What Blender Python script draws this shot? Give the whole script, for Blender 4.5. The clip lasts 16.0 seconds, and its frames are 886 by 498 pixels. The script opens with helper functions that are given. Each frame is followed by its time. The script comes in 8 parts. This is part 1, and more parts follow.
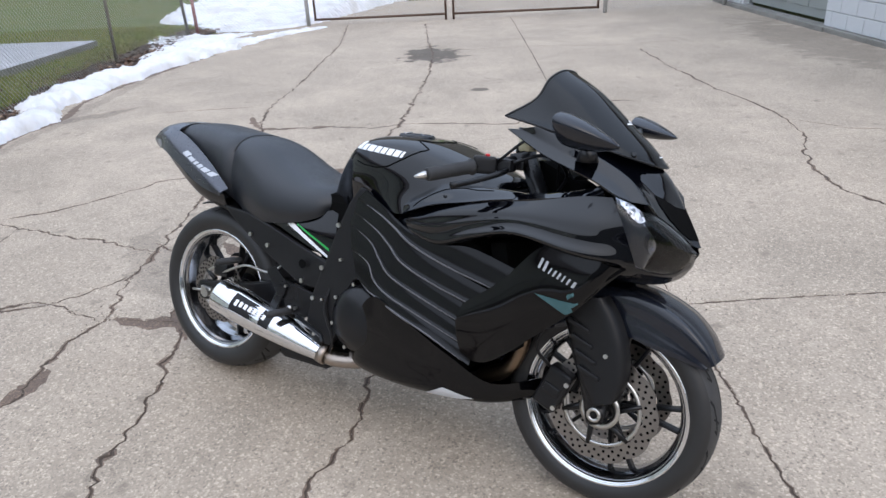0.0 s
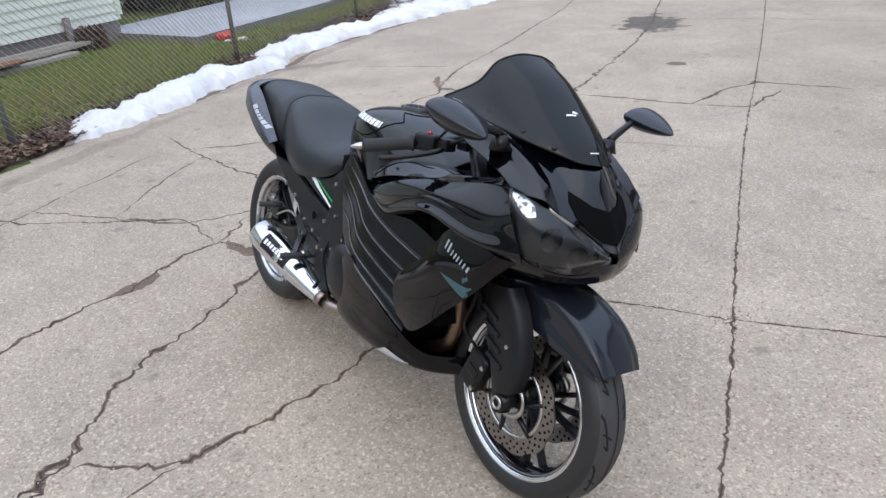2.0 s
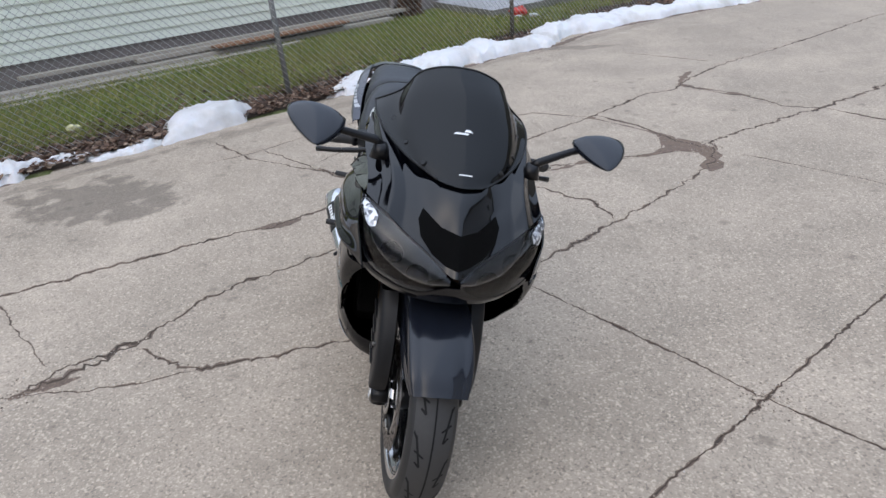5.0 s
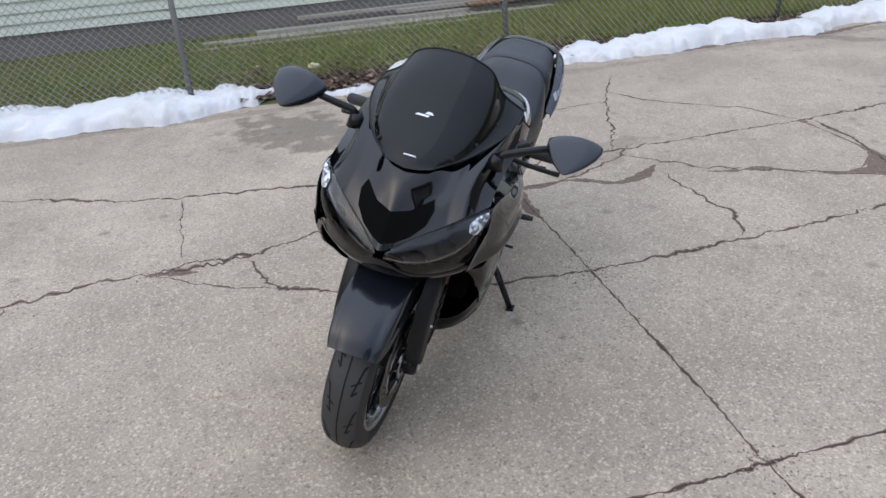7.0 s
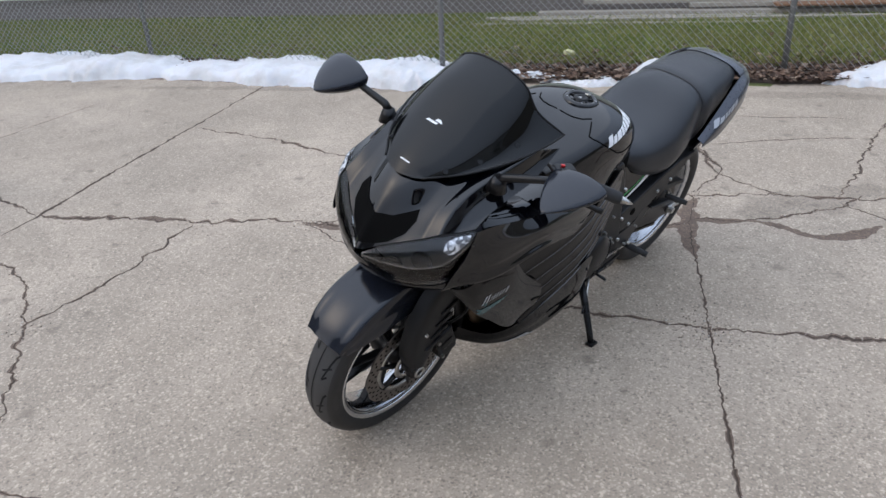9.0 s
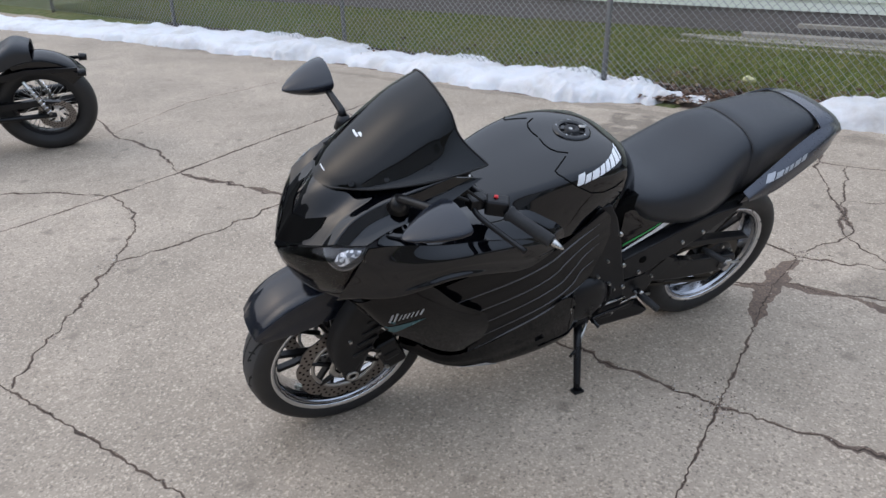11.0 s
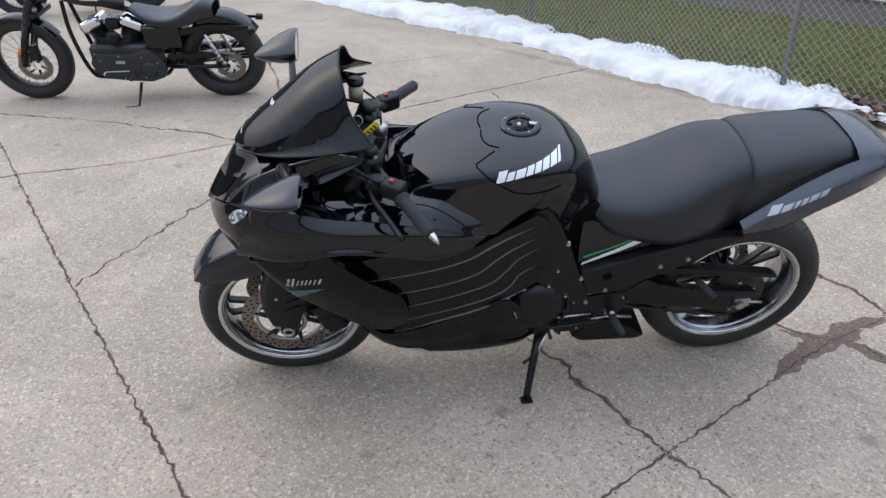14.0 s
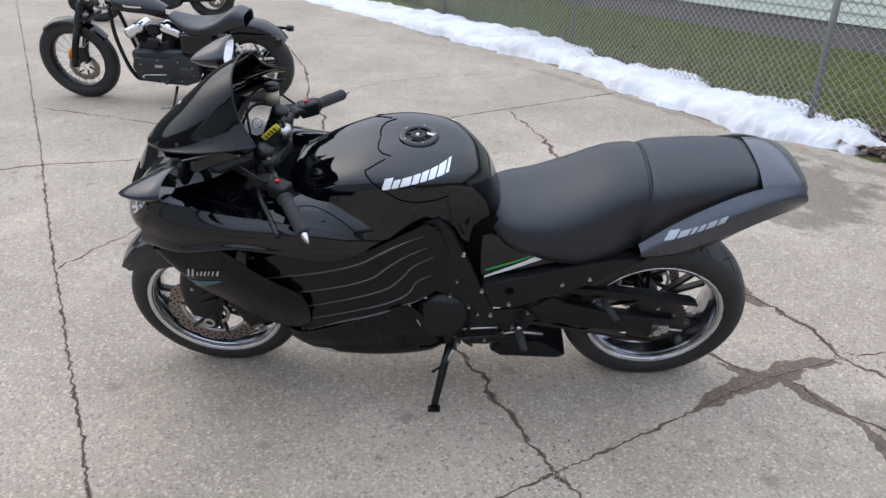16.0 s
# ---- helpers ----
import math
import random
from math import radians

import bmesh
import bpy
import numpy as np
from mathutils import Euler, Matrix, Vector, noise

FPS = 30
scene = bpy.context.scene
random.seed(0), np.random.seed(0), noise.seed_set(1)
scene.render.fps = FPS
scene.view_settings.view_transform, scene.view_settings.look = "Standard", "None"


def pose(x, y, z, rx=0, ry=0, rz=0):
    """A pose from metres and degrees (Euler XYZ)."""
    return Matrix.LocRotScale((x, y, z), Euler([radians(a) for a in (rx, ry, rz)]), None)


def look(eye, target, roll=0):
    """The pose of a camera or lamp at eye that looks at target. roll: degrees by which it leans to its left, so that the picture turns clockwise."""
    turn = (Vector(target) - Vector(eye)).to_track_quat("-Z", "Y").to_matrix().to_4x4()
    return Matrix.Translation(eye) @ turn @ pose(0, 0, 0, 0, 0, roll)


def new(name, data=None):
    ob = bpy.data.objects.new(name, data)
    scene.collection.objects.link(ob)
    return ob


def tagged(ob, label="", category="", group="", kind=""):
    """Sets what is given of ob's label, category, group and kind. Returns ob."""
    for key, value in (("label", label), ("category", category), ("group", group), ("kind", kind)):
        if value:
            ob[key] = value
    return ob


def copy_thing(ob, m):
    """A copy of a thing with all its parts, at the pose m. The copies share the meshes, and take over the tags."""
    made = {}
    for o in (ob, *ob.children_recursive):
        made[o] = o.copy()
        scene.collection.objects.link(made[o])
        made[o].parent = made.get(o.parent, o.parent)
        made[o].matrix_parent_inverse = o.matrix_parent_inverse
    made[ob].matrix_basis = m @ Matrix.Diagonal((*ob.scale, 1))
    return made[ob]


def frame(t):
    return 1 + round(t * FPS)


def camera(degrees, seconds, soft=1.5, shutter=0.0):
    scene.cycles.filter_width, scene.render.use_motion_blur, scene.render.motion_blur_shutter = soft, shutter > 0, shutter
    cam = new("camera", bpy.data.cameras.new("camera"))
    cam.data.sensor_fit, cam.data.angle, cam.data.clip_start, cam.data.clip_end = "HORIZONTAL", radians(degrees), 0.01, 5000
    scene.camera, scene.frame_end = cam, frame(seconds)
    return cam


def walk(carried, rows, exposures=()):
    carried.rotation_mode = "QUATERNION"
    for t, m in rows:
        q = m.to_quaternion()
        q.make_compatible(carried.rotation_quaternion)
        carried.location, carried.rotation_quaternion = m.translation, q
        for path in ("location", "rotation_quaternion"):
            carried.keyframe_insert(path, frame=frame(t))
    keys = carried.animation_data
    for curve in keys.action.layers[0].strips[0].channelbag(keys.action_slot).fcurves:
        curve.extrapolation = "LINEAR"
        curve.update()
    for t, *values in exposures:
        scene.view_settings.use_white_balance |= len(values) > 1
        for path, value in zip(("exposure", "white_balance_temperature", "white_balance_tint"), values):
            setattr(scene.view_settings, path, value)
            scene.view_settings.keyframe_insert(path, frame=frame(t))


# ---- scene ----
cam = camera(64.4, 16.0)
PATH = [
    (0, (0.297, 0.013, 1.499), (0.122, 1.826, 0.673), -3.0),
    (0.5, (0.534, -0.005, 1.508), (0.121, 1.777, 0.699), -3.0),
    (1, (0.735, 0.009, 1.507), (0.166, 1.735, 0.673), -3.6),
    (1.5, (0.913, 0.116, 1.494), (0.224, 1.795, 0.653), -2.8),
    (2, (1.115, 0.172, 1.508), (0.28, 1.762, 0.627), -4.0),
    (2.5, (1.365, 0.2, 1.521), (0.372, 1.699, 0.643), -4.3),
    (3, (1.489, 0.299, 1.512), (0.388, 1.717, 0.631), -4.7),
    (3.5, (1.596, 0.456, 1.521), (0.365, 1.773, 0.654), -2.5),
    (3.7, (1.638, 0.508, 1.519), (0.363, 1.778, 0.647), -3.0),
    (5.8, (2.2, 1.151, 1.543), (0.562, 1.868, 0.647), -4.2),
    (6, (2.245, 1.232, 1.548), (0.576, 1.859, 0.642), -4.1),
    (6.5, (2.354, 1.411, 1.555), (0.624, 1.821, 0.638), -4.4),
    (7, (2.361, 1.604, 1.533), (0.604, 1.87, 0.615), -4.1),
    (7.5, (2.341, 1.813, 1.547), (0.572, 1.895, 0.618), -3.7),
    (8, (2.356, 2.02, 1.545), (0.584, 1.843, 0.636), -4.4),
    (8.5, (2.337, 2.211, 1.547), (0.601, 1.809, 0.639), -4.0),
    (9, (2.219, 2.367, 1.531), (0.529, 1.82, 0.611), -2.8),
    (9.2, (2.16, 2.421, 1.532), (0.491, 1.816, 0.612), -2.0),
    (11.3, (1.79, 3.112, 1.542), (0.394, 1.995, 0.646), -1.6),
    (11.5, (1.75, 3.159, 1.548), (0.368, 2.024, 0.652), -1.7),
    (12, (1.662, 3.325, 1.552), (0.391, 2.066, 0.658), -2.0),
    (12.5, (1.577, 3.472, 1.55), (0.447, 2.096, 0.639), -2.2),
    (13, (1.445, 3.525, 1.528), (0.372, 2.105, 0.616), -1.7),
    (13.5, (1.297, 3.553, 1.531), (0.284, 2.092, 0.616), -0.2),
    (14, (1.215, 3.605, 1.527), (0.273, 2.109, 0.593), -0.9),
    (14.5, (1.117, 3.708, 1.531), (0.26, 2.163, 0.593), -1.2),
    (15, (1.012, 3.835, 1.537), (0.223, 2.254, 0.601), -0.5),
    (15.5, (0.927, 3.888, 1.53), (0.144, 2.295, 0.607), -1.1),
    (16, (0.804, 3.904, 1.515), (0.028, 2.288, 0.629), 0.1),
]
walk(cam, [(t, look(eye, target, roll)) for t, eye, target, roll in PATH],
     exposures=[(0, 0.13), (1.5, 0.10), (2.3, 0.06), (3.0, -0.08), (6, -0.13), (7.5, -0.14), (9, -0.12), (11.5, -0.16), (13.6, -0.16), (14.0, 0.04), (14.5, 0.12), (16, 0.10)])

# ---- world, sun and exposure: a flat winter overcast ----
world = bpy.data.worlds.new("overcast")
scene.world = world
world.use_nodes = True
wt = world.node_tree
wt.nodes.clear()
w_out = wt.nodes.new("ShaderNodeOutputWorld")
w_bg = wt.nodes.new("ShaderNodeBackground")
w_sky = wt.nodes.new("ShaderNodeTexSky")
w_sky.sky_type = "NISHITA"
w_sky.sun_disc = False
w_sky.sun_elevation = radians(38)
w_sky.sun_rotation = radians(150)
w_sky.air_density, w_sky.dust_density, w_sky.ozone_density = 1.0, 6.0, 1.0
w_mix = wt.nodes.new("ShaderNodeMix")
w_mix.data_type = "RGBA"
w_mix.inputs["Factor"].default_value = 0.72
w_mix.inputs["B"].default_value = (8.8, 10.4, 13.4, 1)
wt.links.new(w_sky.outputs[0], w_mix.inputs["A"])
# an overcast sky is about three times as bright overhead as at the horizon
w_co, w_xyz, w_grad, w_mul = (wt.nodes.new("ShaderNode" + k) for k in ("TexCoord", "SeparateXYZ", "MapRange", "VectorMath"))
wt.links.new(w_co.outputs["Generated"], w_xyz.inputs[0])
wt.links.new(w_xyz.outputs["Z"], w_grad.inputs["Value"])
w_grad.inputs["To Min"].default_value, w_grad.inputs["To Max"].default_value = 0.36, 1.45
w_mul.operation = "SCALE"
wt.links.new(w_mix.outputs["Result"], w_mul.inputs[0])
wt.links.new(w_grad.outputs["Result"], w_mul.inputs["Scale"])
wt.links.new(w_mul.outputs[0], w_bg.inputs["Color"])
w_bg.inputs["Strength"].default_value = 0.139
wt.links.new(w_bg.outputs[0], w_out.inputs["Surface"])
sun = new("sun", bpy.data.lights.new("sun", "SUN"))
sun.data.energy, sun.data.angle, sun.data.color = 0.74, radians(120), (1.0, 0.96, 0.90)
sun.matrix_world = look((0, 0, 10), (3.2, 5.5, 0))


# ---- materials ----
def tree(name):
    m = bpy.data.materials.new(name)
    m.use_nodes = True
    nt = m.node_tree
    return m, nt, nt.nodes["Principled BSDF"]


def noise_node(nt, scale, detail=4.0, rough=0.6, vec=None, distort=0.0):
    n = nt.nodes.new("ShaderNodeTexNoise")
    n.inputs["Scale"].default_value, n.inputs["Detail"].default_value = scale, detail
    n.inputs["Roughness"].default_value, n.inputs["Distortion"].default_value = rough, distort
    if vec is not None:
        nt.links.new(vec, n.inputs["Vector"])
    return n.outputs["Fac"]


def ramp(nt, fac, stops):
    r = nt.nodes.new("ShaderNodeValToRGB")
    el = r.color_ramp.elements
    while len(el) < len(stops):
        el.new(0.5)
    for e, (p, c) in zip(el, stops):
        e.position = p
        e.color = (c, c, c, 1) if isinstance(c, float) else (*c, 1)
    nt.links.new(fac, r.inputs["Fac"])
    return r.outputs["Color"]


def mix(nt, fac, a, b, mode="MIX"):
    n = nt.nodes.new("ShaderNodeMix")
    n.data_type, n.blend_type = "RGBA", mode
    for key, v in (("Factor", fac), ("A", a), ("B", b)):
        if isinstance(v, (int, float)):
            n.inputs[key].default_value = v
        elif isinstance(v, tuple):
            n.inputs[key].default_value = (*v, 1)
        else:
            nt.links.new(v, n.inputs[key])
    return n.outputs["Result"]


def bump(nt, bsdf, height, strength=0.3, dist=0.002):
    b = nt.nodes.new("ShaderNodeBump")
    b.inputs["Strength"].default_value, b.inputs["Distance"].default_value = strength, dist
    nt.links.new(height, b.inputs["Height"])
    nt.links.new(b.outputs["Normal"], bsdf.inputs["Normal"])


def coords(nt, kind="Object"):
    return nt.nodes.new("ShaderNodeTexCoord").outputs[kind]


def simple(name, col, rough=0.5, metal=0.0, grain=60.0, vary=0.15, relief=0.0, coat=0.0, spec=0.5):
    """A material with two scales of variation in colour and roughness."""
    m, nt, b = tree(name)
    v = coords(nt)
    big, fine = noise_node(nt, grain * 0.12, 3, 0.6, v), noise_node(nt, grain, 5, 0.65, v)
    lo, hi = tuple(c * (1 - vary) for c in col), tuple(min(1.0, c * (1 + vary)) for c in col)
    nt.links.new(mix(nt, mix(nt, 0.5, big, fine), lo, hi), b.inputs["Base Color"])
    nt.links.new(ramp(nt, big, [(0.3, max(0.02, rough * 0.85)), (0.7, min(1.0, rough * 1.15))]), b.inputs["Roughness"])
    b.inputs["Metallic"].default_value = metal
    b.inputs["Specular IOR Level"].default_value = spec
    b.inputs["Coat Weight"].default_value, b.inputs["Coat Roughness"].default_value = coat, 0.03
    if relief:
        bump(nt, b, fine, relief, 0.001)
    return m


def concrete_material(name, base, stain):
    m, nt, b = tree(name)
    v = coords(nt)
    mottled = noise_node(nt, 0.55, 6, 0.62, v, 0.3)
    patch = noise_node(nt, 2.6, 5, 0.65, v)
    broad = noise_node(nt, 1.15, 9, 0.7, v, 0.6)
    grit = noise_node(nt, 95.0, 3, 0.7, v)
    vor = nt.nodes.new("ShaderNodeTexVoronoi")
    vor.inputs["Scale"].default_value = 115.0
    nt.links.new(v, vor.inputs["Vector"])
    col = mix(nt, ramp(nt, mottled, [(0.3, 0.0), (0.7, 1.0)]), tuple(c * 0.76 for c in base), tuple(c * 1.13 for c in base))
    col = mix(nt, ramp(nt, patch, [(0.36, 0.85), (0.58, 0.0)]), col, stain)
    col = mix(nt, ramp(nt, broad, [(0.38, 0.55), (0.52, 0.0)]), col, tuple(c * k for c, k in zip(base, (0.62, 0.62, 0.61))))
    col = mix(nt, ramp(nt, broad, [(0.56, 0.0), (0.66, 0.45)]), col, tuple(min(1, c * 1.24) for c in base))
    col = mix(nt, ramp(nt, grit, [(0.36, 0.38), (0.48, 0.0)]), col, tuple(c * 0.5 for c in base))
    light = nt.nodes.new("ShaderNodeSeparateColor")
    nt.links.new(vor.outputs["Color"], light.inputs[0])
    col = mix(nt, ramp(nt, light.outputs[0], [(0.90, 0.0), (0.935, 0.48)]), col, tuple(min(1, c * 1.6) for c in base))
    col = mix(nt, ramp(nt, light.outputs[1], [(0.92, 0.0), (0.945, 0.62)]), col, tuple(c * 0.40 for c in base))
    fine = nt.nodes.new("ShaderNodeTexVoronoi")
    fine.inputs["Scale"].default_value = 170.0
    nt.links.new(v, fine.inputs["Vector"])
    salt = nt.nodes.new("ShaderNodeSeparateColor")
    nt.links.new(fine.outputs["Color"], salt.inputs[0])
    col = mix(nt, ramp(nt, salt.outputs[0], [(0.72, 0.0), (0.97, 0.42)]), col, tuple(min(1, c * 1.6) for c in base))
    col = mix(nt, ramp(nt, salt.outputs[1], [(0.74, 0.0), (0.97, 0.50)]), col, tuple(c * 0.45 for c in base))
    worn = noise_node(nt, 0.9, 3, 0.5, v)
    dirt = noise_node(nt, 26.0, 5, 0.7, v)
    spot = mix(nt, 1.0, ramp(nt, worn, [(0.45, 0.0), (0.62, 1.0)]), ramp(nt, dirt, [(0.55, 0.0), (0.66, 1.0)]), "MULTIPLY")
    col = mix(nt, mix(nt, 1.0, spot, (0.6, 0.6, 0.6), "MULTIPLY"), col, tuple(c * 0.5 for c in base))
    pits = noise_node(nt, 7.5, 4, 0.75, v)
    col = mix(nt, ramp(nt, pits, [(0.68, 0.0), (0.76, 0.5)]), col, tuple(c * 0.55 for c in base))
    chip = nt.nodes.new("ShaderNodeTexVoronoi")
    chip.inputs["Scale"].default_value = 52.0
    nt.links.new(v, chip.inputs["Vector"])
    chips = nt.nodes.new("ShaderNodeSeparateColor")
    nt.links.new(chip.outputs["Color"], chips.inputs[0])
    spot = mix(nt, 1.0, ramp(nt, chip.outputs["Distance"], [(0.16, 1.0), (0.30, 0.0)]), ramp(nt, chips.outputs[0], [(0.80, 0.0), (0.84, 1.0)]), "MULTIPLY")
    col = mix(nt, mix(nt, 1.0, spot, (0.22, 0.22, 0.22), "MULTIPLY"), col, tuple(min(1, c * 1.45) for c in base))
    spot = mix(nt, 1.0, ramp(nt, chip.outputs["Distance"], [(0.12, 1.0), (0.28, 0.0)]), ramp(nt, chips.outputs[1], [(0.80, 0.0), (0.84, 1.0)]), "MULTIPLY")
    col = mix(nt, mix(nt, 1.0, spot, (0.5, 0.5, 0.5), "MULTIPLY"), col, tuple(c * 0.45 for c in base))
    blot = nt.nodes.new("ShaderNodeTexVoronoi")
    blot.inputs["Scale"].default_value = 7.0
    stir = nt.nodes.new("ShaderNodeTexNoise")
    stir.inputs["Scale"].default_value = 30.0
    nt.links.new(v, stir.inputs["Vector"])
    warp = mix(nt, 0.03, v, stir.outputs["Color"], "LINEAR_LIGHT")
    nt.links.new(warp, blot.inputs["Vector"])
    blots = nt.nodes.new("ShaderNodeSeparateColor")
    nt.links.new(blot.outputs["Color"], blots.inputs[0])
    spot = mix(nt, 1.0, ramp(nt, blot.outputs["Distance"], [(0.10, 1.0), (0.26, 0.0)]), ramp(nt, blots.outputs[0], [(0.62, 0.0), (0.85, 0.60)]), "MULTIPLY")
    col = mix(nt, spot, col, tuple(c * 0.42 for c in base))
    nt.links.new(col, b.inputs["Base Color"])
    nt.links.new(ramp(nt, patch, [(0.35, 0.72), (0.65, 0.9)]), b.inputs["Roughness"])
    bump(nt, b, mix(nt, 0.5, grit, vor.outputs["Distance"]), 0.45, 0.003)
    return m


def add_stain(mat, spots):
    """Damp, dirty patches with ragged outlines: (x, y, radius_x, radius_y, turn, strength)."""
    nt = mat.node_tree
    b = nt.nodes["Principled BSDF"]
    v = coords(nt)
    col = b.inputs["Base Color"].links[0].from_socket
    ragged = nt.nodes.new("ShaderNodeTexNoise")
    ragged.inputs["Scale"].default_value, ragged.inputs["Detail"].default_value = 5.0, 7.0
    nt.links.new(v, ragged.inputs["Vector"])
    for x, y, rx, ry, turn, s in spots:
        mp = nt.nodes.new("ShaderNodeMapping")
        mp.vector_type = "TEXTURE"
        mp.inputs["Location"].default_value = (x, y, 0)
        mp.inputs["Rotation"].default_value = (0, 0, radians(turn))
        mp.inputs["Scale"].default_value = (rx, ry, 1)
        nt.links.new(v, mp.inputs["Vector"])
        ln = nt.nodes.new("ShaderNodeVectorMath")
        ln.operation = "LENGTH"
        nt.links.new(mp.outputs[0], ln.inputs[0])
        ad = nt.nodes.new("ShaderNodeMath")
        ad.operation = "MULTIPLY_ADD"
        nt.links.new(ragged.outputs["Fac"], ad.inputs[0])
        ad.inputs[1].default_value = -2.2
        nt.links.new(ln.outputs["Value"], ad.inputs[2])
        f = ramp(nt, ad.outputs[0], [(-0.0, s), (0.001, s)])
        sub = nt.nodes.new("ShaderNodeMapRange")
        nt.links.new(ad.outputs[0], sub.inputs["Value"])
        sub.inputs["From Min"].default_value, sub.inputs["From Max"].default_value = -0.42, -0.16
        sub.inputs["To Min"].default_value, sub.inputs["To Max"].default_value = s, 0.0
        nt.nodes.remove(f.node)
        col = mix(nt, sub.outputs["Result"], col, (0.085, 0.068, 0.052))
    nt.links.new(col, b.inputs["Base Color"])


M_CONC = concrete_material("weathered_concrete", (0.424, 0.350, 0.273), (0.334, 0.270, 0.204))
add_stain(M_CONC, [(-0.63, 9.5, 0.42, 0.72, 10, 0.92), (-2.75, 1.34, 0.62, 0.46, 35, 0.58), (-3.65, 6.55, 0.12, 0.42, -45, 0.4), 
                   (-1.5, 3.2, 0.18, 0.5, 30, 0.3), (-3.55, 3.2, 0.12, 1.6, 4, 0.25), (-3.3, 0.0, 0.08, 3.0, 5, 0.3),
                   (-3.95, 7.0, 0.10, 2.5, 4, 0.25), (0.07, 7.21, 0.13, 0.10, 0, 0.85),
                   (4.2, 9.5, 0.6, 2.5, 4, 0.3), (-3.2, -4.5, 0.3, 2.0, 8, 0.3)])
M_DAMP = concrete_material("damp_crack_margin", (0.175, 0.122, 0.089), (0.115, 0.078, 0.056))
M_CRACK = simple("crack_dirt", (0.0704, 0.0512, 0.0384), 0.95, grain=120, vary=0.5, relief=0.6)


def grass_ground():
    m, nt, b = tree("turf_soil")
    v = coords(nt)
    n1, n2, n3 = noise_node(nt, 0.9, 6, 0.6, v), noise_node(nt, 9, 5, 0.7, v), noise_node(nt, 60, 4, 0.7, v)
    col = mix(nt, ramp(nt, n1, [(0.35, 0.0), (0.65, 1.0)]), (0.13, 0.165, 0.045), (0.22, 0.20, 0.085))
    col = mix(nt, ramp(nt, n2, [(0.4, 0.0), (0.6, 0.8)]), col, (0.09, 0.13, 0.03))
    col = mix(nt, ramp(nt, n3, [(0.35, 0.7), (0.55, 0.0)]), col, (0.05, 0.045, 0.02))
    nt.links.new(col, b.inputs["Base Color"])
    b.inputs["Roughness"].default_value = 0.95
    bump(nt, b, n3, 0.9, 0.02)
    return m


def blades_material():
    m, nt, b = tree("grass_blades")
    g = nt.nodes.new("ShaderNodeNewGeometry")
    v = coords(nt)
    n1 = noise_node(nt, 0.8, 4, 0.6, v)
    col = ramp(nt, g.outputs["Random Per Island"], [(0.0, (0.11, 0.17, 0.025)), (0.5, (0.20, 0.26, 0.045)), (0.8, (0.32, 0.31, 0.09)), (1.0, (0.46, 0.38, 0.18))])
    col = mix(nt, ramp(nt, n1, [(0.4, 0.0), (0.65, 0.6)]), col, (0.25, 0.22, 0.085))
    nt.links.new(col, b.inputs["Base Color"])
    b.inputs["Roughness"].default_value = 0.7
    return m


def island_material(name, stops, rough=0.85):
    m, nt, b = tree(name)
    g = nt.nodes.new("ShaderNodeNewGeometry")
    fine = noise_node(nt, 40, 4, 0.6, coords(nt))
    col = mix(nt, ramp(nt, fine, [(0.3, 0.35), (0.7, 0.0)]), ramp(nt, g.outputs["Random Per Island"], stops), (0.03, 0.022, 0.016))
    nt.links.new(col, b.inputs["Base Color"])
    b.inputs["Roughness"].default_value = rough
    return m


def snow_material():
    m, nt, b = tree("old_snow")
    v = coords(nt)
    n1, n2 = noise_node(nt, 2.2, 6, 0.65, v), noise_node(nt, 28, 5, 0.7, v)
    col = mix(nt, ramp(nt, n1, [(0.46, 0.0), (0.68, 0.75)]), (0.73, 0.73, 0.745), (0.52, 0.495, 0.465))
    col = mix(nt, ramp(nt, n2, [(0.66, 0.0), (0.78, 0.35)]), col, (0.264, 0.232, 0.2))
    nt.links.new(col, b.inputs["Base Color"])
    b.inputs["Roughness"].default_value = 0.75
    b.inputs["Subsurface Weight"].default_value = 0.25
    b.inputs["Subsurface Radius"].default_value = (0.024, 0.032, 0.04)
    bump(nt, b, mix(nt, 0.5, n1, n2), 0.6, 0.02)
    return m


M_TURF, M_BLADE, M_SNOW = grass_ground(), blades_material(), snow_material()
M_LEAF = island_material("dead_leaves", [(0.0, (0.045, 0.025, 0.017)), (0.4, (0.115, 0.062, 0.040)), (0.75, (0.215, 0.130, 0.085)), (1.0, (0.36, 0.27, 0.20))])
M_MULCH = simple("wet_leaf_mould", (0.056, 0.04, 0.0296), 0.95, grain=45, vary=0.6, relief=0.8)
M_GALV = simple("galvanised_steel", (0.46, 0.465, 0.46), 0.55, 0.25, grain=30, vary=0.25)
M_ZINC = simple("dull_zinc_post", (0.20, 0.20, 0.195), 0.6, 0.3, grain=30, vary=0.3)
M_POST = simple("weathered_post_steel", (0.15, 0.135, 0.11), 0.7, 0.2, grain=30, vary=0.35)
M_RUST = simple("rusty_tube", (0.112, 0.068, 0.048), 0.75, 0.3, grain=50, vary=0.45, relief=0.3)
M_SIDING = simple("pale_green_siding", (0.74, 0.775, 0.68), 0.55, grain=12, vary=0.07, relief=0.05)
M_FOUND = simple("grey_foundation_paint", (0.215, 0.19, 0.18), 0.9, grain=9, vary=0.4, relief=0.5)
M_PLANK = simple("weathered_board", (0.38, 0.345, 0.295), 0.85, grain=22, vary=0.35, relief=0.4)
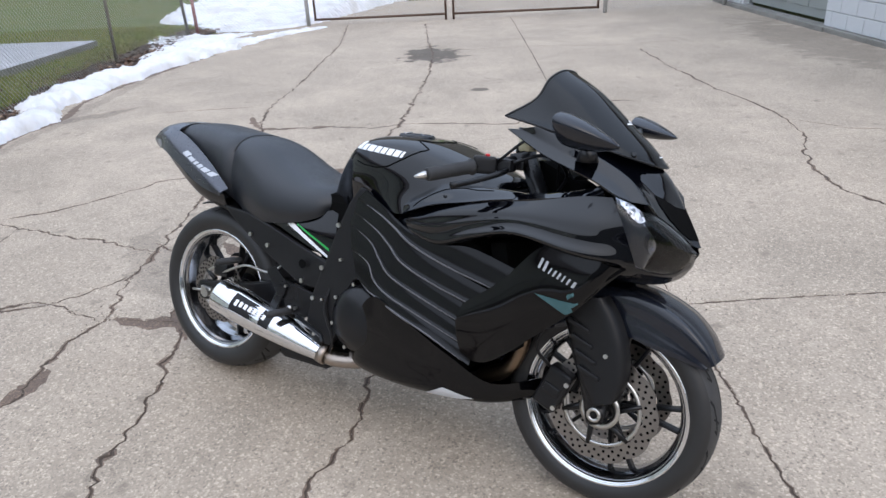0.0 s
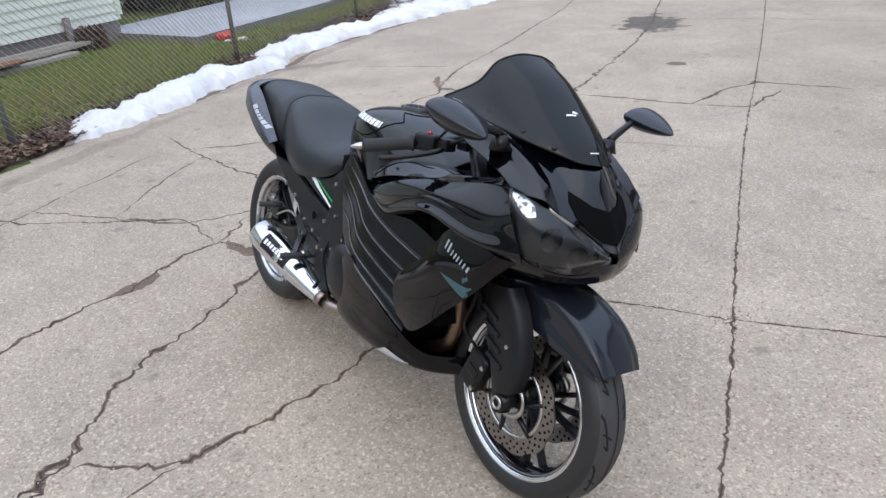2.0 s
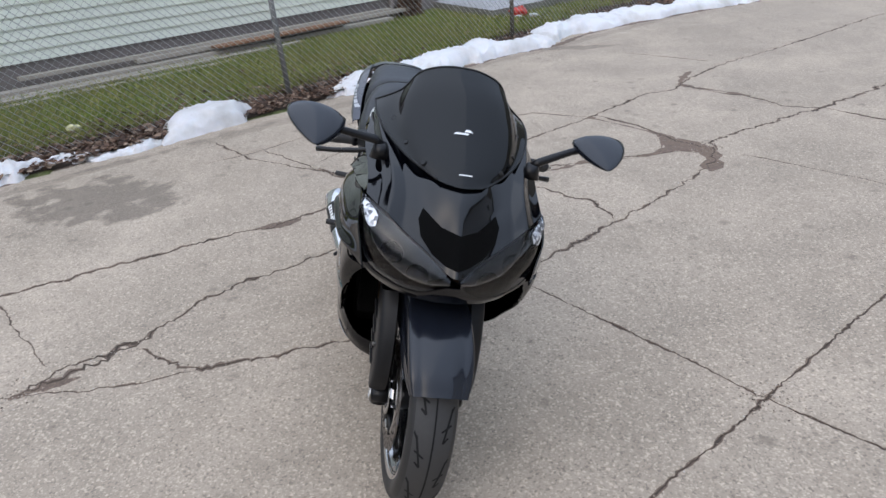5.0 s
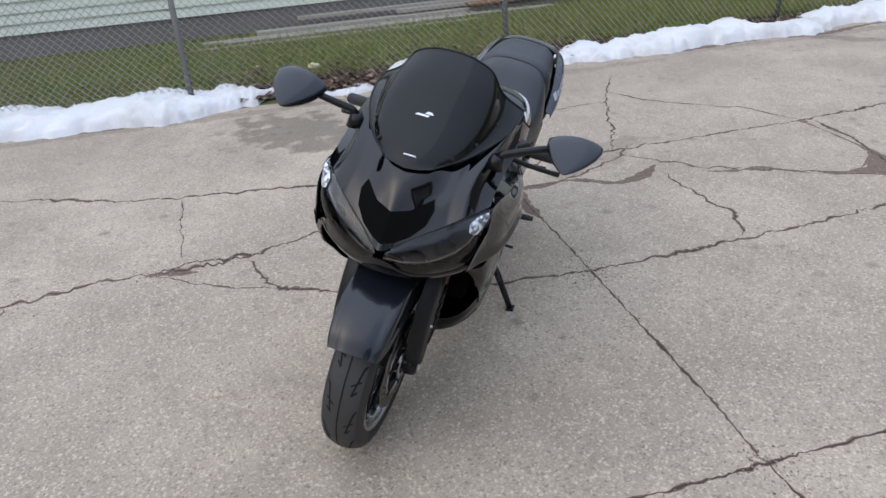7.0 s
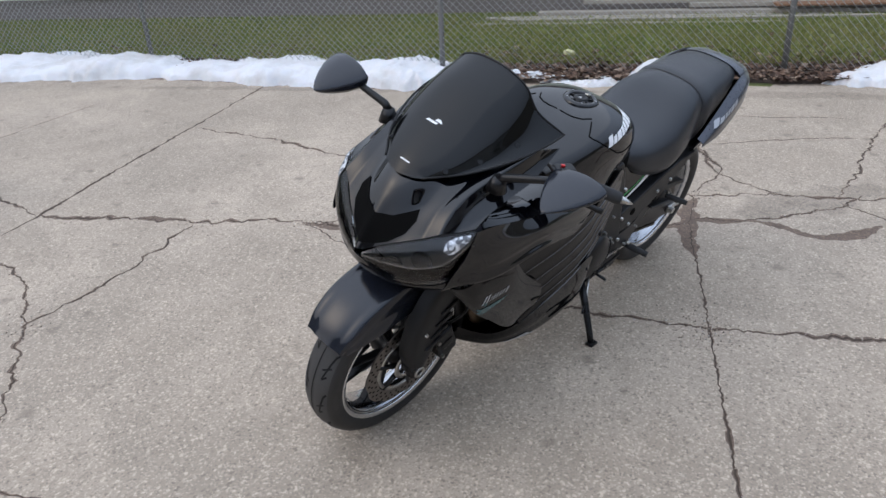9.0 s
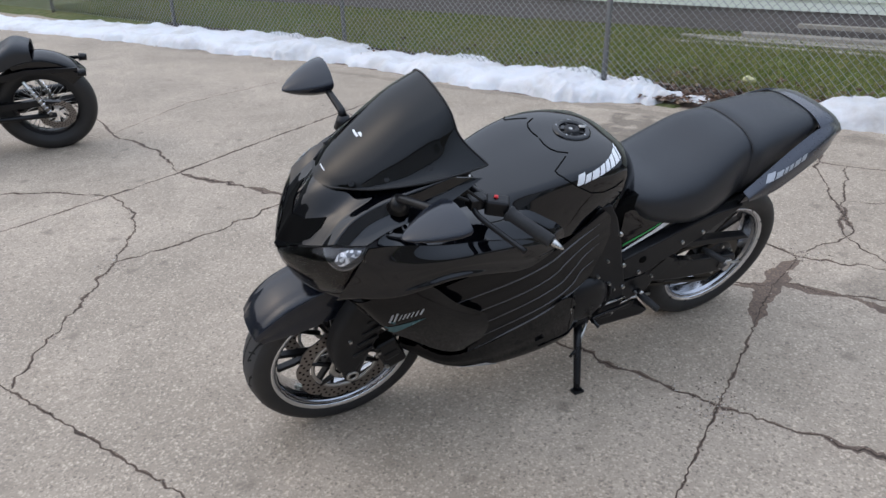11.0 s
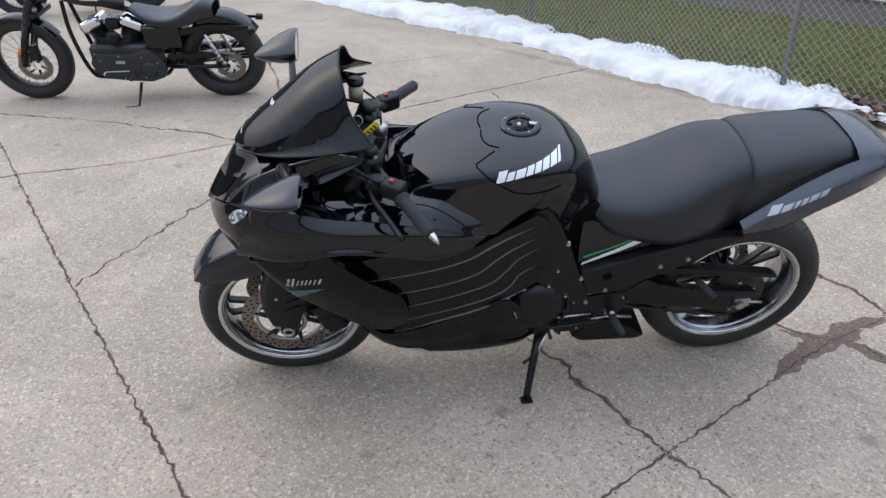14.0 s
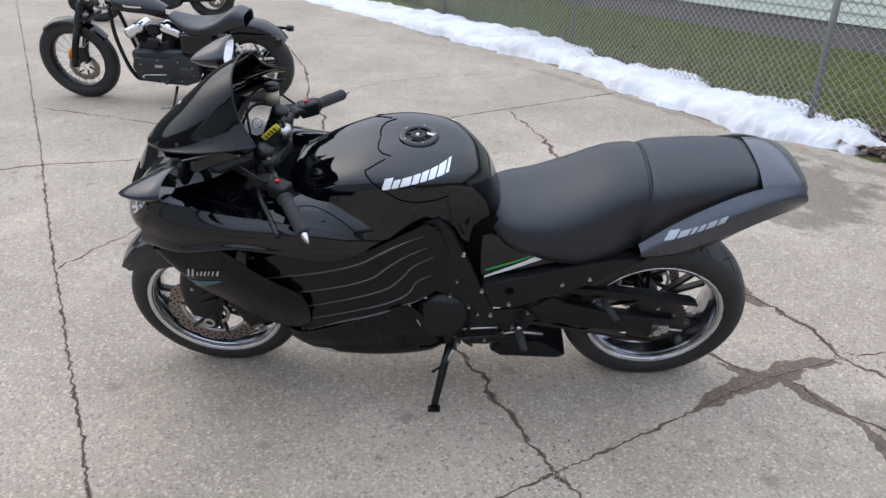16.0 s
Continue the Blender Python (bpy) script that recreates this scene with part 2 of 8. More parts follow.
M_PLANK2 = simple("reddish_board", (0.24, 0.128, 0.072), 0.8, grain=22, vary=0.4, relief=0.4)
M_SLAB = concrete_material("frosted_slab", (0.448, 0.448, 0.464), (0.376, 0.368, 0.376))
M_SLABSIDE = concrete_material("slab_edge", (0.256, 0.248, 0.224), (0.176, 0.168, 0.144))
M_WHITEBLOCK = simple("white_block_paint", (0.576, 0.592, 0.6), 0.7, grain=18, vary=0.08, relief=0.35)
M_DOORPAINT = simple("grey_green_door_paint", (0.272, 0.296, 0.28), 0.5, grain=10, vary=0.1)
M_DARKGLASS = simple("dark_pane", (0.024, 0.028, 0.032), 0.08, grain=3, vary=0.2)
M_REDBIT = simple("red_plastic", (0.48, 0.048, 0.032), 0.45, grain=20)
M_PALEYEL = simple("pale_yellow_lump", (0.576, 0.544, 0.304), 0.8, grain=60, vary=0.25)


# ---- mesh helpers ----
def mesh_of(name, verts, faces, mats, smooth=False, idx=None):
    me = bpy.data.meshes.new(name)
    me.from_pydata([tuple(map(float, v)) for v in verts], [], faces)
    for m in mats if isinstance(mats, (list, tuple)) else [mats]:
        me.materials.append(m)
    if idx is not None:
        me.polygons.foreach_set("material_index", idx)
    if smooth:
        me.polygons.foreach_set("use_smooth", [True] * len(me.polygons))
    me.update()
    return me


def thing(name, me, label, category, group="", kind="", m=None):
    ob = new(name, me)
    if m is not None:
        ob.matrix_world = m
    return tagged(ob, label, category, group, kind)


def empty_thing(name, m, label, category, group=""):
    ob = new(name)
    ob.empty_display_size = 0.1
    ob.matrix_world = m
    return tagged(ob, label, category, group)


def part(name, me, parent, label="", m=None):
    ob = new(name, me)
    ob.parent = parent
    if m is not None:
        ob.matrix_local = m
    return tagged(ob, label) if label else ob


def bm_mesh(name, bm, mat, smooth=False):
    me = bpy.data.meshes.new(name)
    bm.normal_update()
    bm.to_mesh(me)
    bm.free()
    for m in mat if isinstance(mat, (list, tuple)) else [mat]:
        me.materials.append(m)
    if smooth:
        me.polygons.foreach_set("use_smooth", [True] * len(me.polygons))
    return me


def box(name, size, mat, at=(0, 0, 0), bevel=0.0, seg=2, turn=None, smooth=False):
    bm = bmesh.new()
    bmesh.ops.create_cube(bm, size=1.0)
    bmesh.ops.scale(bm, vec=size, verts=bm.verts)
    if bevel:
        bmesh.ops.bevel(bm, geom=list(bm.edges), offset=bevel, segments=seg, affect="EDGES", profile=0.6)
    if turn is not None:
        bmesh.ops.transform(bm, matrix=turn.to_4x4() if len(turn) == 3 else turn, verts=bm.verts)
    bmesh.ops.translate(bm, vec=at, verts=bm.verts)
    return bm_mesh(name, bm, mat, smooth)


def tube(name, pts, radius, mat, n=10, caps=True, smooth=True):
    """A round tube along points; radius one number or one a point."""
    P = [Vector(p) for p in pts]
    R = radius if isinstance(radius, (list, tuple)) else [radius] * len(P)
    verts, faces = [], []
    side = None
    for i, p in enumerate(P):
        d = (P[min(i + 1, len(P) - 1)] - P[max(i - 1, 0)]).normalized()
        if side is None:
            side = d.orthogonal().normalized()
        side = (side - d * side.dot(d)).normalized()
        up = d.cross(side)
        for k in range(n):
            a = 2 * math.pi * k / n
            verts.append(p + (side * math.cos(a) + up * math.sin(a)) * R[i])
    for i in range(len(P) - 1):
        for k in range(n):
            a, b = i * n + k, i * n + (k + 1) % n
            faces.append((a, b, b + n, a + n))
    if caps:
        faces.append(tuple(range(n - 1, -1, -1)))
        faces.append(tuple(range((len(P) - 1) * n, len(P) * n)))
    return mesh_of(name, verts, faces, mat, smooth)


def spline(pts, n):
    """n points along a smooth curve through the control points."""
    P = np.array(pts, float)
    k = len(P)
    if k == 2:
        return P[0] + np.linspace(0, 1, n)[:, None] * (P[1] - P[0])
    E = np.vstack([2 * P[0] - P[1], P, 2 * P[-1] - P[-2]])
    out = []
    for s in np.linspace(0, k - 1, n):
        i = min(int(s), k - 2)
        f = s - i
        a, b, c, d = E[i:i + 4]
        out.append(0.5 * (2 * b + (c - a) * f + (2 * a - 5 * b + 4 * c - d) * f * f + (3 * b - a - 3 * c + d) * f ** 3))
    return np.array(out)


# ---- the yard's plan ----
def fence_x(y):
    """The fence runs nearly along y and drifts a little."""
    return float(np.interp(y, [-14, -8.8, -2.62, 0.48, 3.33, 6.38, 9.4, 12.2], [-3.55, -3.75, -3.88, -3.87, -4.15, -4.58, -4.96, -5.10]))


def lot_edge_x(y):
    return fence_x(y) + 0.25


def house_x(y):
    return -6.70 - 0.11 * y


# the concrete lot: one sheet with real, sunken cracks and joints
CRACKS = []


def crack(width, *pts, straight=False):
    CRACKS.append((width, pts, straight))


crack(0.013, (-2.5, 13.2), (-2.12, 10.7), (-2.05, 9.2), (-1.97, 7.8), (-1.97, 6.7), (-1.87, 6.1), (-1.72, 5.7), (-1.80, 5.43), (-1.68, 4.72), (-1.62, 4.02), (-1.58, 3.5), (-1.53, 2.84), (-1.47, 2.6), (-1.53, 2.4), (-1.52, 2.06), (-1.58, 1.78), (-1.64, 1.3), (-1.66, 0.9), (-1.74, 0.36), (-1.96, -0.24), (-2.08, -0.92))
crack(0.014, (-1.81, 5.87), (-1.62, 5.84), (-1.39, 5.83), (-1.1, 5.85), (-0.8, 5.79), (-0.56, 5.91), (-0.21, 5.88), (0.2, 5.81), (0.42, 5.8), (0.58, 6.24), (0.81, 6.6), (1.02, 6.57), (1.5, 6.5))
crack(0.012, (0.42, 5.8), (0.67, 5.77), (0.84, 5.83), (0.9, 6.1), (1.04, 6.4))
crack(0.010, (-3.09, 6.59), (-2.76, 6.63), (-2.4, 6.7), (-2.12, 6.73))
crack(0.013, (-1.05, 12.9), (-0.82, 10.9), (-0.62, 9.5), (-0.55, 8.3), (-0.55, 7.5), (-0.57, 6.6), (-0.58, 6.0), (-0.66, 5.3), (-0.69, 4.8), (-0.59, 4.66), (-0.42, 4.42), (-0.34, 4.0), (-0.28, 3.55), (-0.22, 3.1), (-0.19, 2.82), (-0.18, 2.63), (-0.18, 2.35), (-0.2, 2.1), (-0.21, 1.9), (-0.27, 1.63), (-0.37, 1.42), (-0.43, 1.27), (-0.57, 1.21), (-0.76, 1.11))
crack(0.009, (-1.47, 2.6), (-1.14, 2.57), (-0.83, 2.58), (-0.55, 2.61), (-0.17, 2.63), (0.26, 2.66), (0.7, 2.69), (1.03, 2.7), (1.4, 2.75), (1.93, 2.8), (3.0, 2.9), (4.6, 3.0), straight=True)
crack(0.009, (-1.49, 2.58), (-1.87, 2.76), (-2.36, 2.56), (-2.81, 2.4), (-3.4, 2.35))
crack(0.007, (-3.0, 3.62), (-3.01, 3.45), (-2.96, 3.15), (-2.96, 2.93), (-2.94, 2.77), (-2.88, 2.44), (-2.94, 2.11))
crack(0.010, (0.45, 13.4), (0.66, 9.7), (0.76, 7.55), (0.80, 6.6), (0.83, 5.67), (0.87, 4.85), (0.92, 4.12), (0.97, 3.4), (1.03, 2.69), (1.09, 1.78), (1.2, 0.17), (1.29, -1.48), (1.48, -4.4), (1.9, -10.6), (2.1, -14), straight=True)
crack(0.015, (-1.1, 2.55), (-1.05, 2.43), (-1.0, 2.1), (-0.98, 1.86), (-1.0, 1.62), (-0.9, 1.36), (-0.78, 1.12), (-0.8, 0.9), (-0.74, 0.68), (-0.71, 0.43), (-0.61, 0.09), (-0.61, -0.18), (-0.5, -0.86))
crack(0.009, (-3.26, 4.01), (-3.04, 3.88), (-2.74, 3.73), (-2.37, 3.6), (-1.88, 3.44), (-1.57, 3.3))
crack(0.006, (-2.57, 3.59), (-2.55, 3.37), (-2.43, 2.99), (-2.31, 2.67))
crack(0.011, (-2.79, 3.81), (-2.49, 3.98), (-2.23, 4.27), (-2.09, 4.47), (-1.84, 4.59), (-1.68, 4.68))
crack(0.008, (-2.9, 2.55), (-2.02, 2.68), (-1.84, 2.71), (-1.7, 2.84), (-1.56, 3.02))
crack(0.012, (-1.66, 4.74), (-1.31, 4.74), (-0.87, 4.63), (-0.59, 4.66))
crack(0.008, (-0.43, 4.69), (0.01, 4.73), (0.73, 4.78))
crack(0.012, (-1.11, 3.43), (-0.72, 3.46), (-0.54, 3.51), (-0.29, 3.42))
crack(0.012, (-1.5, 3.3), (-1.11, 3.68), (-0.92, 4.12), (-0.68, 4.53))
crack(0.011, (-1.17, 2.6), (-1.18, 2.8), (-1.24, 2.97), (-1.45, 3.3), (-1.62, 3.43))
crack(0.006, (-1.65, 0.7), (-1.2, 0.75), (-0.86, 0.81))
crack(0.006, (-0.74, 0.68), (-0.59, 0.87), (-0.47, 1.13), (-0.43, 1.27))
crack(0.016, (1.9, -1.1), (1.27, -1.06), (0.59, -0.87), (-0.03, -0.86), (-0.5, -0.86), (-1.18, -0.91), (-2.18, -0.96), (-3.5, -1.03), straight=True)
crack(0.011, (1.18, 0.57), (1.0, 0.42), (0.75, 0.23), (0.41, -0.04), (0.1, 0.06), (-0.28, 0.08), (-0.61, 0.09))
crack(0.008, (0.41, -0.04), (0.16, -0.27), (0.0, -0.56), (-0.05, -0.85), (0.12, -1.22), (0.36, -1.48), (0.6, -1.84), (1.35, -2.65))
crack(0.009, (-0.5, -0.86), (-0.6, -1.1), (-0.71, -1.38), (-0.72, -1.95), (-0.89, -2.5), (-1.05, -3.2), (-1.2, -4.5))
crack(0.013, (2.04, 9.45), (2.13, 8.2), (2.32, 6.96), (2.48, 6.23), (2.54, 5.73), (2.51, 5.3), (2.37, 4.88), (2.26, 4.45), (2.29, 4.03), (2.5, 3.6), (2.8, 2.9))
crack(0.005, (2.54, 5.73), (2.9, 5.4), (3.6, 5.2))
crack(0.007, (-0.54, 9.82), (0.69, 9.92), (1.72, 9.76), (2.8, 10.0))
crack(0.007, (-1.0, 12.2), (0.5, 12.4), (1.6, 12.3))
crack(0.006, (-0.72, -2.0), (-1.6, -2.3), (-2.6, -2.2))
crack(0.026, (-0.715, 0.69), (-0.72, 0.79), (-0.75, 0.88), (-0.775, 0.99), (-0.785, 1.09), (-0.82, 1.18))


# damp patches that have soaked out of the cracks: (x, y, half width)
DAMP = [[(-1.68, 4.67, 0.03), (-1.52, 4.67, 0.012), (-1.17, 4.68, 0.012), (-0.98, 4.66, 0.04), (-0.80, 4.59, 0.09), (-0.67, 4.62, 0.08), (-0.55, 4.58, 0.06), (-0.42, 4.41, 0.055), (-0.36, 4.31, 0.012)],
        [(-0.78, 4.52, 0.05), (-0.8, 4.33, 0.03), (-0.87, 4.14, 0.008), (-1.0, 3.98, 0.03), (-1.02, 3.8, 0.025), (-1.06, 3.66, 0.008)],
        [(-1.81, 5.87, 0.03), (-1.62, 5.84, 0.035), (-1.44, 5.87, 0.015), (-1.3, 5.88, 0.035), (-1.14, 5.88, 0.01)],
        [(-1.84, 5.92, 0.02), (-1.94, 6.1, 0.045), (-2.02, 6.3, 0.01)],
        [(-0.76, 2.59, 0.012), (-0.88, 2.57, 0.035), (-1.03, 2.555, 0.05), (-1.16, 2.565, 0.06), (-1.26, 2.56, 0.05), (-1.36, 2.58, 0.035), (-1.43, 2.61, 0.012)],
        [(-1.03, 2.42, 0.010), (-1.05, 2.48, 0.022), (-1.10, 2.55, 0.03)],
        [(-1.15, 2.60, 0.02), (-1.17, 2.74, 0.035), (-1.19, 2.86, 0.022), (-1.16, 2.98, 0.035), (-1.07, 3.12, 0.02), (-1.12, 3.30, 0.045), (-1.25, 3.44, 0.012)],
        [(-1.55, 1.94, 0.008), (-1.52, 2.04, 0.04), (-1.49, 2.13, 0.035), (-1.49, 2.2, 0.01)],
        [(-0.60, -0.28, 0.012), (-0.61, -0.20, 0.03), (-0.62, -0.10, 0.022), (-0.64, 0.0, 0.01)],
        [(-0.72, 0.66, 0.008), (-0.72, 0.74, 0.03), (-0.70, 0.82, 0.022), (-0.69, 0.9, 0.008)],
        [(-3.02, -5.5, 0.02), (-3.17, -4.0, 0.05), (-3.40, -2.5, 0.035), (-3.42, -1.6, 0.05), (-3.36, -0.6, 0.03), (-3.40, 0.2, 0.06), (-3.60, 0.9, 0.04), (-3.70, 1.5, 0.02)],
        [(-3.92, 4.0, 0.02), (-3.91, 5.0, 0.05), (-4.0, 5.8, 0.03), (-3.97, 6.5, 0.05), (-4.17, 7.3, 0.03), (-4.1, 8.8, 0.06), (-3.85, 10.2, 0.03)]]


def build_lot():
    from mathutils.geometry import delaunay_2d_cdt
    rng = np.random.default_rng(7)
    V, E, Z, segs = [], [], [], []

    def add(p, z):
        V.append(Vector((float(p[0]), float(p[1]))))
        Z.append(z)
        return len(V) - 1

    ys = np.linspace(-16, 13.9, 60)
    rim = [(lot_edge_x(y) + 0.03 * math.sin(y * 5.1) - 0.02, y) for y in ys] + [(x, 17.5) for x in (-5.0, 4.4)] + [(4.40 + 0.07 * (14 - y), y) for y in np.linspace(14, 3, 8)] + [(9.0, 3.0), (9.0, -16.0)]
    ring = [add(p, 0.0) for p in rim]
    E += [(a, b) for a, b in zip(ring, ring[1:] + ring[:1])]
    for width, pts, straight in CRACKS:
        P = np.array(pts)
        seg = np.linalg.norm(np.diff(P, axis=0), axis=1)
        s = np.r_[0, np.cumsum(seg)]
        close = np.hypot(P[:, 0], P[:, 1] - 2.0).min() < 2.6
        n = max(3, int(s[-1] / (0.017 if close else 0.03)))
        t = np.linspace(0, s[-1], n)
        C = np.c_[np.interp(t, s, P[:, 0]), np.interp(t, s, P[:, 1])]
        d = np.gradient(C, axis=0)
        d /= np.linalg.norm(d, axis=1)[:, None] + 1e-9
        N = np.c_[-d[:, 1], d[:, 0]]
        wob = np.convolve(rng.normal(0, 1, n + 8), np.ones(4) / 4, "valid")[:n] * width * (0.35 if straight else 1.5)
        wob[0] = wob[-1] = 0
        C = C + N * (wob + rng.normal(0, width * (0.30 if close else 0.25), n))[:, None]
        wide = np.clip(np.convolve(rng.gamma(1.6, 0.55, n + 4), np.ones(3) / 3, "valid")[:n], 0.25, 2.6)
        h = width * 0.52 * wide
        taper = np.clip(np.minimum(np.arange(n), np.arange(n)[::-1]) / 4.0, 0.15, 1)
        h = h * taper
        slow = np.convolve(rng.normal(0, 1, n + 30), np.hanning(30) / 7.0, "valid")[:n]
        rag = np.convolve(rng.normal(0, 1, n + 3), np.ones(3) / 1.7, "valid")[:n]
        wet = h + width * np.clip(0.20 + 0.55 * slow + 0.26 * rag, 0.05, 1.6) * taper * (0.34 if straight else 1.0)
        h = h * np.clip(0.55 + 0.4 * slow, 0.35, 1.1) * (0.92 if straight else 1.0)
        segs.append((C, h, wet))
        last = None
        for c, nn, hh, ww in zip(C, N, h, wet):
            ww = max(ww, hh + 0.0015)
            cur = (add(c + nn * ww, 0.0), add(c + nn * hh * rng.uniform(0.8, 1.2), -0.001), add(c, -min(0.012, 0.5 * hh + 0.002)), add(c - nn * hh * rng.uniform(0.8, 1.2), -0.001), add(c - nn * ww * rng.uniform(0.7, 1.2), 0.0))
            if last:
                E.extend(zip(last, cur))
            last = cur
    for rows in DAMP:
        run = sum(math.hypot(p[0] - q[0], p[1] - q[1]) for p, q in zip(rows, rows[1:]))
        D = spline(rows, max(40, int(run / 0.012)))
        D[:, :2] += rng.normal(0, 0.0015, (len(D), 2))
        d = np.gradient(D[:, :2], axis=0)
        d /= np.linalg.norm(d, axis=1)[:, None] + 1e-9
        slow = np.convolve(rng.normal(0, 1, len(D) + 8), np.hanning(9) / 2.2, "valid")
        wet = 0.8 * np.clip(D[:, 2], 0.006, 1) * np.clip(0.9 + 0.30 * slow + rng.normal(0, 0.16, len(D)), 0.25, 1.7)
        segs.append((D[:, :2], np.zeros(len(D)), wet))
        last = None
        for c, dd, ww in zip(D[:, :2], d, wet):
            nn = np.array([-dd[1], dd[0]])
            cur = (add(c + nn * ww * rng.uniform(0.8, 1.15), 0.0), add(c - nn * ww * rng.uniform(0.8, 1.15), 0.0))
            if last:
                E.extend(zip(last, cur))
            last = cur
    v2, e2, f2, ov, oe, of = delaunay_2d_cdt(V, E, [], 1, 1e-5)
    z = np.zeros(len(v2))
    for i, src in enumerate(ov):
        if src:
            z[i] = min(Z[k] for k in src)
    xy = np.array([tuple(v) for v in v2])
    cen = np.array([xy[list(f)].mean(0) for f in f2])
    inside = np.zeros(len(f2), int)
    damp = np.zeros(len(f2), int)
    for C, h, wet in segs:
        lo, hi = C.min(0) - 0.05, C.max(0) + 0.05
        near = np.where(((cen > lo) & (cen < hi)).all(1))[0]
        for k in range(0, len(near), 4000):
            q = cen[near[k:k + 4000]]
            a, b = C[:-1], C[1:]
            ab = b - a
            tt = np.clip(((q[:, None] - a) * ab).sum(-1) / ((ab ** 2).sum(-1) + 1e-12), 0, 1)
            away = np.linalg.norm(q[:, None] - (a + tt[..., None] * ab), axis=-1)
            inside[near[k:k + 4000]] |= ((away - (h[:-1] + (h[1:] - h[:-1]) * tt) * 1.02).min(1) < 0).astype(int)
            damp[near[k:k + 4000]] |= ((away - (wet[:-1] + (wet[1:] - wet[:-1]) * tt) * 1.0).min(1) < 0).astype(int)
    faces = [tuple(f) if (xy[f[1]] - xy[f[0]])[0] * (xy[f[2]] - xy[f[0]])[1] - (xy[f[1]] - xy[f[0]])[1] * (xy[f[2]] - xy[f[0]])[0] > 0 else tuple(f[::-1]) for f in f2]
    me = mesh_of("pavement", np.c_[xy, z], faces, [M_CONC, M_CRACK, M_DAMP], idx=np.where(inside, 1, damp * 2))
    thing("pavement", me, "weathered grey concrete lot with dirt-filled cracks and joints", "pavement", kind="structure")


build_lot()


def build_gravel():
    """Loose crumbs of concrete lying in and beside the nearer cracks."""
    rng = np.random.default_rng(21)
    at = []
    for width, pts, straight in CRACKS:
        P = np.array(pts)
        for a, b in zip(P, P[1:]):
            if math.hypot(*((a + b) / 2 - (-0.1, 2.2))) < 3.4:
                for _ in range(int(np.linalg.norm(b - a) * (16 if straight else 34))):
                    at.append((*(a + (b - a) * rng.uniform()), 0.012))
    for x, y, r, n in ((1.03, 2.69, 0.06, 90), (-0.18, 2.63, 0.07, 160), (-0.13, 2.58, 0.05, 70), (-0.60, 0.10, 0.08, 90), (-0.73, 0.70, 0.06, 70), (-1.48, 2.60, 0.07, 80), (0.40, -0.03, 0.06, 70), (-0.60, 4.62, 0.10, 90)):
        at += [(x, y, r)] * n
    verts, faces = [], []
    for x, y, r in at:
        size = rng.uniform(0.0015, 0.0042)
        c = np.array([x + rng.normal(0, r), y + rng.normal(0, r), size * 0.45])
        k = len(verts)
        for d in ((1, 0, 0), (0, 1, 0), (-1, 0, 0), (0, -1, 0), (0, 0, 0.8), (0, 0, -0.8)):
            verts.append(tuple(c + np.array(d) * size * rng.uniform(0.7, 1.4) + rng.normal(0, size * 0.2, 3)))
        for i in range(4):
            j = (i + 1) % 4
            faces += [(k + i, k + j, k + 4), (k + j, k + i, k + 5)]
    grit = island_material("concrete_crumbs", [(0.0, (0.12, 0.085, 0.065)), (0.4, (0.30, 0.245, 0.19)), (0.8, (0.50, 0.43, 0.36)), (1.0, (0.66, 0.60, 0.53))])
    thing("gravel", mesh_of("gravel", verts, faces, grit), "loose crumbs of broken concrete in the cracks", "gravel", kind="stuff")


build_gravel()


# the ground: one sheet to the horizon, a touch higher in the grassy yard
def build_ground():
    nx = np.unique(np.r_[-600, -200, -80, -40, -25, np.linspace(-16, -3.0, 66), 0, 5, 20, 80, 200, 600])
    ny = np.unique(np.r_[-600, -200, -80, -40, np.linspace(-20, 20, 101), 30, 60, 120, 250, 600])
    X, Y = np.meshgrid(nx, ny, indexing="ij")
    Zg = np.full(X.shape, -0.06)
    for i in range(len(nx)):
        for j in range(len(ny)):
            off = lot_edge_x(max(-14, min(13, ny[j]))) - nx[i]
            if -16.5 < ny[j] < 14.5 and off > -0.1:
                h = 0.06 * min(1, max(0, (off + 0.02) / 0.6)) + 0.02 * min(1, max(0, off / 3))
                Zg[i, j] = h + 0.012 * noise.noise((nx[i] * 2.3, ny[j] * 2.3, 0.0))
            elif nx[i] < -6:
                Zg[i, j] = 0.05
    n = len(ny)
    faces = [(i * n + j, (i + 1) * n + j, (i + 1) * n + j + 1, i * n + j + 1) for i in range(len(nx) - 1) for j in range(n - 1)]
    me = mesh_of("ground", np.c_[X.ravel(), Y.ravel(), Zg.ravel()], faces, M_TURF, True)
    thing("ground", me, "short winter turf and bare soil", "ground", kind="structure")


build_ground()


def scatter(name, count, area, blade, mat, label, category, seed):
    """Many small pieces joined into one mesh of stuff: area(rng) gives (x, y, z), blade(rng) gives local verts and faces."""
    rng = np.random.default_rng(seed)
    verts, faces = [], []
    for _ in range(count):
        at = area(rng)
        if at is None:
            continue
        v, f = blade(rng)
        k = len(verts)
        verts.extend([(at[0] + a, at[1] + b, at[2] + c) for a, b, c in v])
        faces.extend([tuple(i + k for i in q) for q in f])
    return thing(name, mesh_of(name, verts, faces, mat), label, category, kind="stuff")


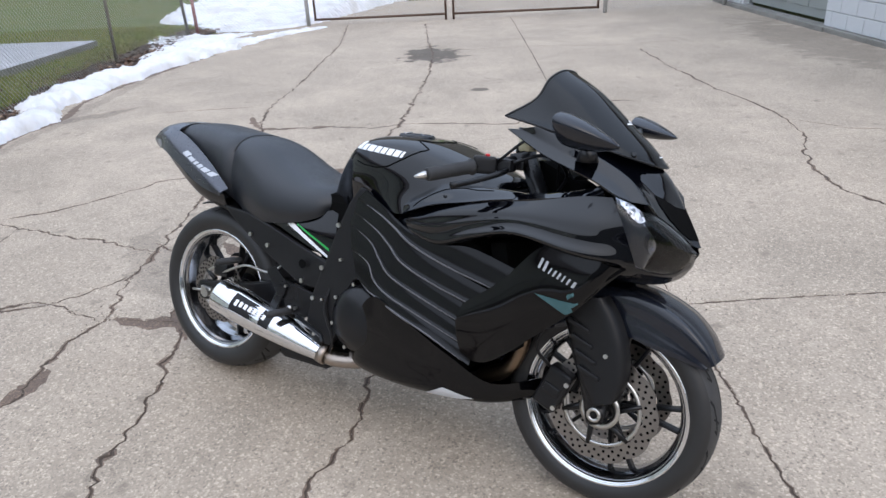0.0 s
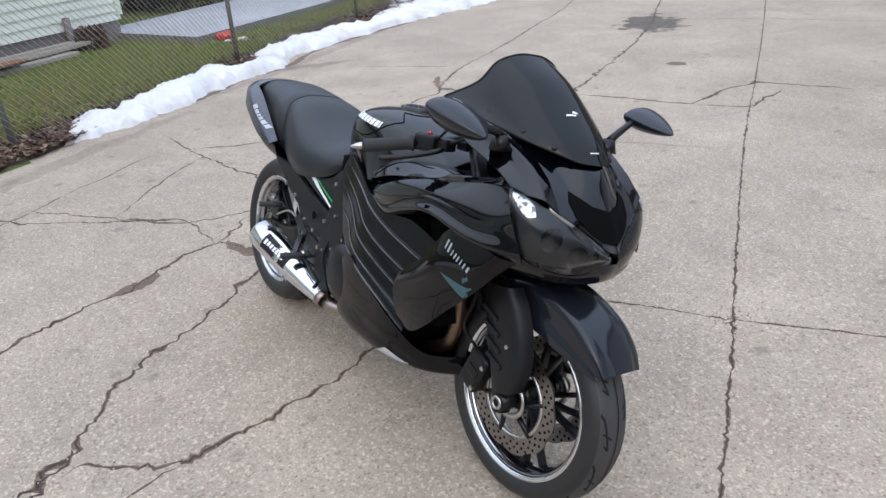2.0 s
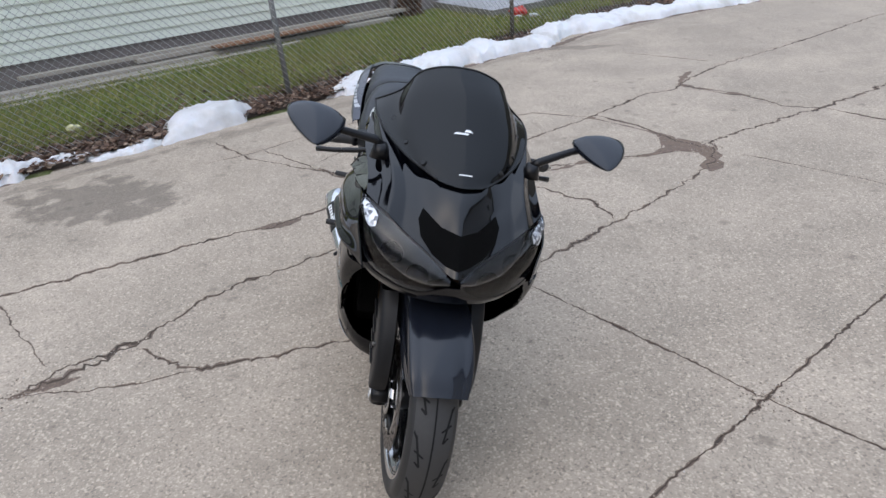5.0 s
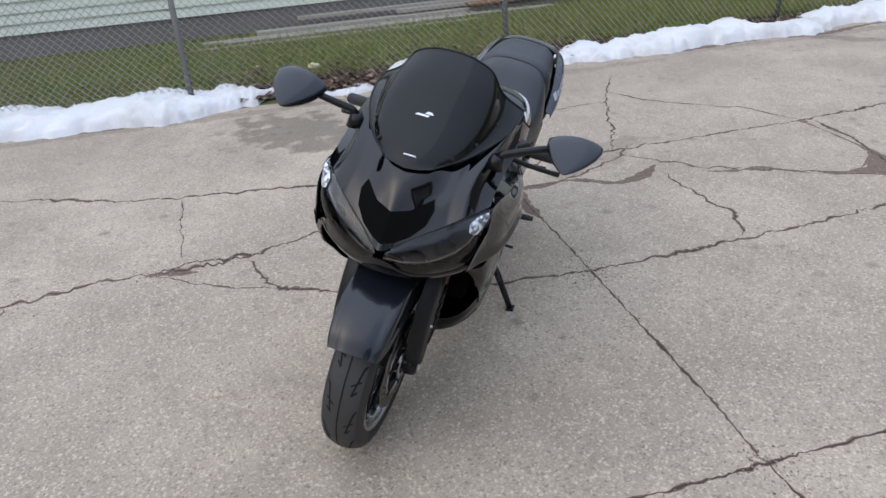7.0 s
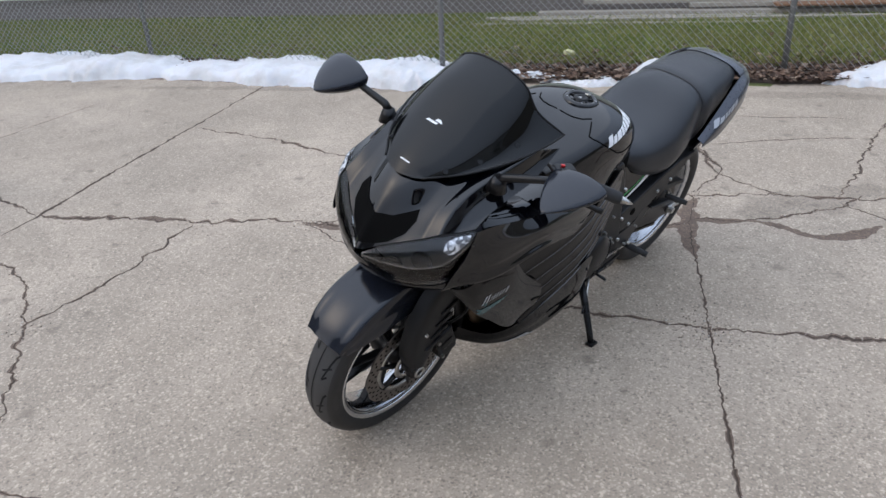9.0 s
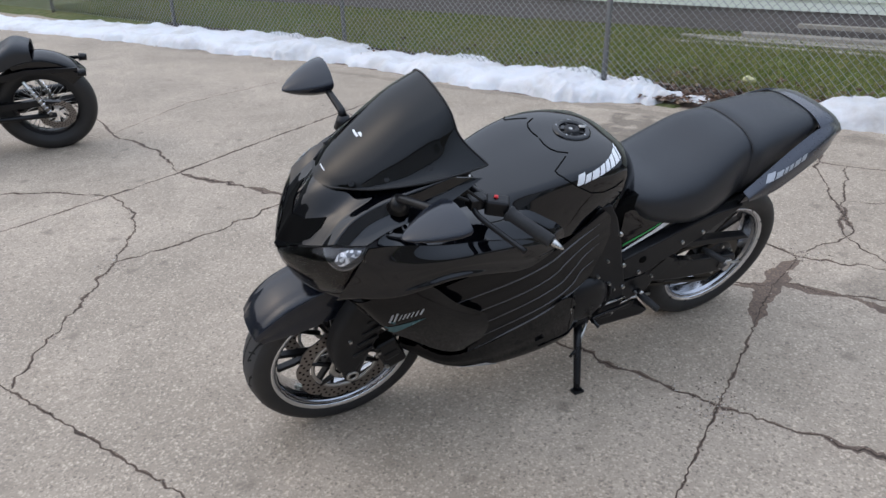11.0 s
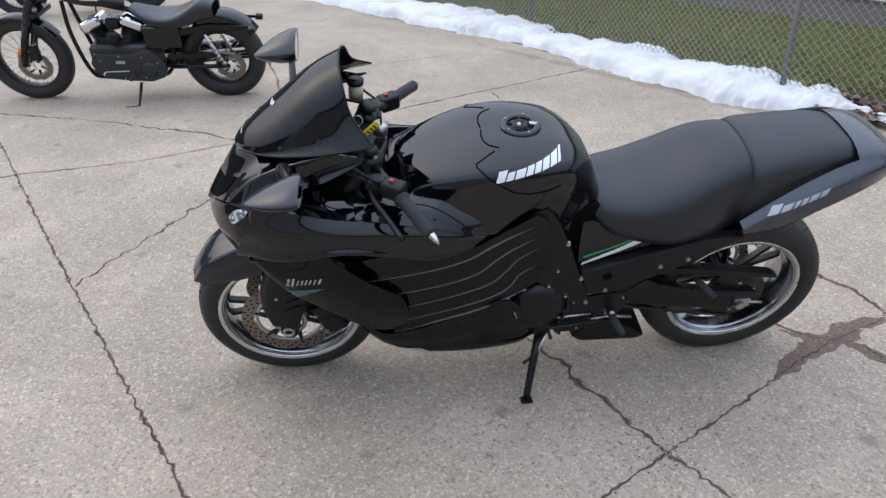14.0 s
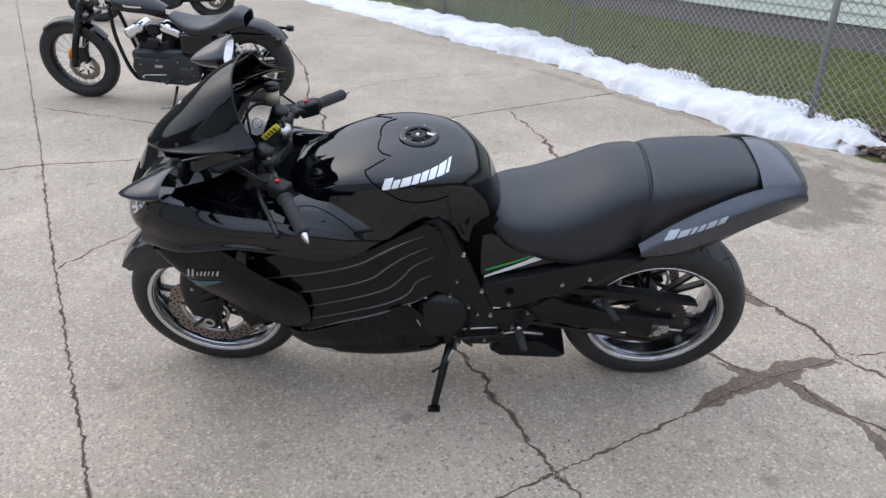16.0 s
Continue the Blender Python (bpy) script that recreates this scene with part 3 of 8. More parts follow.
def grass_area(rng):
    y = rng.uniform(-9, 13.5)
    x = fence_x(y) - 0.12 - rng.beta(0.9, 1.3) * (fence_x(y) - house_x(min(y, 7.2)) - 0.2)
    if y > 7.3:
        x = fence_x(y) - 0.25 - rng.uniform(0, 6) ** 1.0
    if slab_inside(x, y):
        return None
    return x, y, 0.055


def slab_inside(x, y):
    return -8.0 < x < -5.95 - 0.02 * (y - 7) and 7.15 < y < 10.8


def grass_blade(rng):
    h, w, a = rng.uniform(0.02, 0.075), rng.uniform(0.003, 0.006), rng.uniform(0, 6.28)
    lean = rng.uniform(0.2, 1.2) * h
    b = rng.uniform(0, 6.28)
    dx, dy = math.cos(a) * w, math.sin(a) * w
    lx, ly = math.cos(b) * lean, math.sin(b) * lean
    return [(-dx, -dy, 0), (dx, dy, 0), (lx * 0.4 + dx * 0.7, ly * 0.4 + dy * 0.7, h * 0.6), (lx, ly, h), (lx * 0.4 - dx * 0.7, ly * 0.4 - dy * 0.7, h * 0.6)], [(0, 1, 2, 3, 4)]


scatter("grass", 170000, grass_area, grass_blade, M_BLADE, "short green and straw-coloured winter grass", "grass", 3)


def leaf_area(rng):
    y = rng.uniform(-4, 13)
    dens = 1.0 if 0.6 < y < 4.4 else 0.28
    if rng.uniform() > dens:
        return None
    x = lot_edge_x(y) + 0.05 - abs(rng.normal(0, 0.36))
    return x, y, 0.030 + rng.uniform(0, 0.030) + 0.04 * min(1, max(0, (lot_edge_x(y) - x) / 0.6))


def dead_leaf(rng):
    s, a = rng.uniform(0.012, 0.034), rng.uniform(0, 6.28)
    w = s * rng.uniform(0.45, 0.8)
    tilt, curl = rng.uniform(-0.8, 0.8), rng.uniform(0.0, 0.5) * s
    pts = [(-s, 0, curl), (-s * 0.3, w, 0), (s * 0.5, w * 0.7, curl * 0.4), (s, 0, curl), (s * 0.4, -w * 0.8, 0), (-s * 0.4, -w, curl * 0.6)]
    c, d = math.cos(a), math.sin(a)
    return [(x * c - y * d, x * d + y * c, z + y * tilt) for x, y, z in pts], [(0, 1, 2), (0, 2, 3), (0, 3, 4), (0, 4, 5)]


def build_soil_bed():
    """Dark leaf mould between the lot and the turf, with a ragged back edge."""
    ys, K = np.arange(-6, 13, 0.07), 14
    verts = []
    for y in ys:
        e = lot_edge_x(y)
        back = 0.50 + 0.16 * noise.noise((y * 1.7, 0.0, 4.0)) + 0.08 * noise.noise((y * 6.0, 0.0, 9.0))
        for k in range(K):
            d = -0.03 + (back + 0.03) * k / (K - 1)
            h = 0.06 * min(1, max(0, (d + 0.02) / 0.6)) + 0.022 + 0.012 * noise.noise((d * 9, y * 9, 2.0))
            verts.append((e - d, y, h if 0 < k < K - 1 else h - 0.05))
    faces = [(i * K + k, i * K + k + 1, (i + 1) * K + k + 1, (i + 1) * K + k) for i in range(len(ys) - 1) for k in range(K - 1)]
    thing("soil_bed", mesh_of("soil_bed", verts, faces, M_MULCH, True), "strip of dark wet leaf mould along the lot", "soil", kind="structure")


build_soil_bed()
scatter("leaf_litter", 19000, leaf_area, dead_leaf, M_LEAF, "brown fallen leaves matted along the fence", "leaves", 5)


# ---- snow ridge along the lot's edge ----
def fbm(x, y, seed):
    return noise.noise((x, y, seed)) + 0.5 * noise.noise((x * 2.1, y * 2.1, seed + 7)) + 0.25 * noise.noise((x * 4.3, y * 4.3, seed + 3))


def snow_ridge(name, path, seed, label):
    """path: rows of (y, near_x, far_x, height). The edge is ragged where the lumpy top sinks into the ground."""
    P = spline(path, max(14, int(abs(path[-1][0] - path[0][0]) / 0.032)))
    K = 54
    verts, faces = [], []
    for y, xn, xf, h in P:
        xn, xf = xn + 0.06, xf + 0.05
        a, b = xn + 0.14, xf - 0.14
        for k in range(K):
            x = a + (b - a) * k / (K - 1)
            near = (xn - x) + 0.10 * fbm(x * 2.2, y * 2.2, seed) + 0.05 * fbm(x * 8.0, y * 8.0, seed)
            far = (x - xf - 0.06) + 0.17 * fbm(x * 2.6, y * 2.6, seed + 20) + 0.05 * fbm(x * 11.0, y * 11.0, seed + 25)
            wall = max(0.0, min(1.0, near / 0.11)) ** 0.5 * max(0.0, min(1.0, far / 0.22)) ** 0.8
            z = 0.86 * h * wall * (0.46 + 0.26 * fbm(x * 1.5, y * 1.5, seed + 40) + 0.22 * noise.noise((0.0, y * 1.25, seed + 70))) + wall * (0.026 * fbm(x * 7.0, y * 7.0, seed + 50) + 0.013 * fbm(x * 24.0, y * 24.0, seed + 60))
            verts.append((x, y, z if near > 0 and far > 0 and z > 0.004 else -0.03))
    for i in range(len(P) - 1):
        for k in range(K - 1):
            a = i * K + k
            faces.append((a, a + 1, a + K + 1, a + K))
    return thing(name, mesh_of(name, verts, faces, M_SNOW, True), label, "snow")


snow_ridge("snow_ridge", [(-13.5, -1.9, -3.4, 0.10), (-10, -2.25, -3.2, 0.12), (-8, -2.62, -3.5, 0.16), (-6, -2.95, -3.9, 0.2), (-4.5, -3.10, -4.1, 0.25), (-3, -3.3, -4.25, 0.27), (-2, -3.48, -4.2, 0.26), (-1, -3.40, -4.2, 0.27), (0, -3.38, -4.25, 0.28), (0.5, -3.44, -4.25, 0.27), (0.92, -3.66, -4.15, 0.22), (1.3, -3.76, -4.02, 0.16), (1.6, -3.68, -4.0, 0.15), (1.9, -3.68, -4.0, 0.15), (2.1, -3.74, -3.95, 0.06)], 3.0, "dirty white ridge of old ploughed snow")
snow_ridge("snow_lump", [(2.02, -3.72, -4.0, 0.12), (2.2, -3.74, -4.3, 0.30), (2.5, -3.78, -4.42, 0.36), (2.75, -3.86, -4.38, 0.32), (2.92, -3.98, -4.22, 0.14), (3.0, -4.05, -4.12, 0.04)], 11.0, "small melting lump of old snow")
snow_ridge("snow_ridge", [(3.5, -4.04, -4.14, 0.08), (3.8, -3.90, -4.36, 0.26), (4.4, -3.86, -4.46, 0.30), (5.0, -3.96, -4.54, 0.32), (5.7, -4.08, -4.66, 0.34), (6.4, -4.05, -4.66, 0.30), (7.0, -4.27, -4.82, 0.32), (8.0, -4.25, -4.88, 0.3), (9.2, -4.12, -4.78, 0.3), (10.5, -3.85, -4.45, 0.25), (11.7, -3.55, -4.05, 0.15), (12.6, -3.1, -3.55, 0.12), (13.1, -2.85, -3.1, 0.05)], 6.0, "dirty white ridge of old ploughed snow")
snow_ridge("snow_lump", [(9.6, -4.72, -4.95, 0.05), (10.4, -4.60, -5.15, 0.16), (11.2, -4.45, -5.2, 0.18), (12.0, -4.25, -5.0, 0.14), (12.5, -4.1, -4.5, 0.04)], 23.0, "lump of old snow by the corner of the fence")
snow_ridge("snow_bank", [(12.75, -4.3, -5.0, 0.03), (13.2, -3.5, -5.6, 0.12), (13.9, -3.2, -6.4, 0.30), (14.8, -3.0, -6.9, 0.5), (16, -2.6, -7.0, 0.55), (18, -2.2, -7.5, 0.4), (20, -1.8, -7.8, 0.3), (22, -2.2, -6.0, 0.1)], 17.0, "deep bank of old snow beyond the gate")
snow_ridge("snow_lump", [(10.3, -4.75, -5.1, 0.03), (10.9, -4.6, -5.5, 0.16), (11.5, -4.7, -5.7, 0.20), (12.1, -4.8, -5.8, 0.15), (12.5, -5.0, -5.7, 0.04)], 31.0, "lump of old snow under the fence")
snow_ridge("snow_lump", [(8.8, -5.35, -5.6, 0.02), (9.0, -5.3, -5.65, 0.06), (9.25, -5.35, -5.6, 0.02)], 37.0, "small melting lump of old snow")
snow_ridge("snow_scrap", [(13.0, 1.75, 2.0, 0.02), (13.2, 1.7, 2.15, 0.05), (13.45, 1.8, 2.1, 0.02)], 23.0, "scrap of snow by the gate post")


# ---- chain-link fence ----
def chain_link(name, a, b, z0, z1, parent, cell=0.062, r=0.0022):
    """A woven wire panel from a to b (x, y): zigzag wires side by side."""
    A, B = Vector((*a, 0)), Vector((*b, 0))
    L = (B - A).length
    d = (B - A).normalized()
    nrm = Vector((-d.y, d.x, 0))
    verts, faces = [], []
    rows, cols = int((z1 - z0) / (cell * 0.5)), int(2 * L / cell)
    for c in range(cols):
        prev = None
        for j in range(rows + 1):
            s = (c + (1.03 if (j + c) % 2 else -0.03)) * cell * 0.5
            sag = 0.012 * noise.noise((s * 0.7 + a[0], j * 0.05, a[1]))
            p = A + d * min(L, max(0, s + sag)) + Vector((0, 0, z0 + j * cell * 0.5 + sag)) + nrm * (r * (1 if (j + c) % 2 else -1))
            k = len(verts)
            verts.extend([p + Vector((0, 0, r)) + d * r, p - Vector((0, 0, r)) + nrm * r, p - nrm * r - d * r])
            if prev is not None:
                for m in range(3):
                    faces.append((prev + m, prev + (m + 1) % 3, k + (m + 1) % 3, k + m))
            prev = k
    return part(name, mesh_of(name, verts, faces, M_GALV, True), parent)


POST_H = 1.22
fence_posts = [(-3.65, -11.9), (-3.75, -8.8), (-3.82, -5.7), (-3.88, -2.62), (-3.86, 0.48), (-4.15, 3.33), (-4.59, 6.38), (-4.98, 9.5), (-5.08, 12.2)]
fence = empty_thing("chain_link_fence", pose(-4.4, 2, 0), "galvanised chain-link fence on round steel posts", "fence")
inv = fence.matrix_world.inverted()
for n_post, (x, y) in enumerate(fence_posts):
    lean = 0.04 * math.sin(n_post * 2.1)
    pm = tube("post", [(0, 0, -0.05), (lean * 0.6, lean * 0.3, POST_H * 0.5), (lean, lean * 0.5, POST_H)], 0.024, M_POST if n_post > 5 else M_ZINC, 12)
    part("post", pm, fence, m=inv @ pose(x, y, 0))
    cap = tube("post_cap", [(lean, lean * 0.5, POST_H), (lean, lean * 0.5, POST_H + 0.02), (lean, lean * 0.5, POST_H + 0.04)], [0.03, 0.027, 0.008], M_ZINC, 12)
    part("post_cap", cap, fence, m=inv @ pose(x, y, 0))
for (xa, ya), (xb, yb) in zip(fence_posts, fence_posts[1:]):
    me_ob = chain_link("wire_mesh", (xa + 0.03, ya), (xb + 0.03, yb), 0.06, POST_H, fence)
    me_ob.matrix_local = inv
    part("top_rail", tube("top_rail", [(xa, ya, POST_H - 0.01), (xb, yb, POST_H - 0.01)], 0.017, M_GALV, 8), fence, m=inv)

# gate at the far end and the mesh beside it
gate_posts = [(-3.25, 13.3), (2.15, 13.5), (4.35, 13.9)]
gate_fence = empty_thing("gate_fence", pose(0, 13.5, 0), "chain-link fence beside the driveway gate", "fence")
ginv = gate_fence.matrix_world.inverted()
for x, y in gate_posts:
    part("post", tube("post", [(x, y, -0.05), (x, y, 1.35)], 0.036, M_GALV, 12), gate_fence, m=ginv)
for a, b in (((-5.08, 12.2), (-3.25, 13.3)), ((2.15, 13.5), (4.35, 13.9))):
    chain_link("wire_mesh", a, b, 0.05, 1.25, gate_fence).matrix_local = ginv
    part("top_rail", tube("top_rail", [(*a, 1.25), (*b, 1.25)], 0.018, M_GALV, 8), gate_fence, m=ginv)


def gate_leaf(a, b, label):
    g = empty_thing("gate", pose(a[0], a[1], 0), label, "gate", "gates of the driveway")
    gi = g.matrix_world.inverted()
    for nm, p, q in (("bottom_rail", (*a, 0.1), (*b, 0.1)), ("top_rail", (*a, 1.25), (*b, 1.25)), ("hinge_stile", (*a, 0.08), (*a, 1.27)), ("latch_stile", (*b, 0.0), (*b, 1.27))):
        part(nm, tube(nm, [p, q], 0.021, M_RUST, 10), g, m=gi)
    chain_link("wire_mesh", a, b, 0.12, 1.25, g).matrix_local = gi


gate_leaf((-3.12, 13.33), (-0.72, 13.42), "rusty tube gate leaf with chain-link mesh")
gate_leaf((2.02, 13.48), (-0.58, 13.42), "rusty tube gate leaf with chain-link mesh")
# concrete beyond the gate and the red marker at the corner post
M_FADED = simple("faded_red_plastic", (0.34, 0.17, 0.165), 0.6, grain=30, vary=0.3)
marker = thing("marker_post", tube("marker_post", [(-5.02, 12.45, 0.0), (-5.02, 12.45, 0.62), (-5.02, 12.45, 0.63)], [0.03, 0.028, 0.015], M_FADED, 10), "faded red plastic marker by the corner post", "marker")


# ---- house with clapboard siding, beyond the fence ----
def build_house():
    y0, y1 = -9.5, 7.35
    a, b = Vector((house_x(y0), y0, 0)), Vector((house_x(y1), y1, 0))
    d = (b - a).normalized()
    yaw = math.atan2(d.y, d.x)
    L = (b - a).length
    H, depth = 3.0, 7.0
    base = Matrix.Translation(a) @ Matrix.Rotation(yaw, 4, "Z")  # local x along the wall, +y into the house
    house = empty_thing("house", base, "low house with pale green lap siding on a dark foundation", "house")
    part("foundation", box("foundation", (L, depth, 0.60), M_FOUND, (L / 2, depth / 2, 0.12)), house)
    for n in range(int((H - 0.36) / 0.115)):
        z = 0.34 + n * 0.115
        v = [(0, -0.028, z), (L + 0.028, -0.028, z), (L + 0.028, -0.006, z + 0.125), (0, -0.006, z + 0.125), (0, 0.03, z), (L, 0.03, z), (L, 0.03, z + 0.125), (0, 0.03, z + 0.125)]
        f = [(0, 1, 2, 3), (1, 5, 6, 2), (5, 4, 7, 6), (4, 0, 3, 7), (0, 4, 5, 1), (3, 2, 6, 7)]
        part("siding_board", mesh_of("siding_board", v, f, M_SIDING), house)
    part("side_wall", box("side_wall", (0.05, depth, H - 0.4), M_SIDING, (L, depth / 2 + 0.03, 0.4 + (H - 0.4) / 2)), house)
    part("back_wall", box("back_wall", (L, 0.1, H - 0.4), M_SIDING, (L / 2, depth, 0.4 + (H - 0.4) / 2)), house)
    part("corner_trim", box("corner_trim", (0.09, 0.09, H - 0.4), M_SIDING, (L + 0.02, 0.0, 0.4 + (H - 0.4) / 2), 0.008), house)
    part("roof", mesh_of("roof", [(-0.4, -0.28, H), (L + 0.4, -0.28, H), (L + 0.4, depth / 2, H + 1.7), (-0.4, depth / 2, H + 1.7), (-0.4, depth + 0.5, H), (L + 0.4, depth + 0.5, H), (-0.4, -0.28, H - 0.15), (L + 0.4, -0.28, H - 0.15), (-0.4, depth + 0.5, H - 0.15), (L + 0.4, depth + 0.5, H - 0.15)],
                        [(0, 1, 2, 3), (3, 2, 5, 4), (6, 7, 1, 0), (4, 5, 9, 8), (6, 8, 9, 7), (0, 3, 4, 8, 6), (1, 7, 9, 5, 2)], M_FOUND), house)
    part("drain_pipe", tube("drain_pipe", [(L - 0.95, -0.07, 0.05), (L - 0.95, -0.07, 0.5)], 0.045, M_FOUND, 12), house)
    return base, L


HOUSE, HOUSE_L = build_house()

# timber stacked on the grass in front of the foundation
rng_b = random.Random(4)
for ya, yb, off, z, w, t, mat in ((0.55, 4.6, 0.62, 0.09, 0.10, 0.04, M_PLANK), (0.3, 4.3, 0.48, 0.085, 0.12, 0.045, M_PLANK), (0.9, 6.2, 0.34, 0.12, 0.16, 0.05, M_PLANK), (2.6, 6.6, 0.26, 0.19, 0.13, 0.045, M_PLANK), (3.5, 5.4, 0.44, 0.205, 0.20, 0.022, M_PLANK2), (1.4, 6.3, 0.20, 0.225, 0.10, 0.04, M_PLANK), (0.2, 3.6, 0.78, 0.075, 0.09, 0.035, M_PLANK)):
    xa, xb = house_x(ya) + off, house_x(yb) + off + rng_b.uniform(-0.06, 0.06)
    ln = math.hypot(yb - ya, xb - xa)
    m = box("board", (w, ln, t), mat, (0, 0, 0), 0.004)
    thing("board", m, "weathered grey board lying on the grass" if mat is M_PLANK else "reddish board on the stack of timber", "board", "boards by the house", m=Matrix.Translation(((xa + xb) / 2, (ya + yb) / 2, z - 0.01)) @ Matrix.Rotation(math.atan2(-(xb - xa), yb - ya), 4, "Z"))

# raised slab beside the house
slab = mesh_of("patio_slab", [(-8.0, 7.32, 0), (-5.85, 7.10, 0), (-6.05, 11.0, 0), (-8.4, 11.1, 0), (-8.0, 7.32, 0.17), (-5.85, 7.10, 0.17), (-6.05, 11.0, 0.17), (-8.4, 11.1, 0.17)], [(4, 5, 6, 7), (0, 1, 5, 4), (1, 2, 6, 5), (2, 3, 7, 6), (3, 0, 4, 7)], [M_SLAB, M_SLABSIDE], idx=[0, 1, 1, 1, 1])
thing("patio_slab", slab, "raised pale slab with a frosted top", "patio", kind="structure")


# ---- garage of white-painted blocks on the far side of the lot ----
def build_garage():
    a, b = Vector((4.40, 14.6, 0)), Vector((4.40 + 0.07 * 11.2, 2.8, 0))
    d = (b - a).normalized()
    base = Matrix.Translation(a) @ Matrix.Rotation(math.atan2(d.y, d.x), 4, "Z")  # local x towards the viewer, +y into the building
    L, H = (b - a).length, 3.2
    g = empty_thing("garage", base, "garage of white-painted concrete blocks with a panelled door", "garage")
    d0, d1 = 1.25, 4.25
    bw, bh = 0.40, 0.20
    core = [("core_wall", (d0 - 0.0, 0.18, H), (d0 / 2, 0.11, H / 2)), ("core_wall", (L - d1, 0.18, H), ((L + d1) / 2, 0.11, H / 2)), ("lintel", (d1 - d0, 0.18, H - 2.2), ((d0 + d1) / 2, 0.11, 2.2 + (H - 2.2) / 2))]
    for nm, s, c in core:
        part(nm, box(nm, s, M_WHITEBLOCK, c), g)
    part("side_wall", box("side_wall", (0.2, 6, H), M_WHITEBLOCK, (L - 0.1, 3.2, H / 2)), g)
    part("side_wall", box("side_wall", (0.2, 6, H), M_WHITEBLOCK, (0.1, 3.2, H / 2)), g)
    part("roof", box("roof", (L + 0.4, 6.6, 0.15), M_FOUND, (L / 2, 3.1, H + 0.075)), g)
    blk = {}
    for r in range(6):
        x = -0.2 * (r % 2)
        while x < L:
            xa, xb = max(0.0, x), min(L, x + bw)
            for lo, hi in ((xa, min(xb, d0)), (max(xa, d1), xb)):
                if hi - lo > 0.05:
                    w = round(hi - lo - 0.008, 3)
                    if w not in blk:
                        blk[w] = box("block", (w, 0.04, bh - 0.008), M_WHITEBLOCK, (0, 0, 0), 0.005, 1)
                    part("block", blk[w], g, m=Matrix.Translation(((lo + hi) / 2, 0.012, 0.06 + r * bh + bh / 2)))
            x += bw
    door = part("door", box("door", (d1 - d0 - 0.02, 0.05, 2.1), M_DOORPAINT, ((d0 + d1) / 2, 0.16, 1.15)), g, "grey-green sectional garage door")
    for k in range(4):
        for n in range(4):
            part("panel", box("panel", (0.62, 0.02, 0.36), M_DOORPAINT if k != 1 else M_DARKGLASS, (d0 + 0.38 + n * 0.74, 0.13, 0.4 + k * 0.51), 0.008, 1), door)
    part("threshold", box("threshold", (d1 - d0 + 0.3, 0.22, 0.07), M_SLABSIDE, ((d0 + d1) / 2, 0.0, 0.03), 0.01), g)
    part("jamb", box("jamb", (0.07, 0.1, 2.2), M_WHITEBLOCK, (d0 + 0.02, 0.06, 1.1), 0.005), g)
    part("jamb", box("jamb", (0.07, 0.1, 2.2), M_WHITEBLOCK, (d1 - 0.02, 0.06, 1.1), 0.005), g)
    part("footing", box("footing", (L, 0.1, 0.07), M_SLABSIDE, (L / 2, -0.03, 0.025), 0.01), g)


build_garage()

# small litter
def crumpled(name, r, squash, mat, seed):
    bm = bmesh.new()
    bmesh.ops.create_icosphere(bm, subdivisions=3, radius=r)
    for v in bm.verts:
        v.co *= 1 + 0.55 * noise.noise(v.co * (2.2 / r) + Vector((seed, 0, 0)))
        v.co.z *= squash
    return bm_mesh(name, bm, mat, True)


thing("plastic_scrap", crumpled("plastic_scrap", 0.11, 0.6, M_REDBIT, 1.0), "crumpled red plastic scrap on the grass", "litter", m=pose(-5.68, 7.42, 0.12, 8, 5, 30))
for n, (x, y, r) in enumerate(((-5.55, 7.30, 0.05), (-5.45, 7.48, 0.06), (-5.75, 7.25, 0.035))):
    thing("paper_scrap", crumpled("paper_scrap", r, 0.4, M_WHITEBLOCK, 3.0 + n), "crumpled white paper scrap on the grass", "litter", m=pose(x, y, 0.085))


# dense brown-green evergreens by the slab
M_NEEDLE = island_material("evergreen_sprays", [(0.0, (0.016, 0.014, 0.011)), (0.5, (0.030, 0.026, 0.020)), (0.8, (0.050, 0.036, 0.028)), (1.0, (0.075, 0.052, 0.042))])
M_BARK = simple("fibrous_bark", (0.085, 0.062, 0.050), 0.95, grain=60, vary=0.5, relief=0.8)


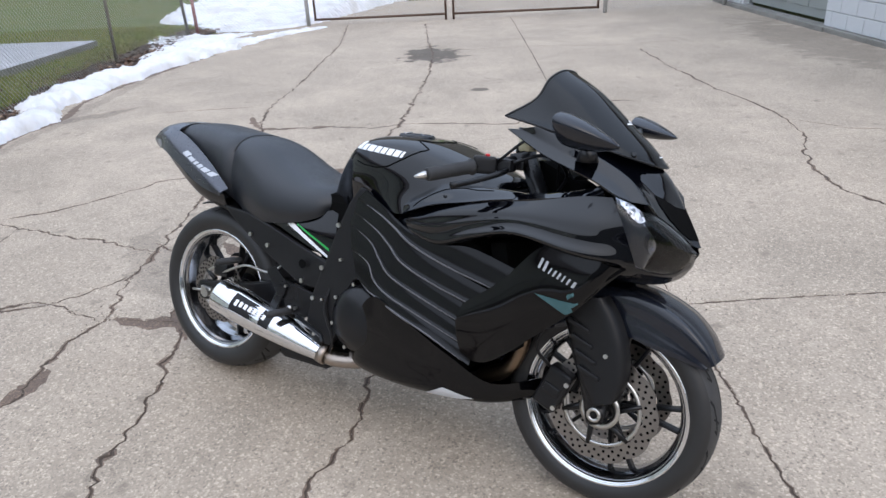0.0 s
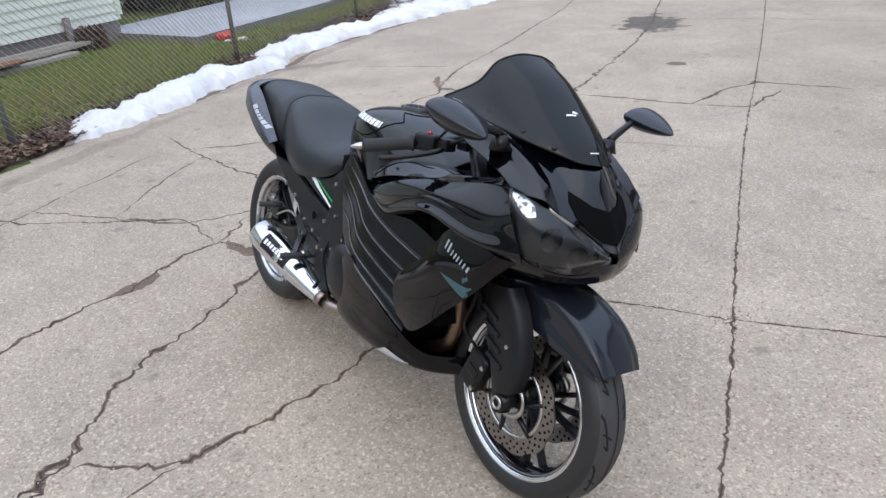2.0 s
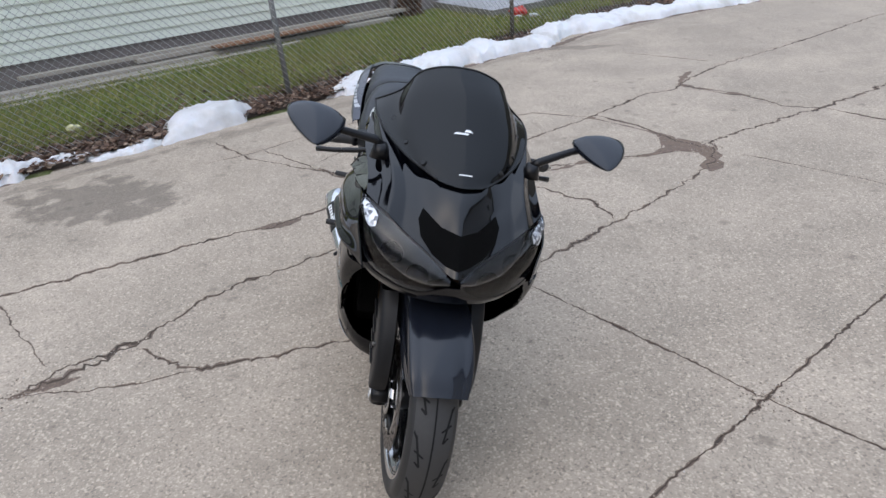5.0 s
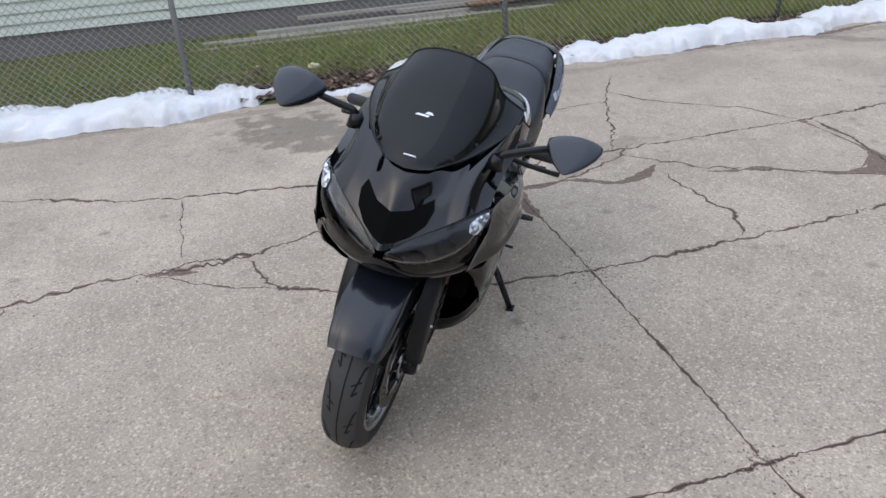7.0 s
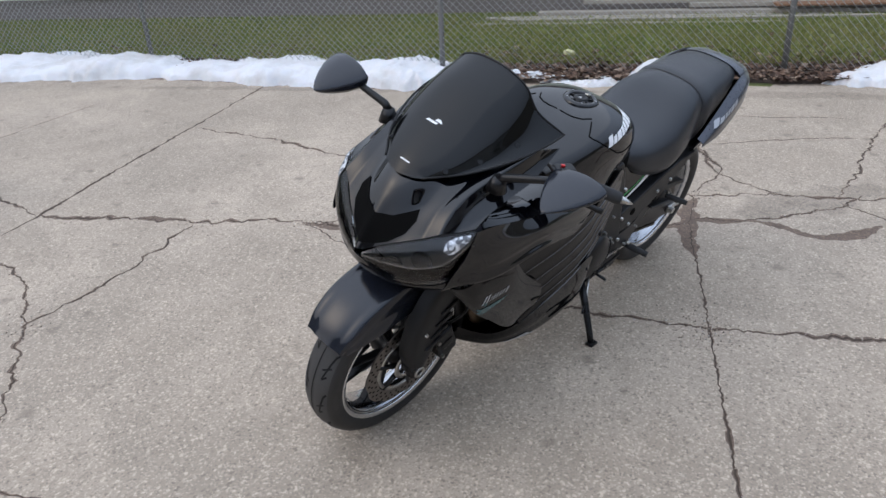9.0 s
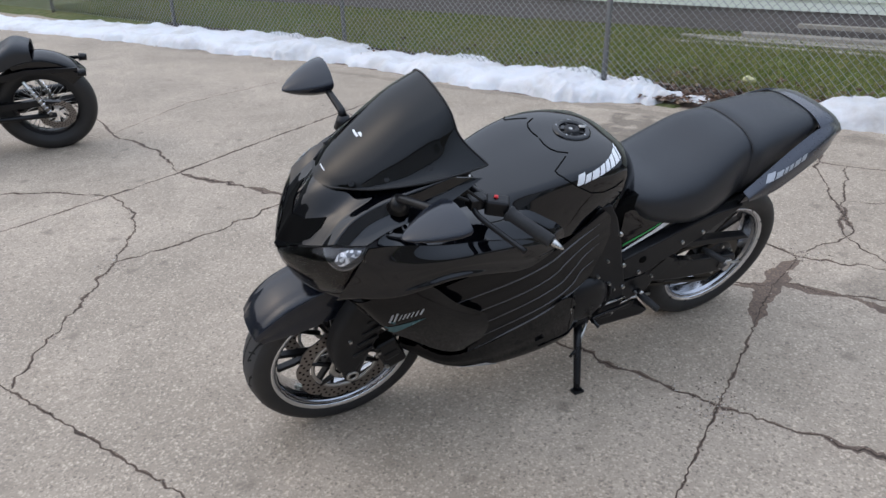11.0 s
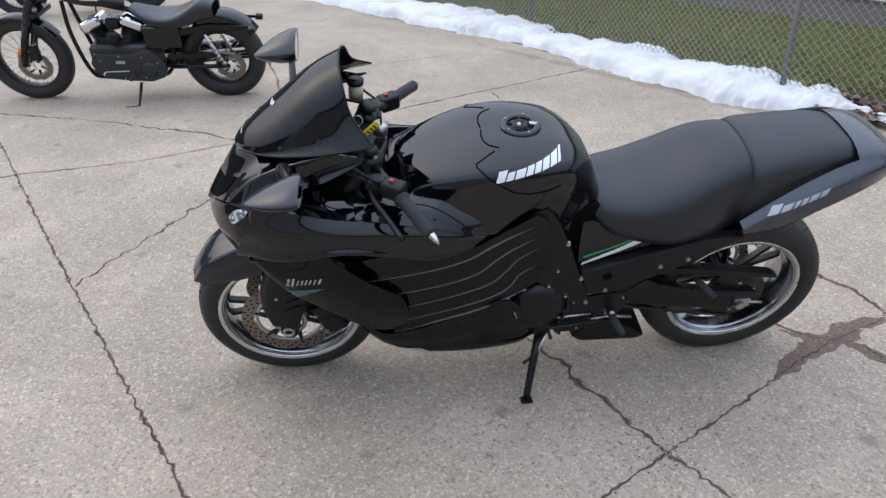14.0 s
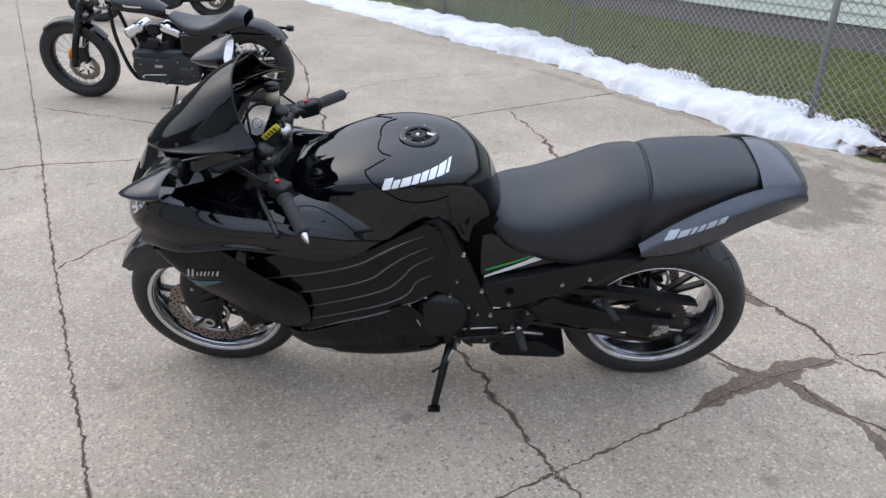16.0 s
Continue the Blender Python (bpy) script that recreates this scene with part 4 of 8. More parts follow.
def evergreen(name, at, radius, height, count, seed, label, mat):
    t = empty_thing(name, pose(*at), label, "shrub")
    rng = np.random.default_rng(seed)
    part("trunk", tube("trunk", spline([(0, 0, 0), (0.05, 0.03, height * 0.4), (0.0, 0.05, height * 0.9)], 10), [0.09 * radius * (1 - 0.08 * k) for k in range(10)], M_BARK, 10), t)
    for k in range(9):
        a, z = k * 2.4, height * (0.06 + 0.09 * k)
        part("limb", tube("limb", [(0, 0, z), (0.4 * radius * math.cos(a), 0.4 * radius * math.sin(a), z + 0.12 * height), (0.75 * radius * math.cos(a), 0.75 * radius * math.sin(a), z + 0.3 * height)], [0.035 * radius, 0.024 * radius, 0.008 * radius], M_BARK, 7), t)
    verts, faces = [], []
    for _ in range(count):
        a, f = rng.uniform(0, 6.283), rng.uniform(0, 1) ** 1.1
        rr = radius * (1 - 0.30 * f ** 2) * (0.92 + 0.26 * noise.noise((math.cos(a) * 2.2, math.sin(a) * 2.2, f * 5 + seed))) * min(1.0, rng.uniform(0.72, 1.04))
        p = Vector((rr * math.cos(a), rr * math.sin(a), height * f + 0.02))
        L, W = rng.uniform(0.035, 0.10) * min(1.0, radius + 0.2), rng.uniform(0.008, 0.022)
        d = Vector((math.cos(a) * rng.uniform(-0.2, 0.7) + rng.normal(0, 0.3), math.sin(a) * rng.uniform(-0.2, 0.7) + rng.normal(0, 0.3), rng.uniform(-0.9, 0.9))).normalized()
        side = d.cross(Vector((rng.normal(), rng.normal(), rng.normal()))).normalized() * W
        k = len(verts)
        verts += [p, p + d * L * 0.5 + side, p + d * L, p + d * L * 0.5 - side]
        faces.append((k, k + 1, k + 2, k + 3))
    part("crown", mesh_of("crown", verts, faces, mat), t, "dense dark sprays of foliage")
    return t


evergreen("evergreen_shrub", (-9.25, 10.35, 0.05), 0.95, 3.3, 16000, 2, "tall dense dark evergreen shrub beside the slab", M_NEEDLE)
evergreen("evergreen_shrub", (-10.3, 10.0, 0.05), 0.85, 3.3, 13000, 5, "tall brown evergreen shrub with bare stems", M_NEEDLE)
evergreen("dead_shrub", (-7.24, 6.65, 0.04), 0.20, 0.30, 1800, 9, "small dead brown shrub against the foundation", M_LEAF)

lump = bmesh.new()
bmesh.ops.create_icosphere(lump, subdivisions=3, radius=0.05)
for v in lump.verts:
    v.co *= 1 + 0.5 * noise.noise(v.co * 30)
    v.co.z *= 0.6
thing("paper_scrap", bm_mesh("paper_scrap", lump, M_PALEYEL, True), "crumpled pale yellow scrap among the leaves", "litter", m=pose(-4.42, 1.53, 0.10))

# plain unseen walls, added so that the paint reflects a dark horizon
M_FARWALL = simple("far_wall_stucco", (0.20, 0.19, 0.175), 0.9, grain=2, vary=0.2)
for name, size, at in (("backdrop", (60, 0.4, 6.5), (0, -24, 3.2)), ("backdrop", (0.4, 26, 6.0), (19, -11, 2.95)), ("backdrop", (60, 0.4, 7.0), (0, 34, 3.45))):
    thing(name, box(name, size, M_FARWALL, at), "plain grey unseen wall, added to darken the reflected horizon", "wall", kind="structure")


# ---- motorcycle materials ----
def gloss_paint(name, col, rough=0.045, spec=0.5):
    m, nt, b = tree(name)
    v = coords(nt)
    dust, swirl = noise_node(nt, 6, 5, 0.65, v), noise_node(nt, 220, 3, 0.6, v)
    nt.links.new(mix(nt, ramp(nt, dust, [(0.5, 0.0), (0.85, 0.3)]), col, tuple(c + 0.006 for c in col)), b.inputs["Base Color"])
    nt.links.new(ramp(nt, dust, [(0.35, rough), (0.75, rough + 0.03)]), b.inputs["Roughness"])
    b.inputs["Specular IOR Level"].default_value = spec
    bump(nt, b, swirl, 0.006, 0.0003)
    return m


def metal(name, col, rough, grain=40.0, vary=0.2):
    return simple(name, col, rough, 1.0, grain, vary)


def tinted_clear(name, tint, through_share, rough=0.02):
    """A clear or smoked cover: partly see-through, with a gloss on it."""
    m, nt, b = tree(name)
    b.inputs["Base Color"].default_value = (*[c * 0.03 for c in tint], 1)
    nt.links.new(ramp(nt, noise_node(nt, 8, 4, 0.6, coords(nt)), [(0.4, rough), (0.8, rough + 0.05)]), b.inputs["Roughness"])
    tr = nt.nodes.new("ShaderNodeBsdfTransparent")
    tr.inputs[0].default_value = (*tint, 1)
    a = nt.nodes.new("ShaderNodeMixShader")
    a.inputs[0].default_value = through_share
    nt.links.new(b.outputs[0], a.inputs[1])
    nt.links.new(tr.outputs[0], a.inputs[2])
    nt.links.new(a.outputs[0], nt.nodes["Material Output"].inputs["Surface"])
    return m


M_PAINT = gloss_paint("gloss_black_paint", (0.0012, 0.0014, 0.0026), 0.025, 0.56)
# paler grey than the blades: the highlight along each lip is painted in
M_LIP = simple("worn_satin_edge", (0.10, 0.10, 0.108), 0.32, grain=60)
# black lifted to blue-grey: the sky's sheen is put into the base colour
M_PAINT2 = gloss_paint("metallic_black_paint", (0.010, 0.012, 0.018), 0.12)
# gloss black with specular cut, so shade on the low panels is built in
M_LOWER = gloss_paint("waxed_black_paint", (0.0015, 0.0015, 0.002), 0.04, 0.30)
M_GRAPHITE = simple("graphite_metallic_paint", (0.062, 0.066, 0.080), 0.3, 0.7, grain=900, vary=0.2, coat=0.6)
M_LOUVRE = gloss_paint("satin_black_paint", (0.003, 0.003, 0.004), 0.15, 0.32)
M_MATTE = simple("matte_black_plastic", (0.009, 0.009, 0.010), 0.42, grain=90, vary=0.25, relief=0.08, spec=0.28)
M_SATIN = simple("satin_black_metal", (0.007, 0.007, 0.008), 0.3, grain=50, vary=0.3, spec=0.32)
# near-black that stands in for shade in openings, holes and behind the panels
M_VOID = simple("sooty_black", (0.004, 0.004, 0.004), 0.9, grain=40, vary=0.4, spec=0.05)
M_VINYL = simple("black_seat_vinyl", (0.014, 0.016, 0.020), 0.38, grain=700, vary=0.12, relief=0.25)
M_SEAM = simple("black_piping", (0.008, 0.008, 0.009), 0.5, grain=100)
M_CHROME = metal("polished_chrome", (0.72, 0.73, 0.75), 0.09, 15, 0.1)
# chrome colour darkened in place of the dim reflections inside the rims
M_DARKCHROME = metal("tarnished_chrome", (0.42, 0.425, 0.44), 0.13, 25, 0.3)
M_CHAIN = metal("oiled_chain_steel", (0.075, 0.068, 0.060), 0.42, 120, 0.5)
M_STEEL = metal("brushed_steel", (0.52, 0.51, 0.49), 0.3, 70, 0.2)
M_DISC = metal("brake_disc_steel", (0.27, 0.245, 0.228), 0.38, 90, 0.25)
M_PIPE = metal("heat_tinted_pipe", (0.36, 0.31, 0.27), 0.35, 20, 0.35)
M_HEADER = metal("browned_header", (0.20, 0.145, 0.10), 0.38, 20, 0.4)
M_RUBBER = simple("tyre_rubber", (0.0165, 0.016, 0.016), 0.52, grain=70, vary=0.3, relief=0.15)
M_TREAD = simple("dusty_tread_rubber", (0.040, 0.039, 0.039), 0.6, grain=60, vary=0.35, relief=0.15)
M_GROOVE = simple("tyre_groove", (0.004, 0.004, 0.004), 0.9, grain=60)
M_GRIP = simple("grip_rubber", (0.022, 0.022, 0.023), 0.75, grain=140, vary=0.2, relief=0.5)
M_SCREEN = tinted_clear("dark_smoked_screen", (0.10, 0.11, 0.12), 0.30)
def clear_cover(name, tint, rough=0.02):
    m, nt, b = tree(name)
    nt.nodes.remove(b)
    tr, gl, fr, mx = (nt.nodes.new("ShaderNode" + k) for k in ("BsdfTransparent", "BsdfGlossy", "Fresnel", "MixShader"))
    tr.inputs[0].default_value = (*tint, 1)
    nt.links.new(ramp(nt, noise_node(nt, 8, 4, 0.6, coords(nt)), [(0.4, rough), (0.8, rough + 0.05)]), gl.inputs["Roughness"])
    fr.inputs["IOR"].default_value = 1.5
    nt.links.new(fr.outputs[0], mx.inputs[0])
    nt.links.new(tr.outputs[0], mx.inputs[1])
    nt.links.new(gl.outputs[0], mx.inputs[2])
    nt.links.new(mx.outputs[0], nt.nodes["Material Output"].inputs["Surface"])
    return m


M_LENS = clear_cover("headlight_cover", (0.66, 0.67, 0.69))
def faceted(name, dark, light, scale):
    """Silvered plastic broken into small bright and dull facets."""
    m, nt, b = tree(name)
    vor = nt.nodes.new("ShaderNodeTexVoronoi")
    vor.inputs["Scale"].default_value = scale
    nt.links.new(coords(nt), vor.inputs["Vector"])
    sep = nt.nodes.new("ShaderNodeSeparateColor")
    nt.links.new(vor.outputs["Color"], sep.inputs[0])
    nt.links.new(ramp(nt, sep.outputs[0], [(0.2, dark), (0.75, light)]), b.inputs["Base Color"])
    b.inputs["Metallic"].default_value, b.inputs["Roughness"].default_value = 0.6, 0.22
    bump(nt, b, sep.outputs[1], 0.8, 0.002)
    return m


M_REFLECT = faceted("silvered_reflector", (0.16, 0.165, 0.18), (0.80, 0.82, 0.86), 130.0)
M_HOUSING = simple("dark_lamp_housing", (0.20, 0.205, 0.215), 0.38, 0.3, grain=26, vary=0.4)
M_WHITE = simple("white_lettering", (0.78, 0.79, 0.80), 0.4, grain=40, vary=0.06)
M_SILVER = simple("silver_lettering", (0.42, 0.43, 0.45), 0.35, 0.4, grain=40, vary=0.08)
M_GREEN = simple("green_stripe", (0.02, 0.30, 0.07), 0.3, grain=30, vary=0.1)
M_TEAL = simple("dark_teal_scale_pattern", (0.05, 0.12, 0.135), 0.25, 0.3, grain=70, vary=0.6)
M_YELLOW = simple("yellow_tag_plastic", (0.72, 0.62, 0.05), 0.4, grain=30)
M_RED = simple("red_switch", (0.6, 0.02, 0.025), 0.35, grain=30)
M_AMBER = simple("amber_reflector", (0.75, 0.24, 0.02), 0.2, grain=20)
M_MIRROR = metal("mirror_glass", (0.85, 0.86, 0.87), 0.02, 5, 0.02)
M_BAFFLE = simple("white_reflective_patch", (0.55, 0.57, 0.60), 0.25, 0.3, grain=20, vary=0.08)
M_BRAKEFLUID = simple("milky_reservoir", (0.55, 0.52, 0.36), 0.3, grain=20)
M_TAILLENS = simple("smoked_tail_lens", (0.16, 0.15, 0.15), 0.1, grain=20, vary=0.3)


# ---- surface helpers, in a vehicle's own axes: x ahead, y left, z up ----
def flip(rows):
    return [[(x, -y, z) for x, y, z in r] for r in rows]


def sym(rows):
    """Half sections, from the middle outwards, made whole."""
    return [[(x, -y, z) for x, y, z in r[:0:-1]] + list(r) for r in rows]


def grid_of(rows, nu, nv):
    A = np.array([spline(r, nv) for r in rows])
    return np.array([spline(A[:, j], nu) for j in range(nv)]).transpose(1, 0, 2)


def patch_mesh(name, rows, mat, nu=28, nv=20, thick=0.004, core=(0.9, 0.0, 0.6), sculpt=None, carve=None):
    """A smooth shell through a few control rows, with thickness; it faces away from core."""
    G = grid_of(rows, nu, nv)
    du, dv = np.gradient(G, axis=0), np.gradient(G, axis=1)
    N = np.cross(du, dv)
    N /= np.linalg.norm(N, axis=2)[..., None] + 1e-12
    away = G - np.array(core)
    sign = 1.0 if (N * away).sum() > 0 else -1.0
    if sculpt is not None:
        U, W = np.meshgrid(np.linspace(0, 1, nu), np.abs(np.linspace(-1, 1, nv)), indexing="ij")
        G = G + N * sign * sculpt(U, W)[..., None]
        N = np.cross(np.gradient(G, axis=0), np.gradient(G, axis=1))
        N /= np.linalg.norm(N, axis=2)[..., None] + 1e-12
    if carve is not None:
        U, W = np.meshgrid(np.linspace(0, 1, nu), np.linspace(0, 1, nv), indexing="ij")
        G = G + N * sign * carve(U, W)[..., None]
        N = np.cross(np.gradient(G, axis=0), np.gradient(G, axis=1))
        N /= np.linalg.norm(N, axis=2)[..., None] + 1e-12
    I = G - N * sign * thick
    n = nu * nv
    verts = list(G.reshape(-1, 3)) + list(I.reshape(-1, 3))
    faces = []
    for i in range(nu - 1):
        for j in range(nv - 1):
            a, b, c, d = i * nv + j, i * nv + j + 1, (i + 1) * nv + j + 1, (i + 1) * nv + j
            q = (a, d, c, b) if sign > 0 else (a, b, c, d)
            faces.append(q)
            faces.append(tuple(k + n for k in q[::-1]))
    rim = [i * nv for i in range(nu)] + [(nu - 1) * nv + j for j in range(1, nv)] + [i * nv + nv - 1 for i in range(nu - 2, -1, -1)] + [j for j in range(nv - 2, 0, -1)]
    k = len(verts)
    verts += [verts[i] for i in rim] + [verts[i + n] for i in rim]
    m = len(rim)
    for i in range(m):
        j = (i + 1) % m
        q = (k + i, k + j, k + m + j, k + m + i)
        faces.append(q if sign > 0 else q[::-1])
    me = mesh_of(name, verts, faces, mat, True)
    return me


def patch(name, rows, mat, parent, label="", **kw):
    return part(name, patch_mesh(name, rows, mat, **kw), parent, label)


def pair(name, rows, mat, parent, label="", **kw):
    return patch(name, rows, mat, parent, label, **kw), patch(name, flip(rows), mat, parent, label, **kw)


def lathe(name, profile, mat, n=56, closed=False, smooth=True):
    """Turns (radius, y) round the y axis."""
    verts, faces = [], []
    k = len(profile)
    for i in range(n):
        a = 2 * math.pi * i / n
        for r, y in profile:
            verts.append((r * math.cos(a), y, r * math.sin(a)))
    for i in range(n):
        for j in range(k if closed else k - 1):
            a, b = i * k + j, i * k + (j + 1) % k
            c, d = ((i + 1) % n) * k + (j + 1) % k, ((i + 1) % n) * k + j
            faces.append((a, b, c, d))
    return mesh_of(name, verts, faces, mat, smooth)


def plate(name, outline, y0, y1, mat, bevel=0.004):
    """A flat plate with the given (x, z) outline between y0 and y1."""
    bm = bmesh.new()
    vs = [bm.verts.new((x, y0, z)) for x, z in outline]
    f = bm.faces.new(vs)
    ex = bmesh.ops.extrude_face_region(bm, geom=[f])
    bmesh.ops.translate(bm, vec=(0, y1 - y0, 0), verts=[v for v in ex["geom"] if isinstance(v, bmesh.types.BMVert)])
    bmesh.ops.recalc_face_normals(bm, faces=bm.faces)
    if bevel:
        bmesh.ops.bevel(bm, geom=list(bm.edges), offset=bevel, segments=2, affect="EDGES", profile=0.6)
    return bm_mesh(name, bm, mat)


def bolt_mesh(name, r, h, mat, axis="Y"):
    bm = bmesh.new()
    bmesh.ops.create_cone(bm, cap_ends=True, segments=12, radius1=r, radius2=r * 0.82, depth=h)
    bmesh.ops.transform(bm, matrix=Matrix.Rotation(radians(-90 if axis == "Y" else 0), 4, "X" if axis != "X" else "Y"), verts=bm.verts)
    return bm_mesh(name, bm, mat)


from mathutils.bvhtree import BVHTree


def surface_of(*obs):
    V, F = [], []
    for ob in obs:
        k = len(V)
        V += [v.co.copy() for v in ob.data.vertices]
        F += [[i + k for i in p.vertices] for p in ob.data.polygons]
    return BVHTree.FromPolygons(V, F)


def laid_on(name, polys, bvh, way, frame_at, mat, parent, lift=0.0012, cuts=3, label=""):
    """Lays flat (u, v) outlines on a surface. frame_at turns (u, v) into a point to start from; way is the direction in which it drops."""
    verts, faces = [], []
    way = Vector(way).normalized()
    for poly in polys:
        bm = bmesh.new()
        bm.faces.new([bm.verts.new((u, v, 0)) for u, v in poly])
        bmesh.ops.triangulate(bm, faces=bm.faces)
        if cuts:
            bmesh.ops.subdivide_edges(bm, edges=bm.edges, cuts=cuts, use_grid_fill=True)
        k = len(verts)
        bm.verts.ensure_lookup_table()
        bm.verts.index_update()
        ok = True
        for v in bm.verts:
            p = Vector(frame_at(v.co.x, v.co.y))
            hit, nrm, _, _ = bvh.ray_cast(p, way)
            if hit is None:
                hit, nrm, _, _ = bvh.find_nearest(p)
            if nrm.dot(way) > 0:
                nrm = -nrm
            verts.append(hit + nrm * lift)
        for f in bm.faces:
            faces.append(tuple(k + v.index for v in f.verts))
        bm.free()
    me = mesh_of(name, verts, faces, mat, True)
    bmx = bmesh.new()
    bmx.from_mesh(me)
    for f in bmx.faces:
        if f.normal.dot(way) > 0:
            f.normal_flip()
    bmx.to_mesh(me)
    bmx.free()
    return part(name, me, parent, label)


def word_bars(widths, height, slant=0.18, gap=0.12, strokes=True):
    """A row of plain slanted bars with the proportions of a word; not lettered. Returns outlines from u = 0 to 1."""
    total = sum(widths) + gap * (len(widths) - 1) * np.mean(widths)
    u, out = 0.0, []
    for k, w in enumerate(widths):
        h = height * (1.0 if k == 0 else 0.74)
        a, b = u / total, (u + w) / total
        s = slant * h
        out.append([(a, 0), (b, 0), (b + s, h), (a + s, h)])
        u += w + gap * np.mean(widths)
    return out


# ---- the black sport motorcycle ----
BIKE = pose(-0.762, 2.266, 0.003, 0, 0, -27.5) @ pose(0, 0, 0, -15.0, 0, 0)
bike = empty_thing("motorcycle", BIKE, "black sport motorcycle with chrome wheels, leaning on its side stand", "motorcycle", "parked motorcycles")
FRONT, REAR = Vector((1.4766, 0, 0.292)), Vector((0, 0, 0.307))


def tread(name, R, width, profile, count, parent, seed, style):
    """Sipes laid just over the tread, following its round section; near-black for their shade."""
    ys = np.array([p[1] for p in profile])
    rs = np.array([p[0] for p in profile])
    verts, faces = [], []

    def strip(pts, w):
        base = len(verts)
        P = np.array(pts)
        for i, (a, y) in enumerate(P):
            d = P[min(i + 1, len(P) - 1)] - P[max(i - 1, 0)]
            d = np.array([d[0] * R, d[1]])
            d /= np.linalg.norm(d) + 1e-9
            nrm = np.array([-d[1], d[0]])
            for s in (-1, 1):
                aa, yy = a + s * w * nrm[0] / R, y + s * w * nrm[1]
                r = float(np.interp(yy, ys, rs)) + 0.0009
                verts.append((r * math.cos(aa), yy, r * math.sin(aa)))
        for i in range(len(P) - 1):
            k = base + 2 * i
            faces.append((k, k + 1, k + 3, k + 2))

    if style == "front":
        strip([(a, 0.0) for a in np.linspace(0, 2 * math.pi, 209)], 0.0022)
    for k in range(count):
        a0 = 2 * math.pi * k / count
        for s in (-1, 1):
            o = a0 + (math.pi / count if s > 0 else 0)
            if style == "front":
                # a long slanted cut, crossed by a short one, with a hooked foot
                for (a1, y1), (a2, y2) in (((0.0, 0.20), (0.30, 0.335)), ((0.10, 0.15), (0.16, 0.34)), ((0.0, 0.20), (0.05, 0.30)), ((0.27, 0.32), (0.37, 0.43))):
                    strip([(o + a1 + (a2 - a1) * f, s * width * (y1 + (y2 - y1) * f)) for f in np.linspace(0, 1, 7)], 0.0026)
            else:
                strip([(o + 0.26 * f, s * width * (0.05 + 0.36 * f)) for f in np.linspace(0, 1, 8)], 0.0034)
                strip([(o + 0.02 + 0.15 * f, s * width * (0.33 - 0.20 * f)) for f in np.linspace(0, 1, 6)], 0.0030)
                strip([(o + 0.27 + 0.10 * f, s * width * (0.26 + 0.19 * f)) for f in np.linspace(0, 1, 4)], 0.0028)
    return part(name, mesh_of(name, verts, faces, M_GROOVE, True), parent)


def wheel(name, at, R, tyre_prof, rim_prof, rim_in, hub_w, spokes, parent, label, turns):
    w = part(name, None, parent, label, m=Matrix.Translation(at))
    full = list(tyre_prof) + [(r, -y) for r, y in tyre_prof[-2::-1]]
    full = [tuple(p) for p in spline([(r, y) for r, y in full], 34)]
    tyre = lathe("tyre", full, [M_RUBBER, M_TREAD], 96)
    top = max(abs(y) for _, y in full)
    tyre.polygons.foreach_set("material_index", [int(abs(p.center.y) < 0.80 * top and math.hypot(p.center.x, p.center.z) > R - 0.04) for p in tyre.polygons])
    part("tyre", tyre, w, "black road tyre with sharp sipes")
    tread("tread_groove", R, 2 * max(abs(p[1]) for p in full), full, 13, w, 3, turns)
    for s in (-1, 1):
        lip = [(r, s * abs(y)) for r, y in rim_prof[:4]]
        part("rim_lip", lathe("rim_lip", lip + [(r - 0.004, y * 0.96) for r, y in lip[::-1]], M_CHROME, 96, closed=True), w, "polished chrome rim edge")
    base = [(r, y) for r, y in rim_prof[3:]]
    barrel = []
    for i in range(25):
        f = i / 24 * (len(base) - 1)
        k = min(int(f), len(base) - 2)
        r, y = (base[k][n] + (base[k + 1][n] - base[k][n]) * (f - k) for n in (0, 1))
        barrel.append((r + (0.0016 if 6 <= i < 9 else 0.0), y))
    barrel += [(r, -y) for r, y in barrel[-2::-1]]
    part("rim", lathe("rim", barrel + [(r + 0.006, y) for r, y in barrel[::-1]], M_DARKCHROME, 96, closed=True), w, "stepped chrome rim")
    part("hub", lathe("hub", [(0.012, -hub_w), (0.034, -hub_w), (0.040, -hub_w * 0.7), (0.036, 0), (0.040, hub_w * 0.7), (0.034, hub_w), (0.012, hub_w)], M_SATIN, 32), w)
    for k in range(spokes):
        for s in (-1, 1):
            a = 2 * math.pi * k / spokes
            a1 = a + s * 0.16
            p0 = Vector((0.034 * math.cos(a), 0, 0.034 * math.sin(a)))
            p1 = Vector((rim_in * math.cos(a1), 0, rim_in * math.sin(a1)))
            d = p1 - p0
            sm = box("spoke", (d.length, 0.026, 0.011), M_SATIN, (0, 0, 0), 0.004)
            part("spoke", sm, w, m=Matrix.Translation((p0 + p1) / 2) @ Matrix.Rotation(-math.atan2(d.z, d.x), 4, "Y"))
    return w


